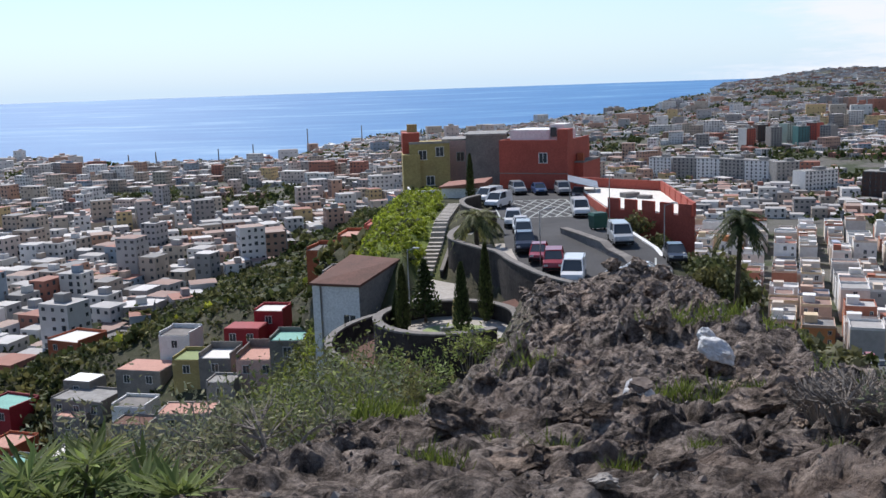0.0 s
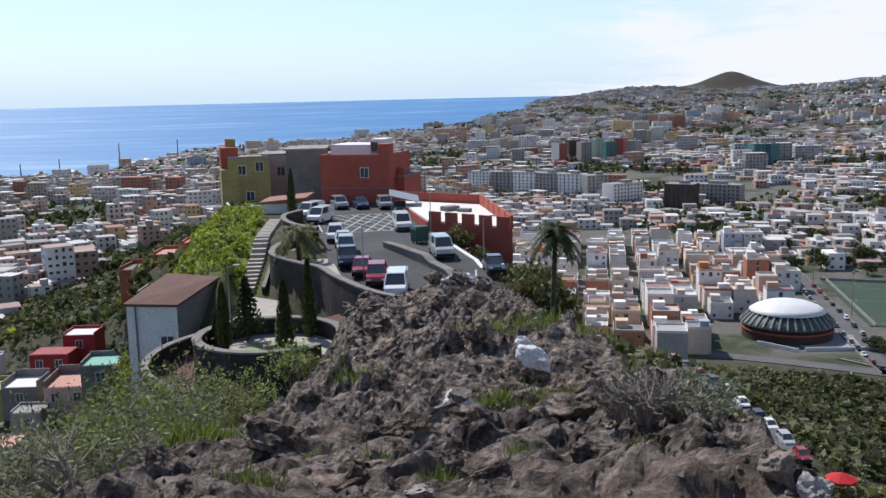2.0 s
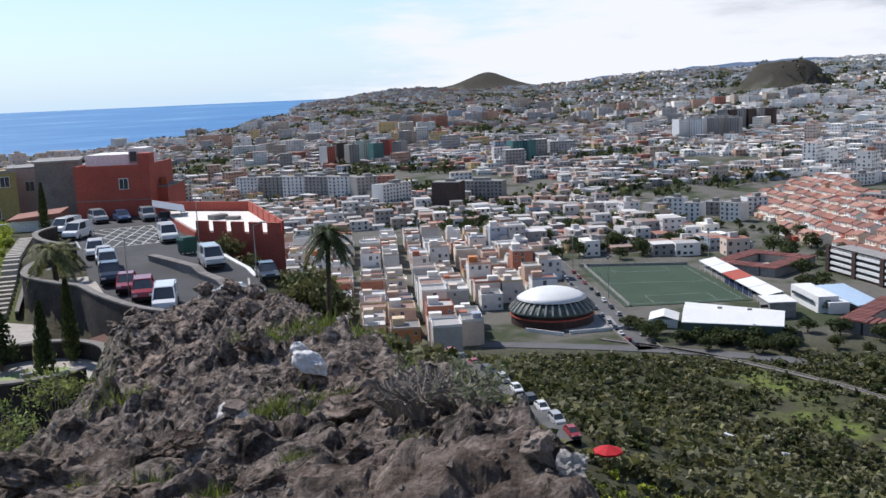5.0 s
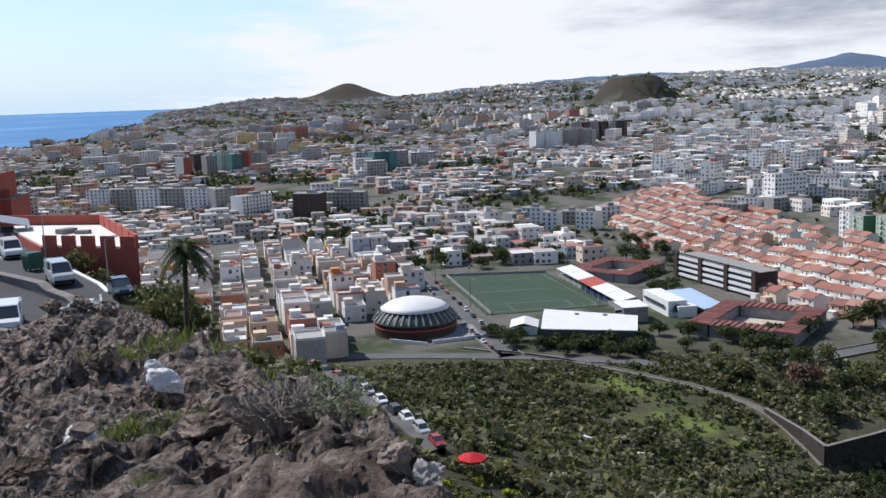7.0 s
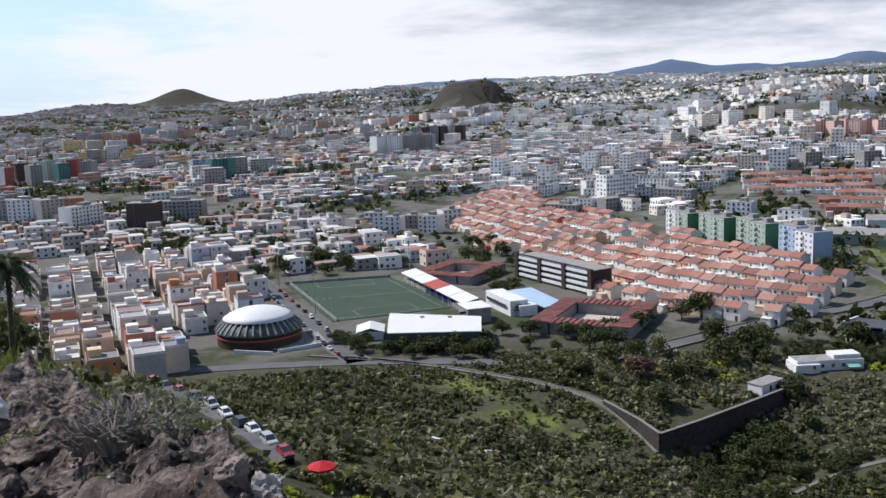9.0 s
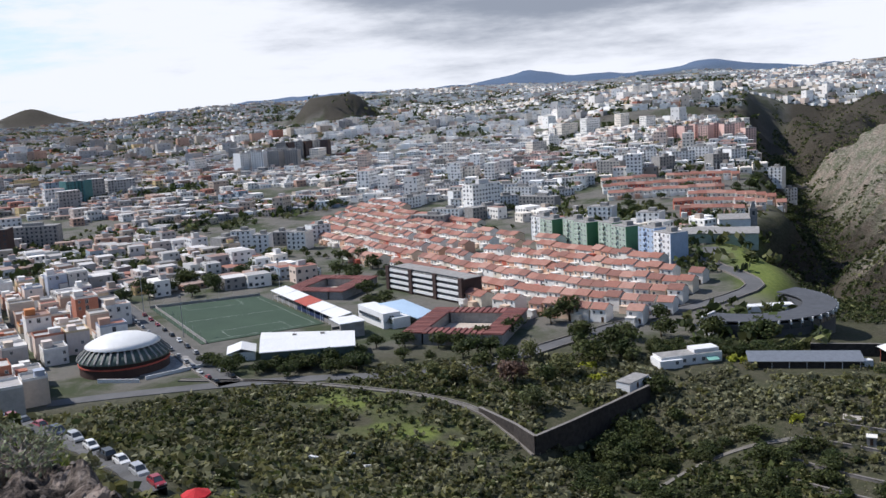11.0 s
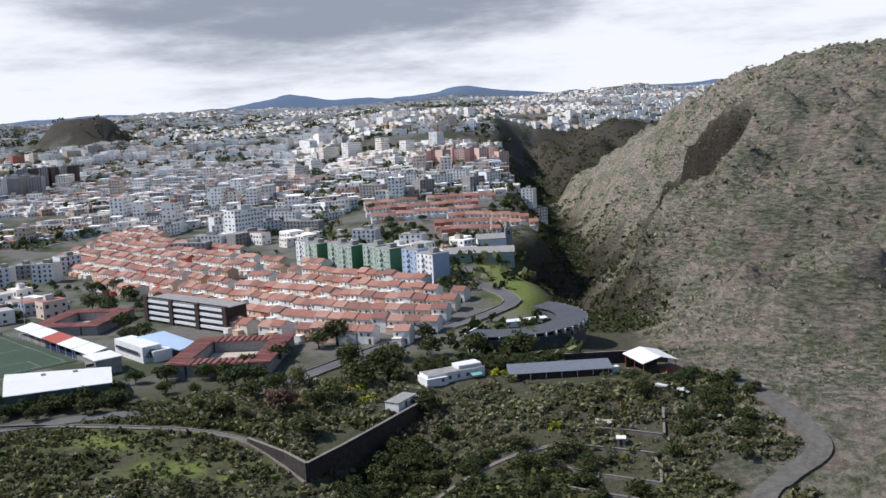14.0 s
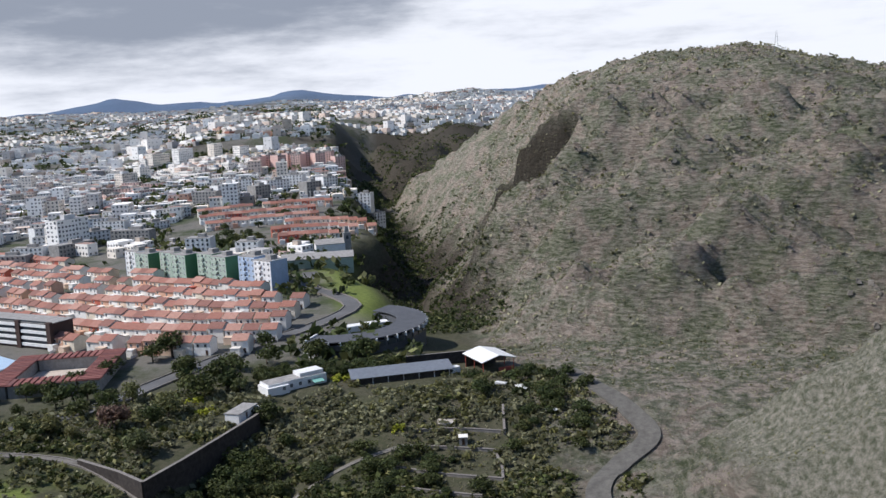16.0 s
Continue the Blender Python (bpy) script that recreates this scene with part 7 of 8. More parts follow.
wall_run([(322, 68), (300, 52), (284, 42)], -14, [-1.0, -4.5, -8.0], 0.4, M_CONC, cap=M_COPING, label="pale garden wall running down the slope")
# garden plots below the barn: low stone walls, a paved corner and a tool hut
def plot_wall(pts, label="low grey stone wall of a garden plot"):
    line = smooth_line(pts, 4)
    wall_run(line, min(ground(x, y) for x, y in line) - 1.5, [ground(x, y) + 0.9 for x, y in line], 0.6, M_GREYWALL, "garden_wall", M_COPING, label, group="garden plot walls")


for pts in ([(243, 87), (241, 71), (240, 55)], [(254, 89), (256, 75), (257, 61)], [(263, 86), (266, 74), (267, 60)], [(257, 61), (248, 57), (240, 55)], [(281.7, 63.5), (273, 61.5), (266, 59.8)], [(231, 84), (229, 70), (228, 58)]):
    plot_wall(pts)
patio = Geo().prism([(-3.5, -2.5), (3.0, -3.0), (3.6, 2.4), (-3.0, 2.8)], -1.2, 0.35)
tagged(part("pavement", patio, M_PALEPAVE), "pale paved corner among the garden plots", "pavement", kind="structure").matrix_world = pose(270.4, 78.9, ground(270.4, 78.9), 0, 0, 20)
tool = thing("hut", "small grey tool hut on a garden plot", "hut", (259.7, 70.9, ground(259.7, 70.9), 0, 0, 15))
part("wall", Geo().box(0, 0, -0.8, 2.6, 2.4, 3.0), M_CONC, tool)
part("roof_deck", Geo().box(0, 0, 2.2, 3.0, 2.8, 0.15), M_WHITEDECK, tool)
part("door", Geo().box(-1.31, 0, 0, 0.06, 0.8, 1.9), M_DOOR, tool)
# ring-shaped market building
M_SLATE = grainy("dark_slate_roofing", (0.10, 0.105, 0.115), (0.07, 0.073, 0.08), 0.4, 5, 0.7, 0.1)
ring = thing("ring_building", "dark curved building with white end wall and parked roof", "building", (363, 149, 1.6))
NR = 22


def arc_pts(r, a0, a1, n):
    return [(r * math.cos(radians(a0 + (a1 - a0) * k / n)), r * math.sin(radians(a0 + (a1 - a0) * k / n))) for k in range(n + 1)]


out_, in_ = arc_pts(35, 178, 345, NR), arc_pts(23, 178, 345, NR)
for k in range(NR):
    q = [out_[k], out_[k + 1], in_[k + 1], in_[k]]
    part("bay_wall", Geo().prism(q, -8, 3.4), M_SLATE if k else M_WHITE, ring)
    q2 = [(x * 1.015, y * 1.015) for x, y in (out_[k], out_[k + 1])] + [in_[k + 1], in_[k]]
    part("roof_bay", Geo().prism(q2, 4.4, 4.8), M_SLATE, ring)
    mo = [((out_[k][j] + out_[k + 1][j]) / 2) for j in (0, 1)]
    part("window", Geo().box(mo[0] * 1.004, mo[1] * 1.004, 1.2, 3.6, 0.5, 1.7, 268 + 167 * (k + 0.5) / NR), M_GLASS, ring)
    part("fin", Geo().box(out_[k][0], out_[k][1], 3.0, 2.2, 0.5, 1.7, 178 + 167 * k / NR), M_WHITE, ring)
part("end_wall", Geo().box((out_[0][0] + in_[0][0]) / 2, (out_[0][1] + in_[0][1]) / 2 + 0.4, -8, 12.4, 0.6, 13.4, 178), M_WHITE, ring)
part("yard", Geo().prism(arc_pts(22.8, 178, 345, NR), -6, 0.2), M_TOWNROAD, ring)
part("yard_hall", Geo().box(4, -9, 0, 20, 5, 3.4, -50), M_WHITE, ring)
tint_cars(6, [(352, 140), (358, 134), (366, 131), (374, 134)], 4.0, 0, "cars in the market yard", 1.9)
# church with a tower, and long green hall behind the flats
church = thing("church", "pale church with square bell tower", "church", (548, 226, ground(548, 226), 0, 0, -60))
part("tower", Geo().box(8, 0, -4, 4.4, 4.4, 17).box(8, 0, 13, 3.0, 3.0, 4, taper=0.6), M_CONC, church)
part("nave", Geo().box(-3, 0, -4, 18, 10, 11), M_WHITE, church)
part("gable", Geo().prism([(-12, -5.3), (6, -5.3), (6, 5.3), (-12, 5.3)], 7, [7.3, 7.3, 9.4, 9.4]), M_CONC, church)
part("bell_opening", Geo().box(8, -2.25, 9, 1.6, 0.2, 2.4), M_GLASS, church)
glong = thing("hall", "long pale green hall with grey roof", "hall", (495, 215, ground(495, 215), 0, 0, -68))
part("wall", Geo().box(0, 0, -4, 40, 14, 9), M_PALEGREEN, glong)
part("roof", Geo().prism([(-20.5, -7.5), (20.5, -7.5), (20.5, 7.5), (-20.5, 7.5)], 5, [5.4, 5.4, 7, 7]), M_CONC, glong)
# small ruin and scrap on the slope
ruin = thing("ruin", "half-ruined pale block hut on the slope", "hut", (137, 212, ground(137, 212) + 1.5, 0, 0, -38))
part("wall", Geo().box(0, 0, -2, 8, 6, 4.2).box(4.6, -2.5, -2, 5, 5, 6.4).box(-5.5, 1, -2, 4, 4, 3.2), M_CONC, ruin)
part("roof_slab", Geo().box(4.6, -2.5, 4.4, 5.4, 5.4, 0.2).box(0, 0, 2.2, 7.6, 5.6, 0.15), M_WHITEDECK, ruin)
for x, y, s in ((156, 180, 1.6), (162, 184, 1.2), (170, 178, 1.3), (148, 165, 1.0), (150, 118, 1.0), (166, 122, 1.3), (166, 168, 0.9), (280, 48, 2.0), (296, 60, 2.4), (300, 68, 2.0)):
    whole("sheet_scrap", Geo().prism([(-s, -0.6 * s), (s, -0.7 * s), (0.8 * s, 0.7 * s), (-0.9 * s, 0.5 * s)], 0.5, [0.6, 0.9, 1.2, 0.8]), M_SHEET, "bent pale sheet of scrap in the bushes", "scrap", (x, y, ground(x, y) + 0.5, 0, 0, random.random() * 180), "scrap sheets")
shack = thing("shed", "low shed with patched pale roof below the ridge", "shed", (70, 197, ground(70, 197) + 1, 0, 0, -28))
part("wall", Geo().box(0, 0, -5, 12, 9, 7.4), M_GREYWALL, shack)
part("roof", Geo().box(-2, 0, 2.4, 9, 10, 0.25).box(4.6, 0.6, 2.4, 4, 8, 0.3), M_PALEPAVE, shack)

# trees of the gardens and the town edge
random.seed(11)
for az, r, s, mat, key, lb in ((59.0, 322, 1.7, M_LEAF, "dark", "broad dark green tree beside the white house"), (60.6, 330, 1.9, M_LEAF, "dark", "broad dark green tree beside the white house"), (57.0, 305, 1.5, M_LEAF_OLIVE, "olive", "olive-green tree in the garden"),
                               (54.0, 300, 1.5, M_LEAF_PINK, "pink", "bare pinkish tree in the garden"), (55.2, 280, 1.3, M_LEAF_OLIVE, "olive", "brownish olive tree on the terrace"), (62.8, 300, 1.3, M_LEAF, "dark", "dark upright tree beside the hut"),
                               (57.6, 385, 1.7, M_LEAF, "dark", "round dark tree at the street"), (66.0, 355, 1.6, M_LEAF, "dark", "dark tree behind the white house"), (68.5, 352, 1.6, M_LEAF, "dark", "dark tree behind the white house")):
    tree(*polar(az, r), s, mat, key, lb, 1.15)
for k in range(70):
    az, r = random.uniform(47, 76), random.uniform(296, 385)
    if abs(az - 66) < 2.6 and r < 335 or az > 70 and r > 330 or (az < 56 and r > 340) or (abs(az-71.5) < 4 and r < 332) or (az > 63.5 and r > 338):
        continue
    m, key = random.choice(((M_LEAF, "dark"), (M_LEAF, "dark"), (M_LEAF_OLIVE, "olive")))
    tree(*polar(az, r), random.uniform(0.7, 1.45), m, key, "dark green tree in the garden" if key == "dark" else "olive-green tree in the garden", random.uniform(0.9, 1.25))
for k in range(26):
    az = random.uniform(35.5, 45.5)
    tree(*polar(az, random.uniform(326, 342) + max(0, (38 - az) * 10)), random.uniform(0.7, 1.15), M_LEAF, "dark", "dark tree in front of the halls", 1.2, "trees along the street")
for k in range(60):
    az, r = random.uniform(30, 48), random.choice((random.uniform(500, 560), random.uniform(425, 470)))
    x, y = polar(az, r)
    if r < 480 and not (43.5 < az < 46.5):
        continue
    tree(x, y, random.uniform(0.8, 1.5), M_LEAF, "dark", "dark tree at the edge of the sports ground", 1.2, "trees round the sports ground")
for k in range(45):
    s_, n_ = random.uniform(-40, 330), random.uniform(0, 130)
    x, y = 322 + 0.948 * n_ + 0.317 * s_, 232 - 0.317 * n_ + 0.948 * s_
    tree(x, y, random.uniform(0.45, 0.8), M_LEAF, "dark", "small green tree between the terraces", 1.1, "trees between the terraces")

for k in range(44):
    tree(*polar(random.uniform(62.2, 71.0), random.uniform(328, 342)), random.uniform(0.6, 0.9), M_LEAF, "dark", "broad dark green tree behind the white house", random.uniform(1.0, 1.3), "trees behind the white house")
for k in range(34):
    tree(*polar(random.uniform(77.6, 82.5), random.uniform(262, 322)), random.uniform(0.45, 0.85), M_LEAF, "dark", "low dark tree on the bank of the dry river bed", random.uniform(1.1, 1.5), "trees on the river bank")
for k in range(70):
    tree(*polar(random.uniform(57, 76), random.uniform(218, 268)), random.uniform(0.35, 0.8), M_LEAF, "dark", "dark round tree among the garden bushes", random.uniform(1.1, 1.5), "trees among the bushes")
for x, y, s in ((18.7, 91.0, 0.5), (20.2, 88.6, 0.6), (21.8, 86.6, 0.72), (23.4, 85.0, 0.95), (25.2, 84.2, 1.15), (25.6, 88.0, 1.25), (26.6, 92.0, 1.25), (22.6, 79.0, 0.85), (21.5, 75.5, 0.6)):
    tree(x, y, s, M_LEAF_OLIVE, "olive", "grey-green tree on the bank below the red terrace", 0.9, "trees below the terrace")
for k in range(26):
    tree(random.uniform(207, 262), random.uniform(124, 136), random.uniform(0.5, 0.95), M_LEAF, "dark", "dark tree at the foot of the garden wall", random.uniform(1.1, 1.5), "trees below the garden wall")
for k in range(30):
    x, y = polar(random.uniform(59, 71), random.choice((625, 665, 703, 742, 784, 828, 872)) + random.uniform(-5, 5))
    tree(x, y, random.uniform(0.8, 1.4), M_LEAF, "dark", "dark green tree between the upper rows", 1.2, "trees between the upper rows")
# single trees between the sports ground and the schools
for x, y, s in ((394.8, 407.9, 1.5), (401, 399, 1.5), (331, 397, 1.0), (335, 460, 1.1), (262, 240.6, 1.2), (267, 228, 1.1), (283, 219, 1.2), (306, 219, 1.0), (318, 210.5, 1.3), (290.5, 432, 1.2), (350, 386, 1.0), (285, 268, 0.9), (386, 375, 1.4), (273, 224, 1.0), (295, 214, 1.2), (256, 250, 1.0)):
    tree(x, y, s, M_LEAF, "dark", "dark green tree beside the school buildings", 1.15, "trees beside the schools")

# bushes on the slopes, joined
bx, by, bg = polar_scatter(31000, 20, 86, 118, 330, 1, 0.85)
keep = (height(bx, by) < 70) & (np.hypot(bx - 190, by - 316) > 40)
roadd = np.min([np.hypot(bx - p[0], by - p[1]) for p in smooth_line(HILLROAD, 6)], axis=0)
trackd = np.min([np.hypot(bx - p[0], by - p[1]) for p in smooth_line([(190, 283), (206, 250), (214, 222), (219, 196), (219, 172), (211, 152), (206, 143)], 8)], axis=0)
gard = np.min([np.hypot(bx - p[0], by - p[1]) for p in smooth_line(GARDENTRACK, 8)], axis=0)
keep &= (np.min([np.hypot(bx - p[0], by - p[1]) for p in smooth_line(RIVER, 8)], axis=0) > 5.5) & ~((bx > 237) & (bx < 263) & (by > 54) & (by < 88) & (bg.random(len(bx)) < 0.6)) & (roadd > 4) & (trackd > 3.5) & (gard > 3) & (np.hypot(bx - 293, by - 139) > 13) & (np.hypot(bx - 307, by - 105) > 15) & (np.hypot(bx - 261, by - 143) > 8) & (np.hypot(bx - 323, by - 77) > 10)
keep &= (bg.random(len(bx)) > 0.75 * np.exp(-((bx - 197 - 0.1 * (by - 180)) / 11) ** 2) * (by < 225) * (by > 140)) & (np.degrees(np.arctan2(bx, by)) + 14 * fbm(bx / 18, by / 18, 3, 47) < 82 + 3 * bg.random(len(bx)))
keep &= (fbm(bx / 16, by / 16, 4, 55) > -0.34) & ~((np.degrees(np.arctan2(bx, by)) < 45) & (np.hypot(bx, by) > 318))
bx, by = bx[keep], by[keep]
lightness = fbm(bx / 30, by / 30, 3, 66)
chance = bg.random(len(bx)) - 0.5 * fbm(bx / 45, by / 45, 3, 58) - 0.35 * (bx > 204) * (bx < 245) * (by < 150) + 0.25 * (bx >= 245)
pick = np.where(lightness > 0.52, 2, np.where(chance < 0.27, 0, np.where(chance < 0.60, 1, 3)))
M_LEAF_GREY = foliage("leaves_grey_green", (0.085, 0.095, 0.06), (0.20, 0.21, 0.14))
scatter_leaves("slope_bushes", np.stack([bx, by, height(bx, by)], 1), 0.5 + 1.8 * bg.random(len(bx)) ** 1.7, 3, [M_LEAF, M_LEAF_OLIVE, M_LEAF_LIGHT, M_LEAF_GREY], pick, "dense dark green bushes and cacti on the slopes", 12, 0.7, 0.42)

# low scrub over the hill across the gorge
M_SCRUB = foliage("dry_scrub", (0.125, 0.135, 0.085), (0.29, 0.29, 0.215))
bx, by, bg = polar_scatter(28000, 70, 103, 215, 900, 2, 1.3)
u_, d_ = hill_coords(bx, by)
keep = ((d_ > 4) | (np.hypot(bx, by) < 300)) & (height(bx, by) > -12) & (np.min([np.hypot(bx - p[0], by - p[1]) for p in smooth_line(RIVER, 8)], axis=0) > 5)
bx, by = bx[keep], by[keep]
scatter_leaves("hill_scrub", np.stack([bx, by, height(bx, by)], 1), (0.35 + 1.0 * bg.random(len(bx)) ** 2.2) * (1 + np.hypot(bx, by) / 1100) * np.clip((np.hypot(bx, by) - 190) / 260, 0.3, 1.0), 4, [M_SCRUB, M_LEAF_OLIVE], (bg.random(len(bx)) < 0.12).astype(int), "dry low scrub on the bare hill", 5, 0.45, 0.55)
# boulders on the bare hill, joined
bx, by, bg = polar_scatter(2600, 76, 103, 300, 860, 16, 1.2)
u_, d_ = hill_coords(bx, by)
keep = (d_ > 20) & (fbm(bx / 60, by / 60, 3, 31) > 0.0)
bx, by = bx[keep], by[keep]
n_ = len(bx)
cube = np.array([(-1, -1, -1), (1, -1, -1), (1, 1, -1), (-1, 1, -1), (-0.6, -0.7, 0.8), (0.7, -0.5, 0.6), (0.5, 0.7, 0.9), (-0.7, 0.5, 0.7)])
pts = cube[None] * bg.uniform(0.5, 1.1, (n_, 8, 1)) * bg.uniform(0.4, 1.3, (n_, 1, 1)) + np.stack([bx, by, height(bx, by) + 0.2], 1)[:, None, :]
faces = np.array([[0, 1, 5, 4], [1, 2, 6, 5], [2, 3, 7, 6], [3, 0, 4, 7], [4, 5, 6, 7]])
qd = (np.arange(n_)[:, None, None] * 8 + faces).reshape(-1, 4)
tagged(part("hill_boulders", quad_mesh("hill_boulders", pts.reshape(-1, 3), qd, np.zeros(len(qd)), [grainy("hill_rock", (0.22, 0.20, 0.17), (0.12, 0.11, 0.095), 0.4, 3, 0.95, 0.5, 0.1)]), None), "grey boulders strewn over the bare hill", "boulders", kind="stuff")
# gorge thickets
bx, by, bg = polar_scatter(26000, 62, 80, 380, 1500, 6, 1.0)
u_, d_ = hill_coords(bx, by)
keep = (d_ > rim(u_) - 4) & (d_ - rim(u_) + 50 * fbm(bx / 25, by / 25, 3, 36) + 10 * bg.normal(size=len(bx)) < 52) & (u_ > 70)
bx, by = bx[keep], by[keep]
scatter_leaves("gorge_thicket", np.stack([bx, by, height(bx, by)], 1), bg.uniform(0.9, 2.6, len(bx)) * (0.8 + np.hypot(bx, by) / 1800), 5, [M_LEAF, M_LEAF_OLIVE], (bg.random(len(bx)) < 0.3).astype(int), "dark thicket in the shaded gorge", 11)
bx, by, bg = polar_scatter(5200, 69.5, 79, 1250, 2350, 38, 1.0)
u_, d_ = hill_coords(bx, by)
keep = (d_ > rim(u_) - 4) & (fbm(bx / 60, by / 60, 3, 39) > -0.18)
bx, by = bx[keep], by[keep]
scatter_leaves("canyon_thicket", np.stack([bx, by, height(bx, by)], 1), bg.uniform(2.0, 5.0, len(bx)), 40, [M_LEAF, M_LEAF_OLIVE], (bg.random(len(bx)) < 0.4).astype(int), "dark scrub on the far walls of the gorge", 11)
# trees among the far town
bx, by, bg = polar_scatter(34000, -28, 74, 330, 3800, 8, 1.0)
u_, d_ = hill_coords(bx, by)
rr_, aa_ = np.hypot(bx, by), np.degrees(np.arctan2(bx, by))
keep = (height(bx, by) > sea_level(rr_) + 2) & (d_ < rim(u_)) & ~((aa_ > 6) & (aa_ < 64) & (rr_ < 600)) & ~((aa_ <= 8) & (height(bx, by) > 5)) & (fbm(bx / 110, by / 110, 3, 44) + 0.06 * bg.normal(size=len(bx)) > 0.0)
bx, by = bx[keep], by[keep]
scatter_leaves("town_trees", np.stack([bx, by, height(bx, by) + 1], 1), bg.uniform(2.4, 5.6, len(bx)) * (1 + np.hypot(bx, by) / 3000), 7, [M_LEAF, M_LEAF_OLIVE], (bg.random(len(bx)) < 0.3).astype(int), "dark trees between the houses of the town", 11, 0.8, 0.45)
# left slope under the hilltop houses
bx, by, bg = polar_scatter(9000, -27, 2, 60, 330, 9, 0.8)
ax_, _, _, w_ = spur_axis(by)
keep = ((bx < ax_ - w_ - 0.5) | ((by > 84) & (by < 125) & (bx < -2.2))) & (height(bx, by) > 6) & ~((by > 130) & (by < 175) & (bx < -22) & (bx > -62) & (bg.random(len(bx)) < 0.75)) & ~((np.hypot(bx, by - 62.5) < 9)) & ~((np.abs(bx + 7) < 5) & (np.abs(by - 78) < 6)) & ~((bx > -3.5) & (by > 68) & (by < 106))
bx, by = bx[keep], by[keep]
bright = (bx > -12) & (by > 82) & (by < 126)
pick = np.where(bright & (bg.random(len(bx)) < 0.8), 2, np.where(bg.random(len(bx)) < 0.3, 0, 1))
scatter_leaves("left_slope_bushes", np.stack([bx, by, height(bx, by)], 1), np.where(bright, 0.7, 1.0) * bg.uniform(0.6, 1.3, len(bx)), 12, [M_LEAF, M_LEAF_OLIVE, M_LEAF_LIGHT], pick, "bushes on the steep slope, yellow-green near the top", 16, 0.7, 0.34)
bx, by, bg = polar_scatter(4200, -27, -1, 118, 300, 31, 0.8)
keep = (height(bx, by) > 8) & ~((by > 125) & (by < 175) & (bx < -18) & (bx > -66)) & (bx < -6)
bx, by = bx[keep], by[keep]
scatter_leaves("lower_slope_bushes", np.stack([bx, by, height(bx, by)], 1), bg.uniform(0.9, 2.2, len(bx)), 32, [M_LEAF, M_LEAF_OLIVE, M_LEAF_LIGHT], np.where(bg.random(len(bx)) < 0.5, 0, np.where(bg.random(len(bx)) < 0.9, 1, 2)), "dark bushes on the slope above the town", 11, 0.7, 0.42)
bx, by, bg = polar_scatter(7000, -24, 6, 240, 640, 35, 0.9)
keep = (height(bx, by) > 2) & (bx < 25) & (fbm(bx / 25, by / 25, 3, 37) > -0.3)
bx, by = bx[keep], by[keep]
scatter_leaves("far_slope_bushes", np.stack([bx, by, height(bx, by)], 1), bg.uniform(1.2, 3.2, len(bx)), 36, [M_LEAF, M_LEAF_OLIVE], (bg.random(len(bx)) < 0.45).astype(int), "dark bushes on the long slope down to the town", 11, 0.7, 0.42)
# yellow-green spurge on the knoll beside the steps
g_ = np.random.default_rng(14)
by = g_.uniform(80, 126, 1500)
bx = g_.uniform(-17, 0, 1500) + (-2.8 + 3.0 * (by - 81) / 28).clip(-2.8, 0.0)
scatter_leaves("knoll_spurge", np.stack([bx, by, height(bx, by)], 1), g_.uniform(0.35, 0.85, 1500), 15, [M_LEAF_LIGHT, M_LEAF_OLIVE], (g_.random(1500) < 0.16).astype(int), "bright yellow-green spurge on the knoll", 26, 0.8, 0.26)
# right flank of the ridge
bx, by, bg = polar_scatter(4200, 8, 75, 14, 160, 10, 0.9)
ax_, _, w_, _ = spur_axis(by)
keep = (bx > ax_ + w_ + 3) & (np.min([np.hypot(bx - p[0], by - p[1]) for p in smooth_line(HILLROAD, 6)], axis=0) > 5) & (fbm(bx / 12, by / 12, 3, 56) > -0.15) & ~((bx > 14) & (bx < 30) & (by > 84) & (by < 130))
bx, by = bx[keep], by[keep]
pick = np.where(bg.random(len(bx)) < 0.15, 2, np.where(bg.random(len(bx)) < 0.4, 0, 1))
scatter_leaves("right_slope_bushes", np.stack([bx, by, height(bx, by)], 1), np.clip(np.hypot(bx, by) / 70, 0.25, 1.0) * bg.uniform(0.6, 1.4, len(bx)), 13, [M_LEAF, M_LEAF_OLIVE, M_LEAF_LIGHT], pick, "low bushes on the flank of the ridge", 26, 0.7, 0.28)
# pylon on the hill
px, py = polar(93.6, 690)
pyl = thing("pylon", "slim lattice pylon on the hilltop", "pylon", (px, py, ground(px, py)))
for sx in (-1, 1):
    for sy in (-1, 1):
        part("leg", Geo().tube((sx * 1.6, sy * 1.6, -1), (sx * 0.3, sy * 0.3, 17), 0.12, 0.08, 4), M_STEEL, pyl)
for k in range(6):
    h_, w0, w1 = k * 2.8, 1.6 - k * 0.21, 1.6 - (k + 1) * 0.21
    part("brace", Geo().tube((-w0, -w0, h_), (w1, -w1, h_ + 2.8), 0.06, sides=4).tube((w0, -w0, h_), (-w1, -w1, h_ + 2.8), 0.06, sides=4), M_STEEL, pyl)
for z in (13.5, 15.5):
    part("cross_arm", Geo().tube((-3, 0, z), (3, 0, z), 0.1, sides=4), M_STEEL, pyl)
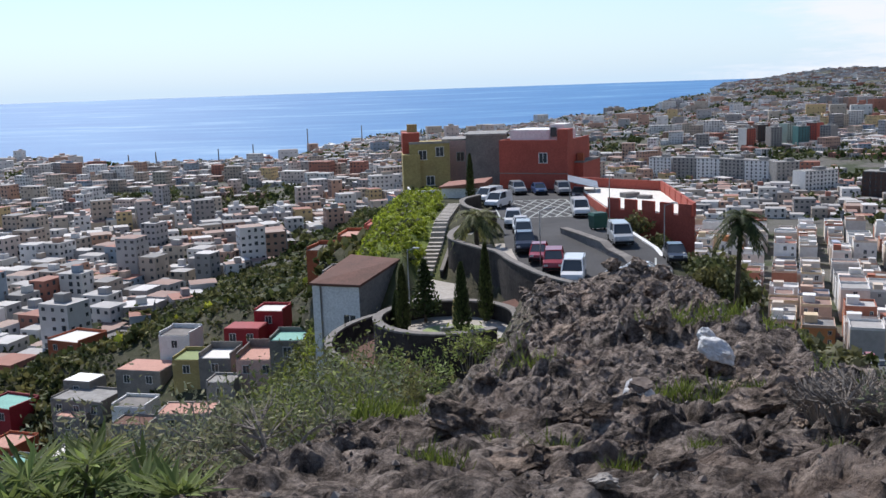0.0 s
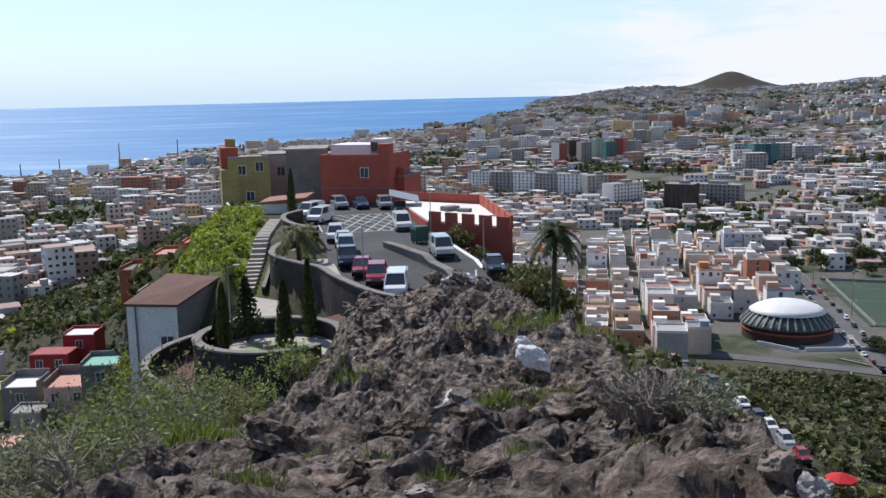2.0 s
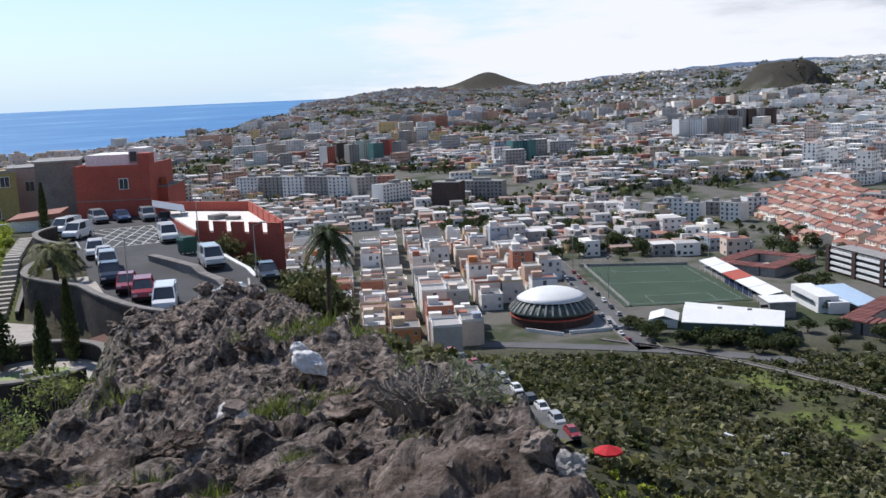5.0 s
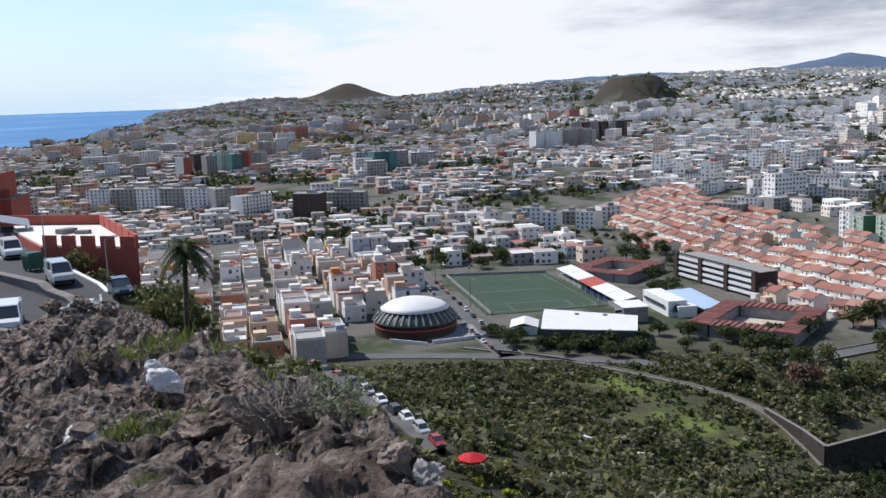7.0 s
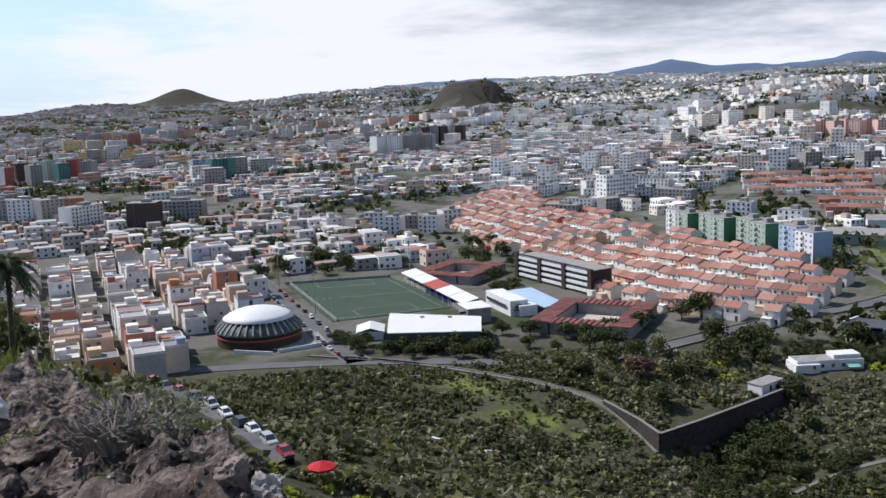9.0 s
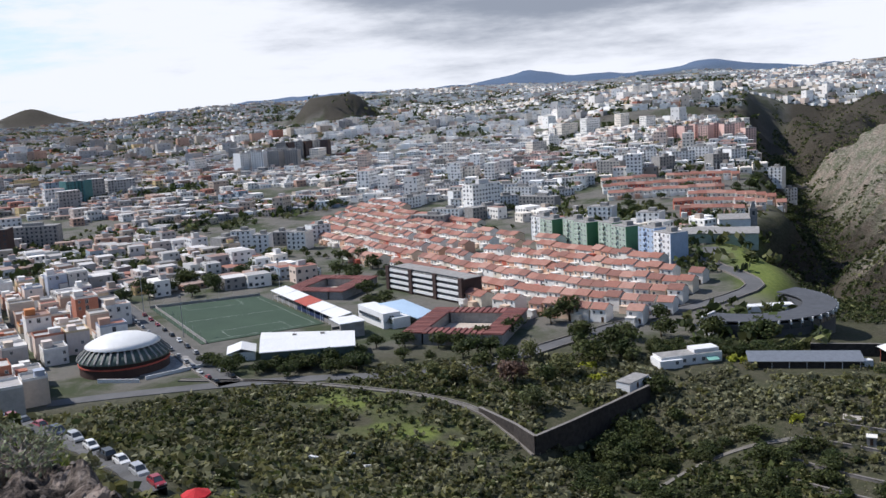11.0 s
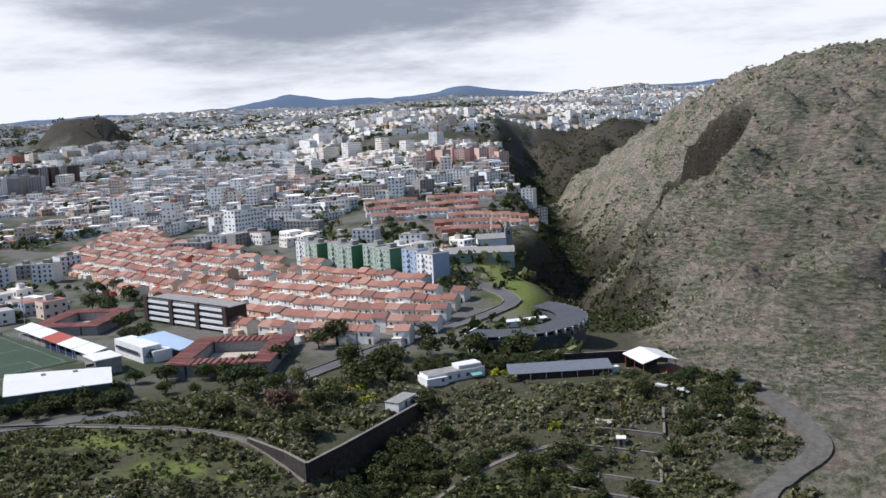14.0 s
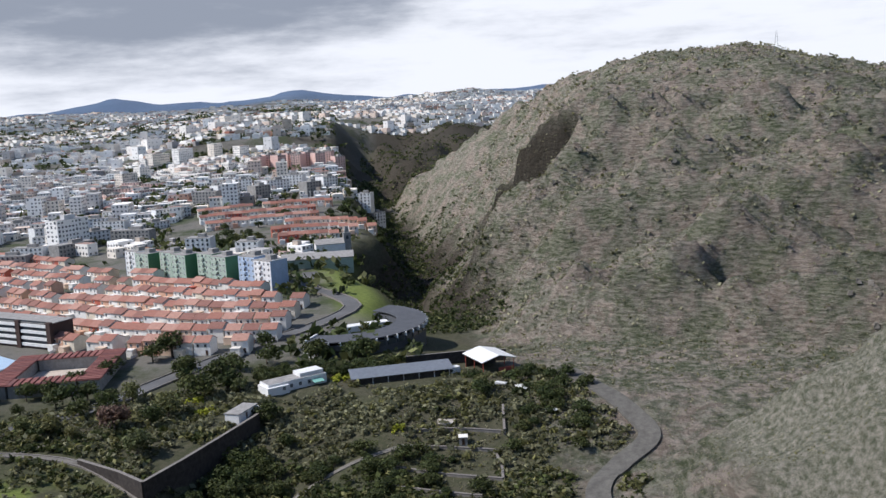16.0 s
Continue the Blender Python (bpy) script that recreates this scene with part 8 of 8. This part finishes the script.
# refinery by the coast
for az, r, d in ((-7.4, 1800, 26), (-8.8, 1780, 22), (-10.4, 1740, 22), (-12.0, 1700, 20), (-6.4, 1830, 18)):
    x, y = polar(az, r)
    whole("storage_tank", Geo().tube((0, 0, -4), (0, 0, 10), d / 2, sides=24).tube((0, 0, 10), (0, 0, 12.5), d / 2, 1.0, 24), M_SHEET, "white round storage tank by the coast", "tank", (x, y, ground(x, y)), "storage tanks")
for az, r, h in ((-7.8, 1850, 44), (-4.6, 1900, 36), (-13.0, 1720, 26), (-16.5, 1650, 24), (-18.0, 1640, 20), (-11.0, 1760, 30)):
    x, y = polar(az, r)
    whole("refinery_chimney", Geo().tube((0, 0, -4), (0, 0, h), 1.5, 0.9, 10).tube((0, 0, h), (0, 0, h + 1), 1.2, sides=10), M_CONC, "thin grey refinery chimney by the coast", "chimney", (x, y, ground(x, y)), "refinery chimneys")
# ---------------------------------------------------------------- the lava crest in the foreground
M_LAVA, _t, _b = nodes_of("lava_rock", 0.95, 0.0, 0.15)
_c = ramp_node(_t, ((0.38, (0.022, 0.018, 0.015)), (0.48, (0.15, 0.12, 0.098)), (0.61, (0.42, 0.345, 0.29))), noise_node(_t, 4.0, 10, 0.76))
_c = mix_node(_t, _c, ramp_node(_t, ((0.0, (0.7, 0.7, 0.72)), (0.6, (1.0, 0.95, 0.9)), (1.0, (1.35, 1.25, 1.15))), _t.nodes.new("ShaderNodeObjectInfo").outputs["Random"]), 0.8, "MULTIPLY")
link(_t, _c, _b.inputs["Base Color"])
bump_node(_t, _b, noise_node(_t, 10.0, 8, 0.74), 1.0, 0.09)
M_BOULDER = grainy("grey_brown_boulder", (0.25, 0.20, 0.165), (0.14, 0.11, 0.095), 3.0, 14, 0.95, 0.6, 0.03, stain=(0.36, 0.33, 0.30))
M_PALEROCK = grainy("pale_lichen_rock", (0.40, 0.37, 0.34), (0.22, 0.20, 0.18), 5.0, 18, 0.95, 0.6, 0.02)
M_SACK = grainy("dirty_white_plastic", (0.68, 0.67, 0.66), (0.50, 0.49, 0.48), 3, 14, 0.45, 0.3)


def rock_mesh(seed, name="rock", detail=2, squash=0.7, sharp=0.8):
    """An angular boulder: a cut-up ball with planes sliced off and a rough skin."""
    bm = bmesh.new()
    bmesh.ops.create_icosphere(bm, subdivisions=detail, radius=1.0)
    g = random.Random(seed)
    planes = [(Vector((g.gauss(0, 1), g.gauss(0, 1), g.gauss(0, 1))).normalized(), g.uniform(0.45, 0.8)) for _ in range(8)]
    for v in bm.verts:
        p = v.co.copy()
        for n, d in planes:
            e = p.dot(n) - d
            if e > 0:
                p -= n * e * 0.92
        p *= 1 + sharp * 0.35 * noise.noise(p * 2.3 + Vector((seed, 0, 0))) + 0.24 * noise.noise(p * 5 + Vector((0, seed, 0))) - 0.26 * abs(noise.noise(p * 8 + Vector((seed, seed, 0))))
        v.co = Vector((p.x, p.y, p.z * squash))
    me = bpy.data.meshes.new(name)
    bm.to_mesh(me)
    bm.free()
    return me


def rock(me, x, y, size, label, mat=None, name="rock", sink=0.25, group="", turn=None, cat="rock"):
    if mat:
        me.materials.clear()
        me.materials.append(mat)
    ob = new(name, me)
    ob.matrix_world = Matrix.LocRotScale((x, y, on_ground(x, y) + size * (0.55 - sink)), Euler((random.uniform(-0.3, 0.3), random.uniform(-0.3, 0.3), random.random() * 6.28 if turn is None else turn)), (size, size, size))
    return tagged(ob, label, cat, group)


random.seed(21)
ROCKS = [rock_mesh(k + 1, detail=4 if k < 6 else 3) for k in range(14)]
for me in ROCKS:
    me.materials.append(M_LAVA)
made = 0
SACKS = (polar(15.9, 18.2), polar(11.5, 10.5))
while made < 170:
    y = 3.2 + 46 * random.random() ** 1.15
    ax_, _, w_, wl_ = (float(v) for v in spur_axis(y))
    x = random.uniform(ax_ - wl_ - 1.0, ax_ + w_ + 3.0)
    s = random.choice((0.05, 0.06, 0.08, 0.13)) * (0.7 + y / 16)
    if math.hypot(x - SACKS[0][0], y - SACKS[0][1]) < 1.0 or math.hypot(x - SACKS[1][0], y - SACKS[1][1]) < 0.6:
        continue
    rock(random.choice(ROCKS[:6] if y < 13 else ROCKS[6:]), x, y, s, "rough dark lava rock on the crest", group="lava rocks")
    made += 1
# rubble too small to count
g_ = np.random.default_rng(33)
n_ = 3500
yy = 2.6 + 48 * g_.random(n_) ** 1.5
ax_, _, w_, wl_ = spur_axis(yy)
xx = ax_ - wl_ - 0.8 + g_.random(n_) * (wl_ + w_ + 4.0)
ss = g_.uniform(0.007, 0.022, n_) * (0.8 + yy / 8)
oct_ = np.array([(1, 0, 0), (0, 1, 0), (-1, 0, 0), (0, -1, 0), (0.2, 0.1, 0.9), (0, 0, -0.8)])
tri = np.array([(0, 1, 4), (1, 2, 4), (2, 3, 4), (3, 0, 4), (1, 0, 5), (2, 1, 5), (3, 2, 5), (0, 3, 5)])
vv = oct_[None] * g_.uniform(0.6, 1.3, (n_, 6, 1)) * ss[:, None, None]
an = g_.uniform(0, 6.28, n_)
c_, s_ = np.cos(an)[:, None], np.sin(an)[:, None]
vv = np.stack([vv[:, :, 0] * c_ - vv[:, :, 1] * s_, vv[:, :, 0] * s_ + vv[:, :, 1] * c_, vv[:, :, 2]], 2)
vv += np.stack([xx, yy, surface(xx, yy) + ss * 0.35], 1)[:, None, :]
me = bpy.data.meshes.new("rubble")
me.from_pydata(vv.reshape(-1, 3).tolist(), [], (tri[None] + (np.arange(n_) * 6)[:, None, None]).reshape(-1, 3).tolist())
me.materials.append(varied("lava_rubble", ((0, (0.17, 0.14, 0.12)), (0.4, (0.10, 0.083, 0.072)), (0.7, (0.25, 0.21, 0.18)), (0.95, (0.36, 0.33, 0.29))), 0.95, 0.6, 3.0))
tagged(part("rubble", me, None), "loose dark lava rubble and chips", "rubble", kind="stuff")


def at_polar(az, r):
    return polar(az, r)


for az, r, s, mat, lb, sq in ((29.7, 5.0, 0.125, M_BOULDER, "rounded grey-brown boulder at the edge", 0.8), (31.4, 4.85, 0.12, M_PALEROCK, "pale lichen-covered boulder at the edge", 0.8), (33.8, 4.35, 0.15, M_BOULDER, "orange-brown slab of rock", 0.4),
                              (8.9, 4.75, 0.10, M_PALEROCK, "small whitish stone among lava", 0.5), (18.6, 11.6, 0.46, M_LAVA, "large dark angular lava block", 0.8), (20.0, 12.0, 0.42, M_LAVA, "dark lava block with pale face", 0.8),
                              (15.0, 11.2, 0.30, M_PALEROCK, "flat pale slab of rock", 0.35), (17.6, 16.5, 0.32, M_LAVA, "dark rounded lava block", 0.8), (11.8, 9.5, 0.28, M_LAVA, "dark lava block", 0.7), (10.2, 50, 0.6, M_LAVA, "jagged lava outcrop before the parking place", 0.9), (11.6, 50, 0.6, M_LAVA, "jagged lava outcrop before the parking place", 0.9), (13.0, 49, 0.6, M_LAVA, "jagged lava outcrop before the parking place", 0.9), (8.5, 44, 0.6, M_LAVA, "jagged lava outcrop before the parking place", 0.9),
                              (10.6, 42, 0.6, M_LAVA, "jagged lava outcrop before the parking place", 0.9), (12.6, 43, 0.6, M_LAVA, "jagged lava outcrop before the parking place", 0.9), (6.6, 46, 0.8, M_LAVA, "jagged lava outcrop before the parking place", 0.9), (14.6, 38, 0.8, M_LAVA, "jagged lava outcrop on the crest", 0.9),
                              (9.0, 30, 0.6, M_LAVA, "jagged lava outcrop on the crest", 0.9), (6.5, 34, 0.65, M_LAVA, "jagged lava outcrop on the crest", 0.9), (12.0, 27, 0.6, M_LAVA, "jagged lava outcrop on the crest", 0.9), (7.0, 24, 0.5, M_LAVA, "jagged lava outcrop on the crest", 0.9), (13.0, 22, 0.45, M_LAVA, "jagged lava outcrop on the crest", 0.9),
                              (0.5, 8.0, 0.35, M_LAVA, "worn lava block in front", 0.5), (4.5, 6.6, 0.30, M_LAVA, "worn lava block in front", 0.5), (12.5, 6.0, 0.22, M_LAVA, "worn lava block in front", 0.5), (20, 6.6, 0.22, M_LAVA, "worn lava block in front", 0.6)):
    x, y = at_polar(az, r)
    rock(rock_mesh(int(az * 10 + r), squash=sq, detail=4 if s < 0.5 else 3), x, y, s, lb if len(lb.split()) > 3 else lb + " among rubble", mat, "boulder", 0.2, cat="boulder")


# crumpled white sacks
def sack(x, y, sx, sy, sz, turn, label, seed, low):
    bm = bmesh.new()
    bmesh.ops.create_icosphere(bm, subdivisions=4, radius=1.0)
    for v in bm.verts:
        p = v.co
        k = 1 + 0.28 * noise.noise(p * 1.7 + Vector((seed, 0, 0))) + 0.13 * abs(noise.noise(p * 4.5 + Vector((0, seed, 0)))) + 0.06 * noise.noise(p * 11)
        v.co = Vector((p.x * k * sx, p.y * k * sy, max(-0.5, p.z) * k * sz - 0.35 * p.x * sx))
    me = bpy.data.meshes.new("sack")
    bm.to_mesh(me)
    bm.free()
    me.materials.append(M_SACK)
    ob = new("plastic_sack", me)
    ob.matrix_world = pose(x, y, max(on_ground(x, y) + sz * 0.3, EYE_Z - math.hypot(x, y) * math.tan(radians(low))) + sz * 0.2, 0, 0, turn)
    under = rock(rock_mesh(seed + 70, detail=3, squash=0.6), x + 0.05, y + 0.1, sx * 1.2, "dark lava block under a sack", M_LAVA, "boulder", 0.45, cat="boulder")
    under.location.z = ob.location.z - sz * 0.45 - sx * 0.55
    tagged(ob, label, "sack")


sack(*at_polar(16.0, 18.4), 0.36, 0.24, 0.22, -35, "crumpled dirty white plastic sack on the rocks", 3, 15.7)
sack(*at_polar(15.5, 19.2), 0.17, 0.17, 0.17, 20, "smaller white plastic sack beside the rocks", 8, 14.9)
sx_, sy_ = at_polar(11.5, 10.7)
sack(sx_, sy_, 0.17, 0.15, 0.17, 10, "white sack weighed down by a stone", 5, 18.3)
st = new("stone", rock_mesh(91, "stone", 3, 0.45))
st.data.materials.append(M_BOULDER)
st.matrix_world = Matrix.LocRotScale((sx_ - 0.02, sy_ - 0.08, max(on_ground(sx_, sy_) + 0.08, EYE_Z - 10.7 * math.tan(radians(18.3))) + 0.19), Euler((0.1, -0.15, 0.6)), (0.15, 0.15, 0.16))
tagged(st, "flat grey-brown stone lying on a sack", "stone")


# ---- plants of the foreground
def twiggy(root, h, spread, n, seed, mat, thick=0.012, name="stem"):
    """Forking stems from the base; returns their tips."""
    g = random.Random(seed)
    tips = []
    for k in range(n):
        a, s = g.uniform(0, 6.28), g.uniform(0.2, 1.0)
        st_ = Geo()
        p = Vector((0, 0, -0.1))
        q = Vector((math.cos(a) * spread * s * 0.45, math.sin(a) * spread * s * 0.45, h * g.uniform(0.4, 0.6)))
        st_.tube(p, q, thick * 1.6, thick, 5, caps=False)
        for f in range(4):
            b = a + g.uniform(-0.9, 0.9)
            e = q + Vector((math.cos(b) * spread * 0.45, math.sin(b) * spread * 0.45, h * g.uniform(0.15, 0.5)))
            e *= g.uniform(0.75, 1.05)
            st_.tube(q, e, thick, thick * 0.4, 4, caps=False)
            tips.append((e, (e - q).normalized()))
            for j in range(2):
                c = q.lerp(e, g.uniform(0.4, 0.8))
                d = c + Vector((g.gauss(0, 0.14), g.gauss(0, 0.14), g.uniform(0.02, 0.2))) * h
                st_.tube(c, d, thick * 0.5, thick * 0.2, 3, caps=False)
                tips.append((d, (d - c).normalized()))
        part(name, st_, mat, root)
    return tips


M_TWIG = grainy("grey_dry_twigs", (0.30, 0.26, 0.22), (0.19, 0.165, 0.14), 5, 20, 0.95, 0.2)
M_STEM = grainy("green_brown_stem", (0.12, 0.11, 0.08), (0.08, 0.07, 0.05), 5, 20, 0.9, 0.2)
M_ROSETTE = foliage("succulent_leaves", (0.085, 0.11, 0.035), (0.21, 0.26, 0.085))
M_GREYLEAF = foliage("grey_green_leaves", (0.12, 0.13, 0.08), (0.28, 0.29, 0.19))
M_GRASS = foliage("fresh_grass", (0.07, 0.10, 0.02), (0.17, 0.22, 0.05))


def bush(x, y, h, spread, leaves, leaf, mat, label, seed, stems=7, stem_mat=None, lift=0.0):
    root = thing("bush", label, "bush", (x, y, on_ground(x, y) + lift, 0, 0, seed * 37 % 360), "foreground bushes")
    tips = twiggy(root, h, spread, stems, seed, stem_mat or M_TWIG)
    if leaves:
        leaves = int(leaves * 0.6)
        g = np.random.default_rng(seed)
        k = g.integers(0, len(tips), leaves)
        c = np.array([tuple(t[0]) for t in tips])[k] + g.normal(size=(leaves, 3)) * 0.085 * h
        a = g.normal(size=(leaves, 3))
        a /= np.linalg.norm(a, axis=1)[:, None]
        b = np.cross(a, g.normal(size=(leaves, 3)))
        b /= np.linalg.norm(b, axis=1)[:, None]
        s = leaf * g.uniform(0.6, 1.4, leaves)[:, None]
        part("leaves", leaf_mesh("leaves", np.stack([c - a * s, c + b * s * 0.35, c + a * s, c - b * s * 0.35], 1).reshape(-1, 3), mat), None, root)
    return root


def reach(x, y, el):
    """Height of a plant whose top is seen at that angle below the eye."""
    return max(0.5, EYE_Z - math.hypot(x, y) * math.tan(radians(el)) - on_ground(x, y))


def rosette_bush(x, y, h, spread, n, leaf, label, seed):
    """Succulent shrub: bare forking stems, a rosette of long leaves at every tip."""
    root = thing("succulent_bush", label, "bush", (x, y, on_ground(x, y), 0, 0, seed * 53 % 360), "foreground bushes")
    tips = twiggy(root, h, spread, n, seed, M_STEM, 0.018)
    g = random.Random(seed)
    lv = Geo()
    for e, d in tips[::3]:
        for k in range(22):
            a, up_ = k * 2.4, g.uniform(-0.25, 0.95)
            v = Vector((math.cos(a) * math.cos(up_), math.sin(a) * math.cos(up_), math.sin(up_))) * leaf * g.uniform(0.7, 1.2)
            sd = v.cross(Vector((0, 0, 1))).normalized() * leaf * 0.075
            lv.add([e, e + v * 0.5 + sd, e + v + Vector((0, 0, -0.06 * leaf)), e + v * 0.5 - sd], [(0, 1, 2, 3)])
    part("leaves", lv, M_ROSETTE, root)


for az, r, h, sp, n, lf, seed in ((-23.5, 6.2, 20.0, 0.8, 6, 0.30, 1), (-21.0, 6.6, 20.5, 0.7, 6, 0.30, 2), (-25.5, 7.0, 19.5, 0.8, 6, 0.30, 4), (-20.6, 5.4, 23, 0.6, 5, 0.26, 5)):
    rosette_bush(*at_polar(az, r), reach(*at_polar(az, r), h), sp, n, lf, "succulent shrub with rosettes of long green leaves", seed)
for az, r, h, sp, lv, lf, mat, lb, seed in ((-15.5, 8.6, 17.8, 1.2, 1500, 0.035, M_GREYLEAF, "open grey-green shrub on the slope", 11), (-12.6, 8.4, 18.2, 1.1, 1300, 0.035, M_GREYLEAF, "open grey-green shrub on the slope", 12), (-17.5, 9.8, 17.6, 1.2, 1300, 0.035, M_GREYLEAF, "open grey-green shrub on the slope", 13),
                                            (-10.5, 7.6, 20.0, 0.8, 900, 0.03, M_GREYLEAF, "low grey-green shrub beside the lava", 14), (-8.4, 13.0, 16.8, 1.2, 1700, 0.05, M_ROSETTE, "light green shrub below the crest", 15), (-6.6, 16.0, 16.2, 1.2, 1500, 0.055, M_GREYLEAF, "green shrub below the crest", 16),
                                            (-4.6, 22.0, 17.2, 1.5, 1500, 0.07, M_LEAF_OLIVE, "olive-green shrub below the round wall", 17), (-2.4, 25.0, 16.4, 1.6, 1500, 0.07, M_ROSETTE, "green shrub below the round wall", 18), (-0.8, 28.0, 16.2, 1.6, 1400, 0.08, M_LEAF_OLIVE, "olive-green shrub below the round wall", 19),
                                            (1.3, 30.0, 14.4, 1.0, 700, 0.09, M_ROSETTE, "pale leafless sapling with a light green top", 20), (-6.0, 31.0, 15.6, 1.9, 1500, 0.09, M_LEAF_OLIVE, "olive-green shrub below the round wall", 21), (-11.5, 18.0, 17.8, 1.4, 1500, 0.06, M_LEAF_OLIVE, "olive-green shrub on the slope", 22),
                                            (-14.5, 15.0, 17.6, 1.4, 1500, 0.055, M_GREYLEAF, "grey-green shrub on the slope", 23), (-20.0, 14.0, 18.0, 1.5, 1500, 0.055, M_GREYLEAF, "grey-green shrub on the slope", 24), (-9.0, 26.0, 16.2, 1.8, 1500, 0.08, M_LEAF_OLIVE, "olive-green shrub on the slope", 25), (3.0, 34, 15.0, 1.2, 1000, 0.09, M_LEAF_OLIVE, "olive-green shrub beside the lava", 26)):
    bush(*at_polar(az, r), reach(*at_polar(az, r), h), sp, lv, lf, mat, lb, seed)
for az, r, el, seed in ((-5.9, 37, 15.4, 27), (-7.6, 35, 15.8, 28), (-9.4, 33, 16.2, 29)):
    bush(*at_polar(az, r), reach(*at_polar(az, r), el), 2.2, 2600, 0.10, M_LEAF_OLIVE if seed != 28 else M_ROSETTE, "tall olive-green shrub on the slope below the white building", seed)
for az, r, h, sp, seed in ((21.6, 9.6, 0.5, 0.5, 31), (23.6, 9.2, 0.5, 0.5, 32), (22.6, 8.6, 0.42, 0.45, 33), (25.4, 8.8, 0.4, 0.45, 34)):
    bush(*at_polar(az, r), h, sp, 0, 0, None, "dry leafless grey bush on the lava", seed, 16, M_TWIG)
bush(*at_polar(25.5, 8.6), 0.45, 0.7, 900, 0.03, M_GREYLEAF, "low grey-green shrub under the dry bush", 35)
# grass tufts, joined
tuft = []
g_ = np.random.default_rng(44)
for az, r, n, sp, hh in ((13.2, 12.6, 260, 0.55, 0.22), (14.2, 13.0, 260, 0.5, 0.22), (17.4, 15.6, 240, 0.6, 0.22), (18.2, 16.2, 200, 0.5, 0.22), (6.6, 7.2, 140, 0.22, 0.12), (10.2, 6.0, 90, 0.12, 0.10), (-1.0, 6.4, 160, 0.22, 0.12), (2.0, 8.6, 120, 0.2, 0.10), (-3.0, 12, 260, 0.5, 0.2), (5.0, 18, 240, 0.6, 0.2),
                        (14.0, 30, 320, 1.4, 0.4), (17.0, 34, 400, 1.8, 0.5), (18.2, 28, 320, 1.4, 0.4), (20.5, 24, 260, 1.0, 0.35), (24.5, 18, 260, 0.9, 0.3), (27.5, 12.5, 260, 0.6, 0.3), (28.6, 14.5, 260, 0.8, 0.3), (-7.5, 11.0, 500, 0.6, 0.3), (19.5, 14.5, 160, 0.4, 0.16), (15.0, 7.4, 90, 0.14, 0.1), (22.0, 7.4, 90, 0.14, 0.1)):
    x0, y0 = at_polar(az, r)
    x, y = x0 + g_.normal(size=n) * sp * 0.5, y0 + g_.normal(size=n) * sp * 0.5
    b = np.stack([x, y, surface(x, y) - 0.01], 1)
    lean = g_.normal(size=(n, 3)) * np.array([0.45, 0.45, 0.15]) + np.array([0, 0, 1])
    t = b + lean * (hh * g_.uniform(0.5, 1.3, n))[:, None]
    sd = np.stack([np.cos(an[:n]), np.sin(an[:n]), np.zeros(n)], 1) * hh * 0.05
    tuft.append(np.stack([b - sd, b + sd, (b + t) / 2 + sd * 0.8, t], 1).reshape(-1, 3))
tagged(part("grass", leaf_mesh("grass", np.vstack(tuft), M_GRASS), None), "fresh green grass tufts between the rocks", "grass", kind="stuff")
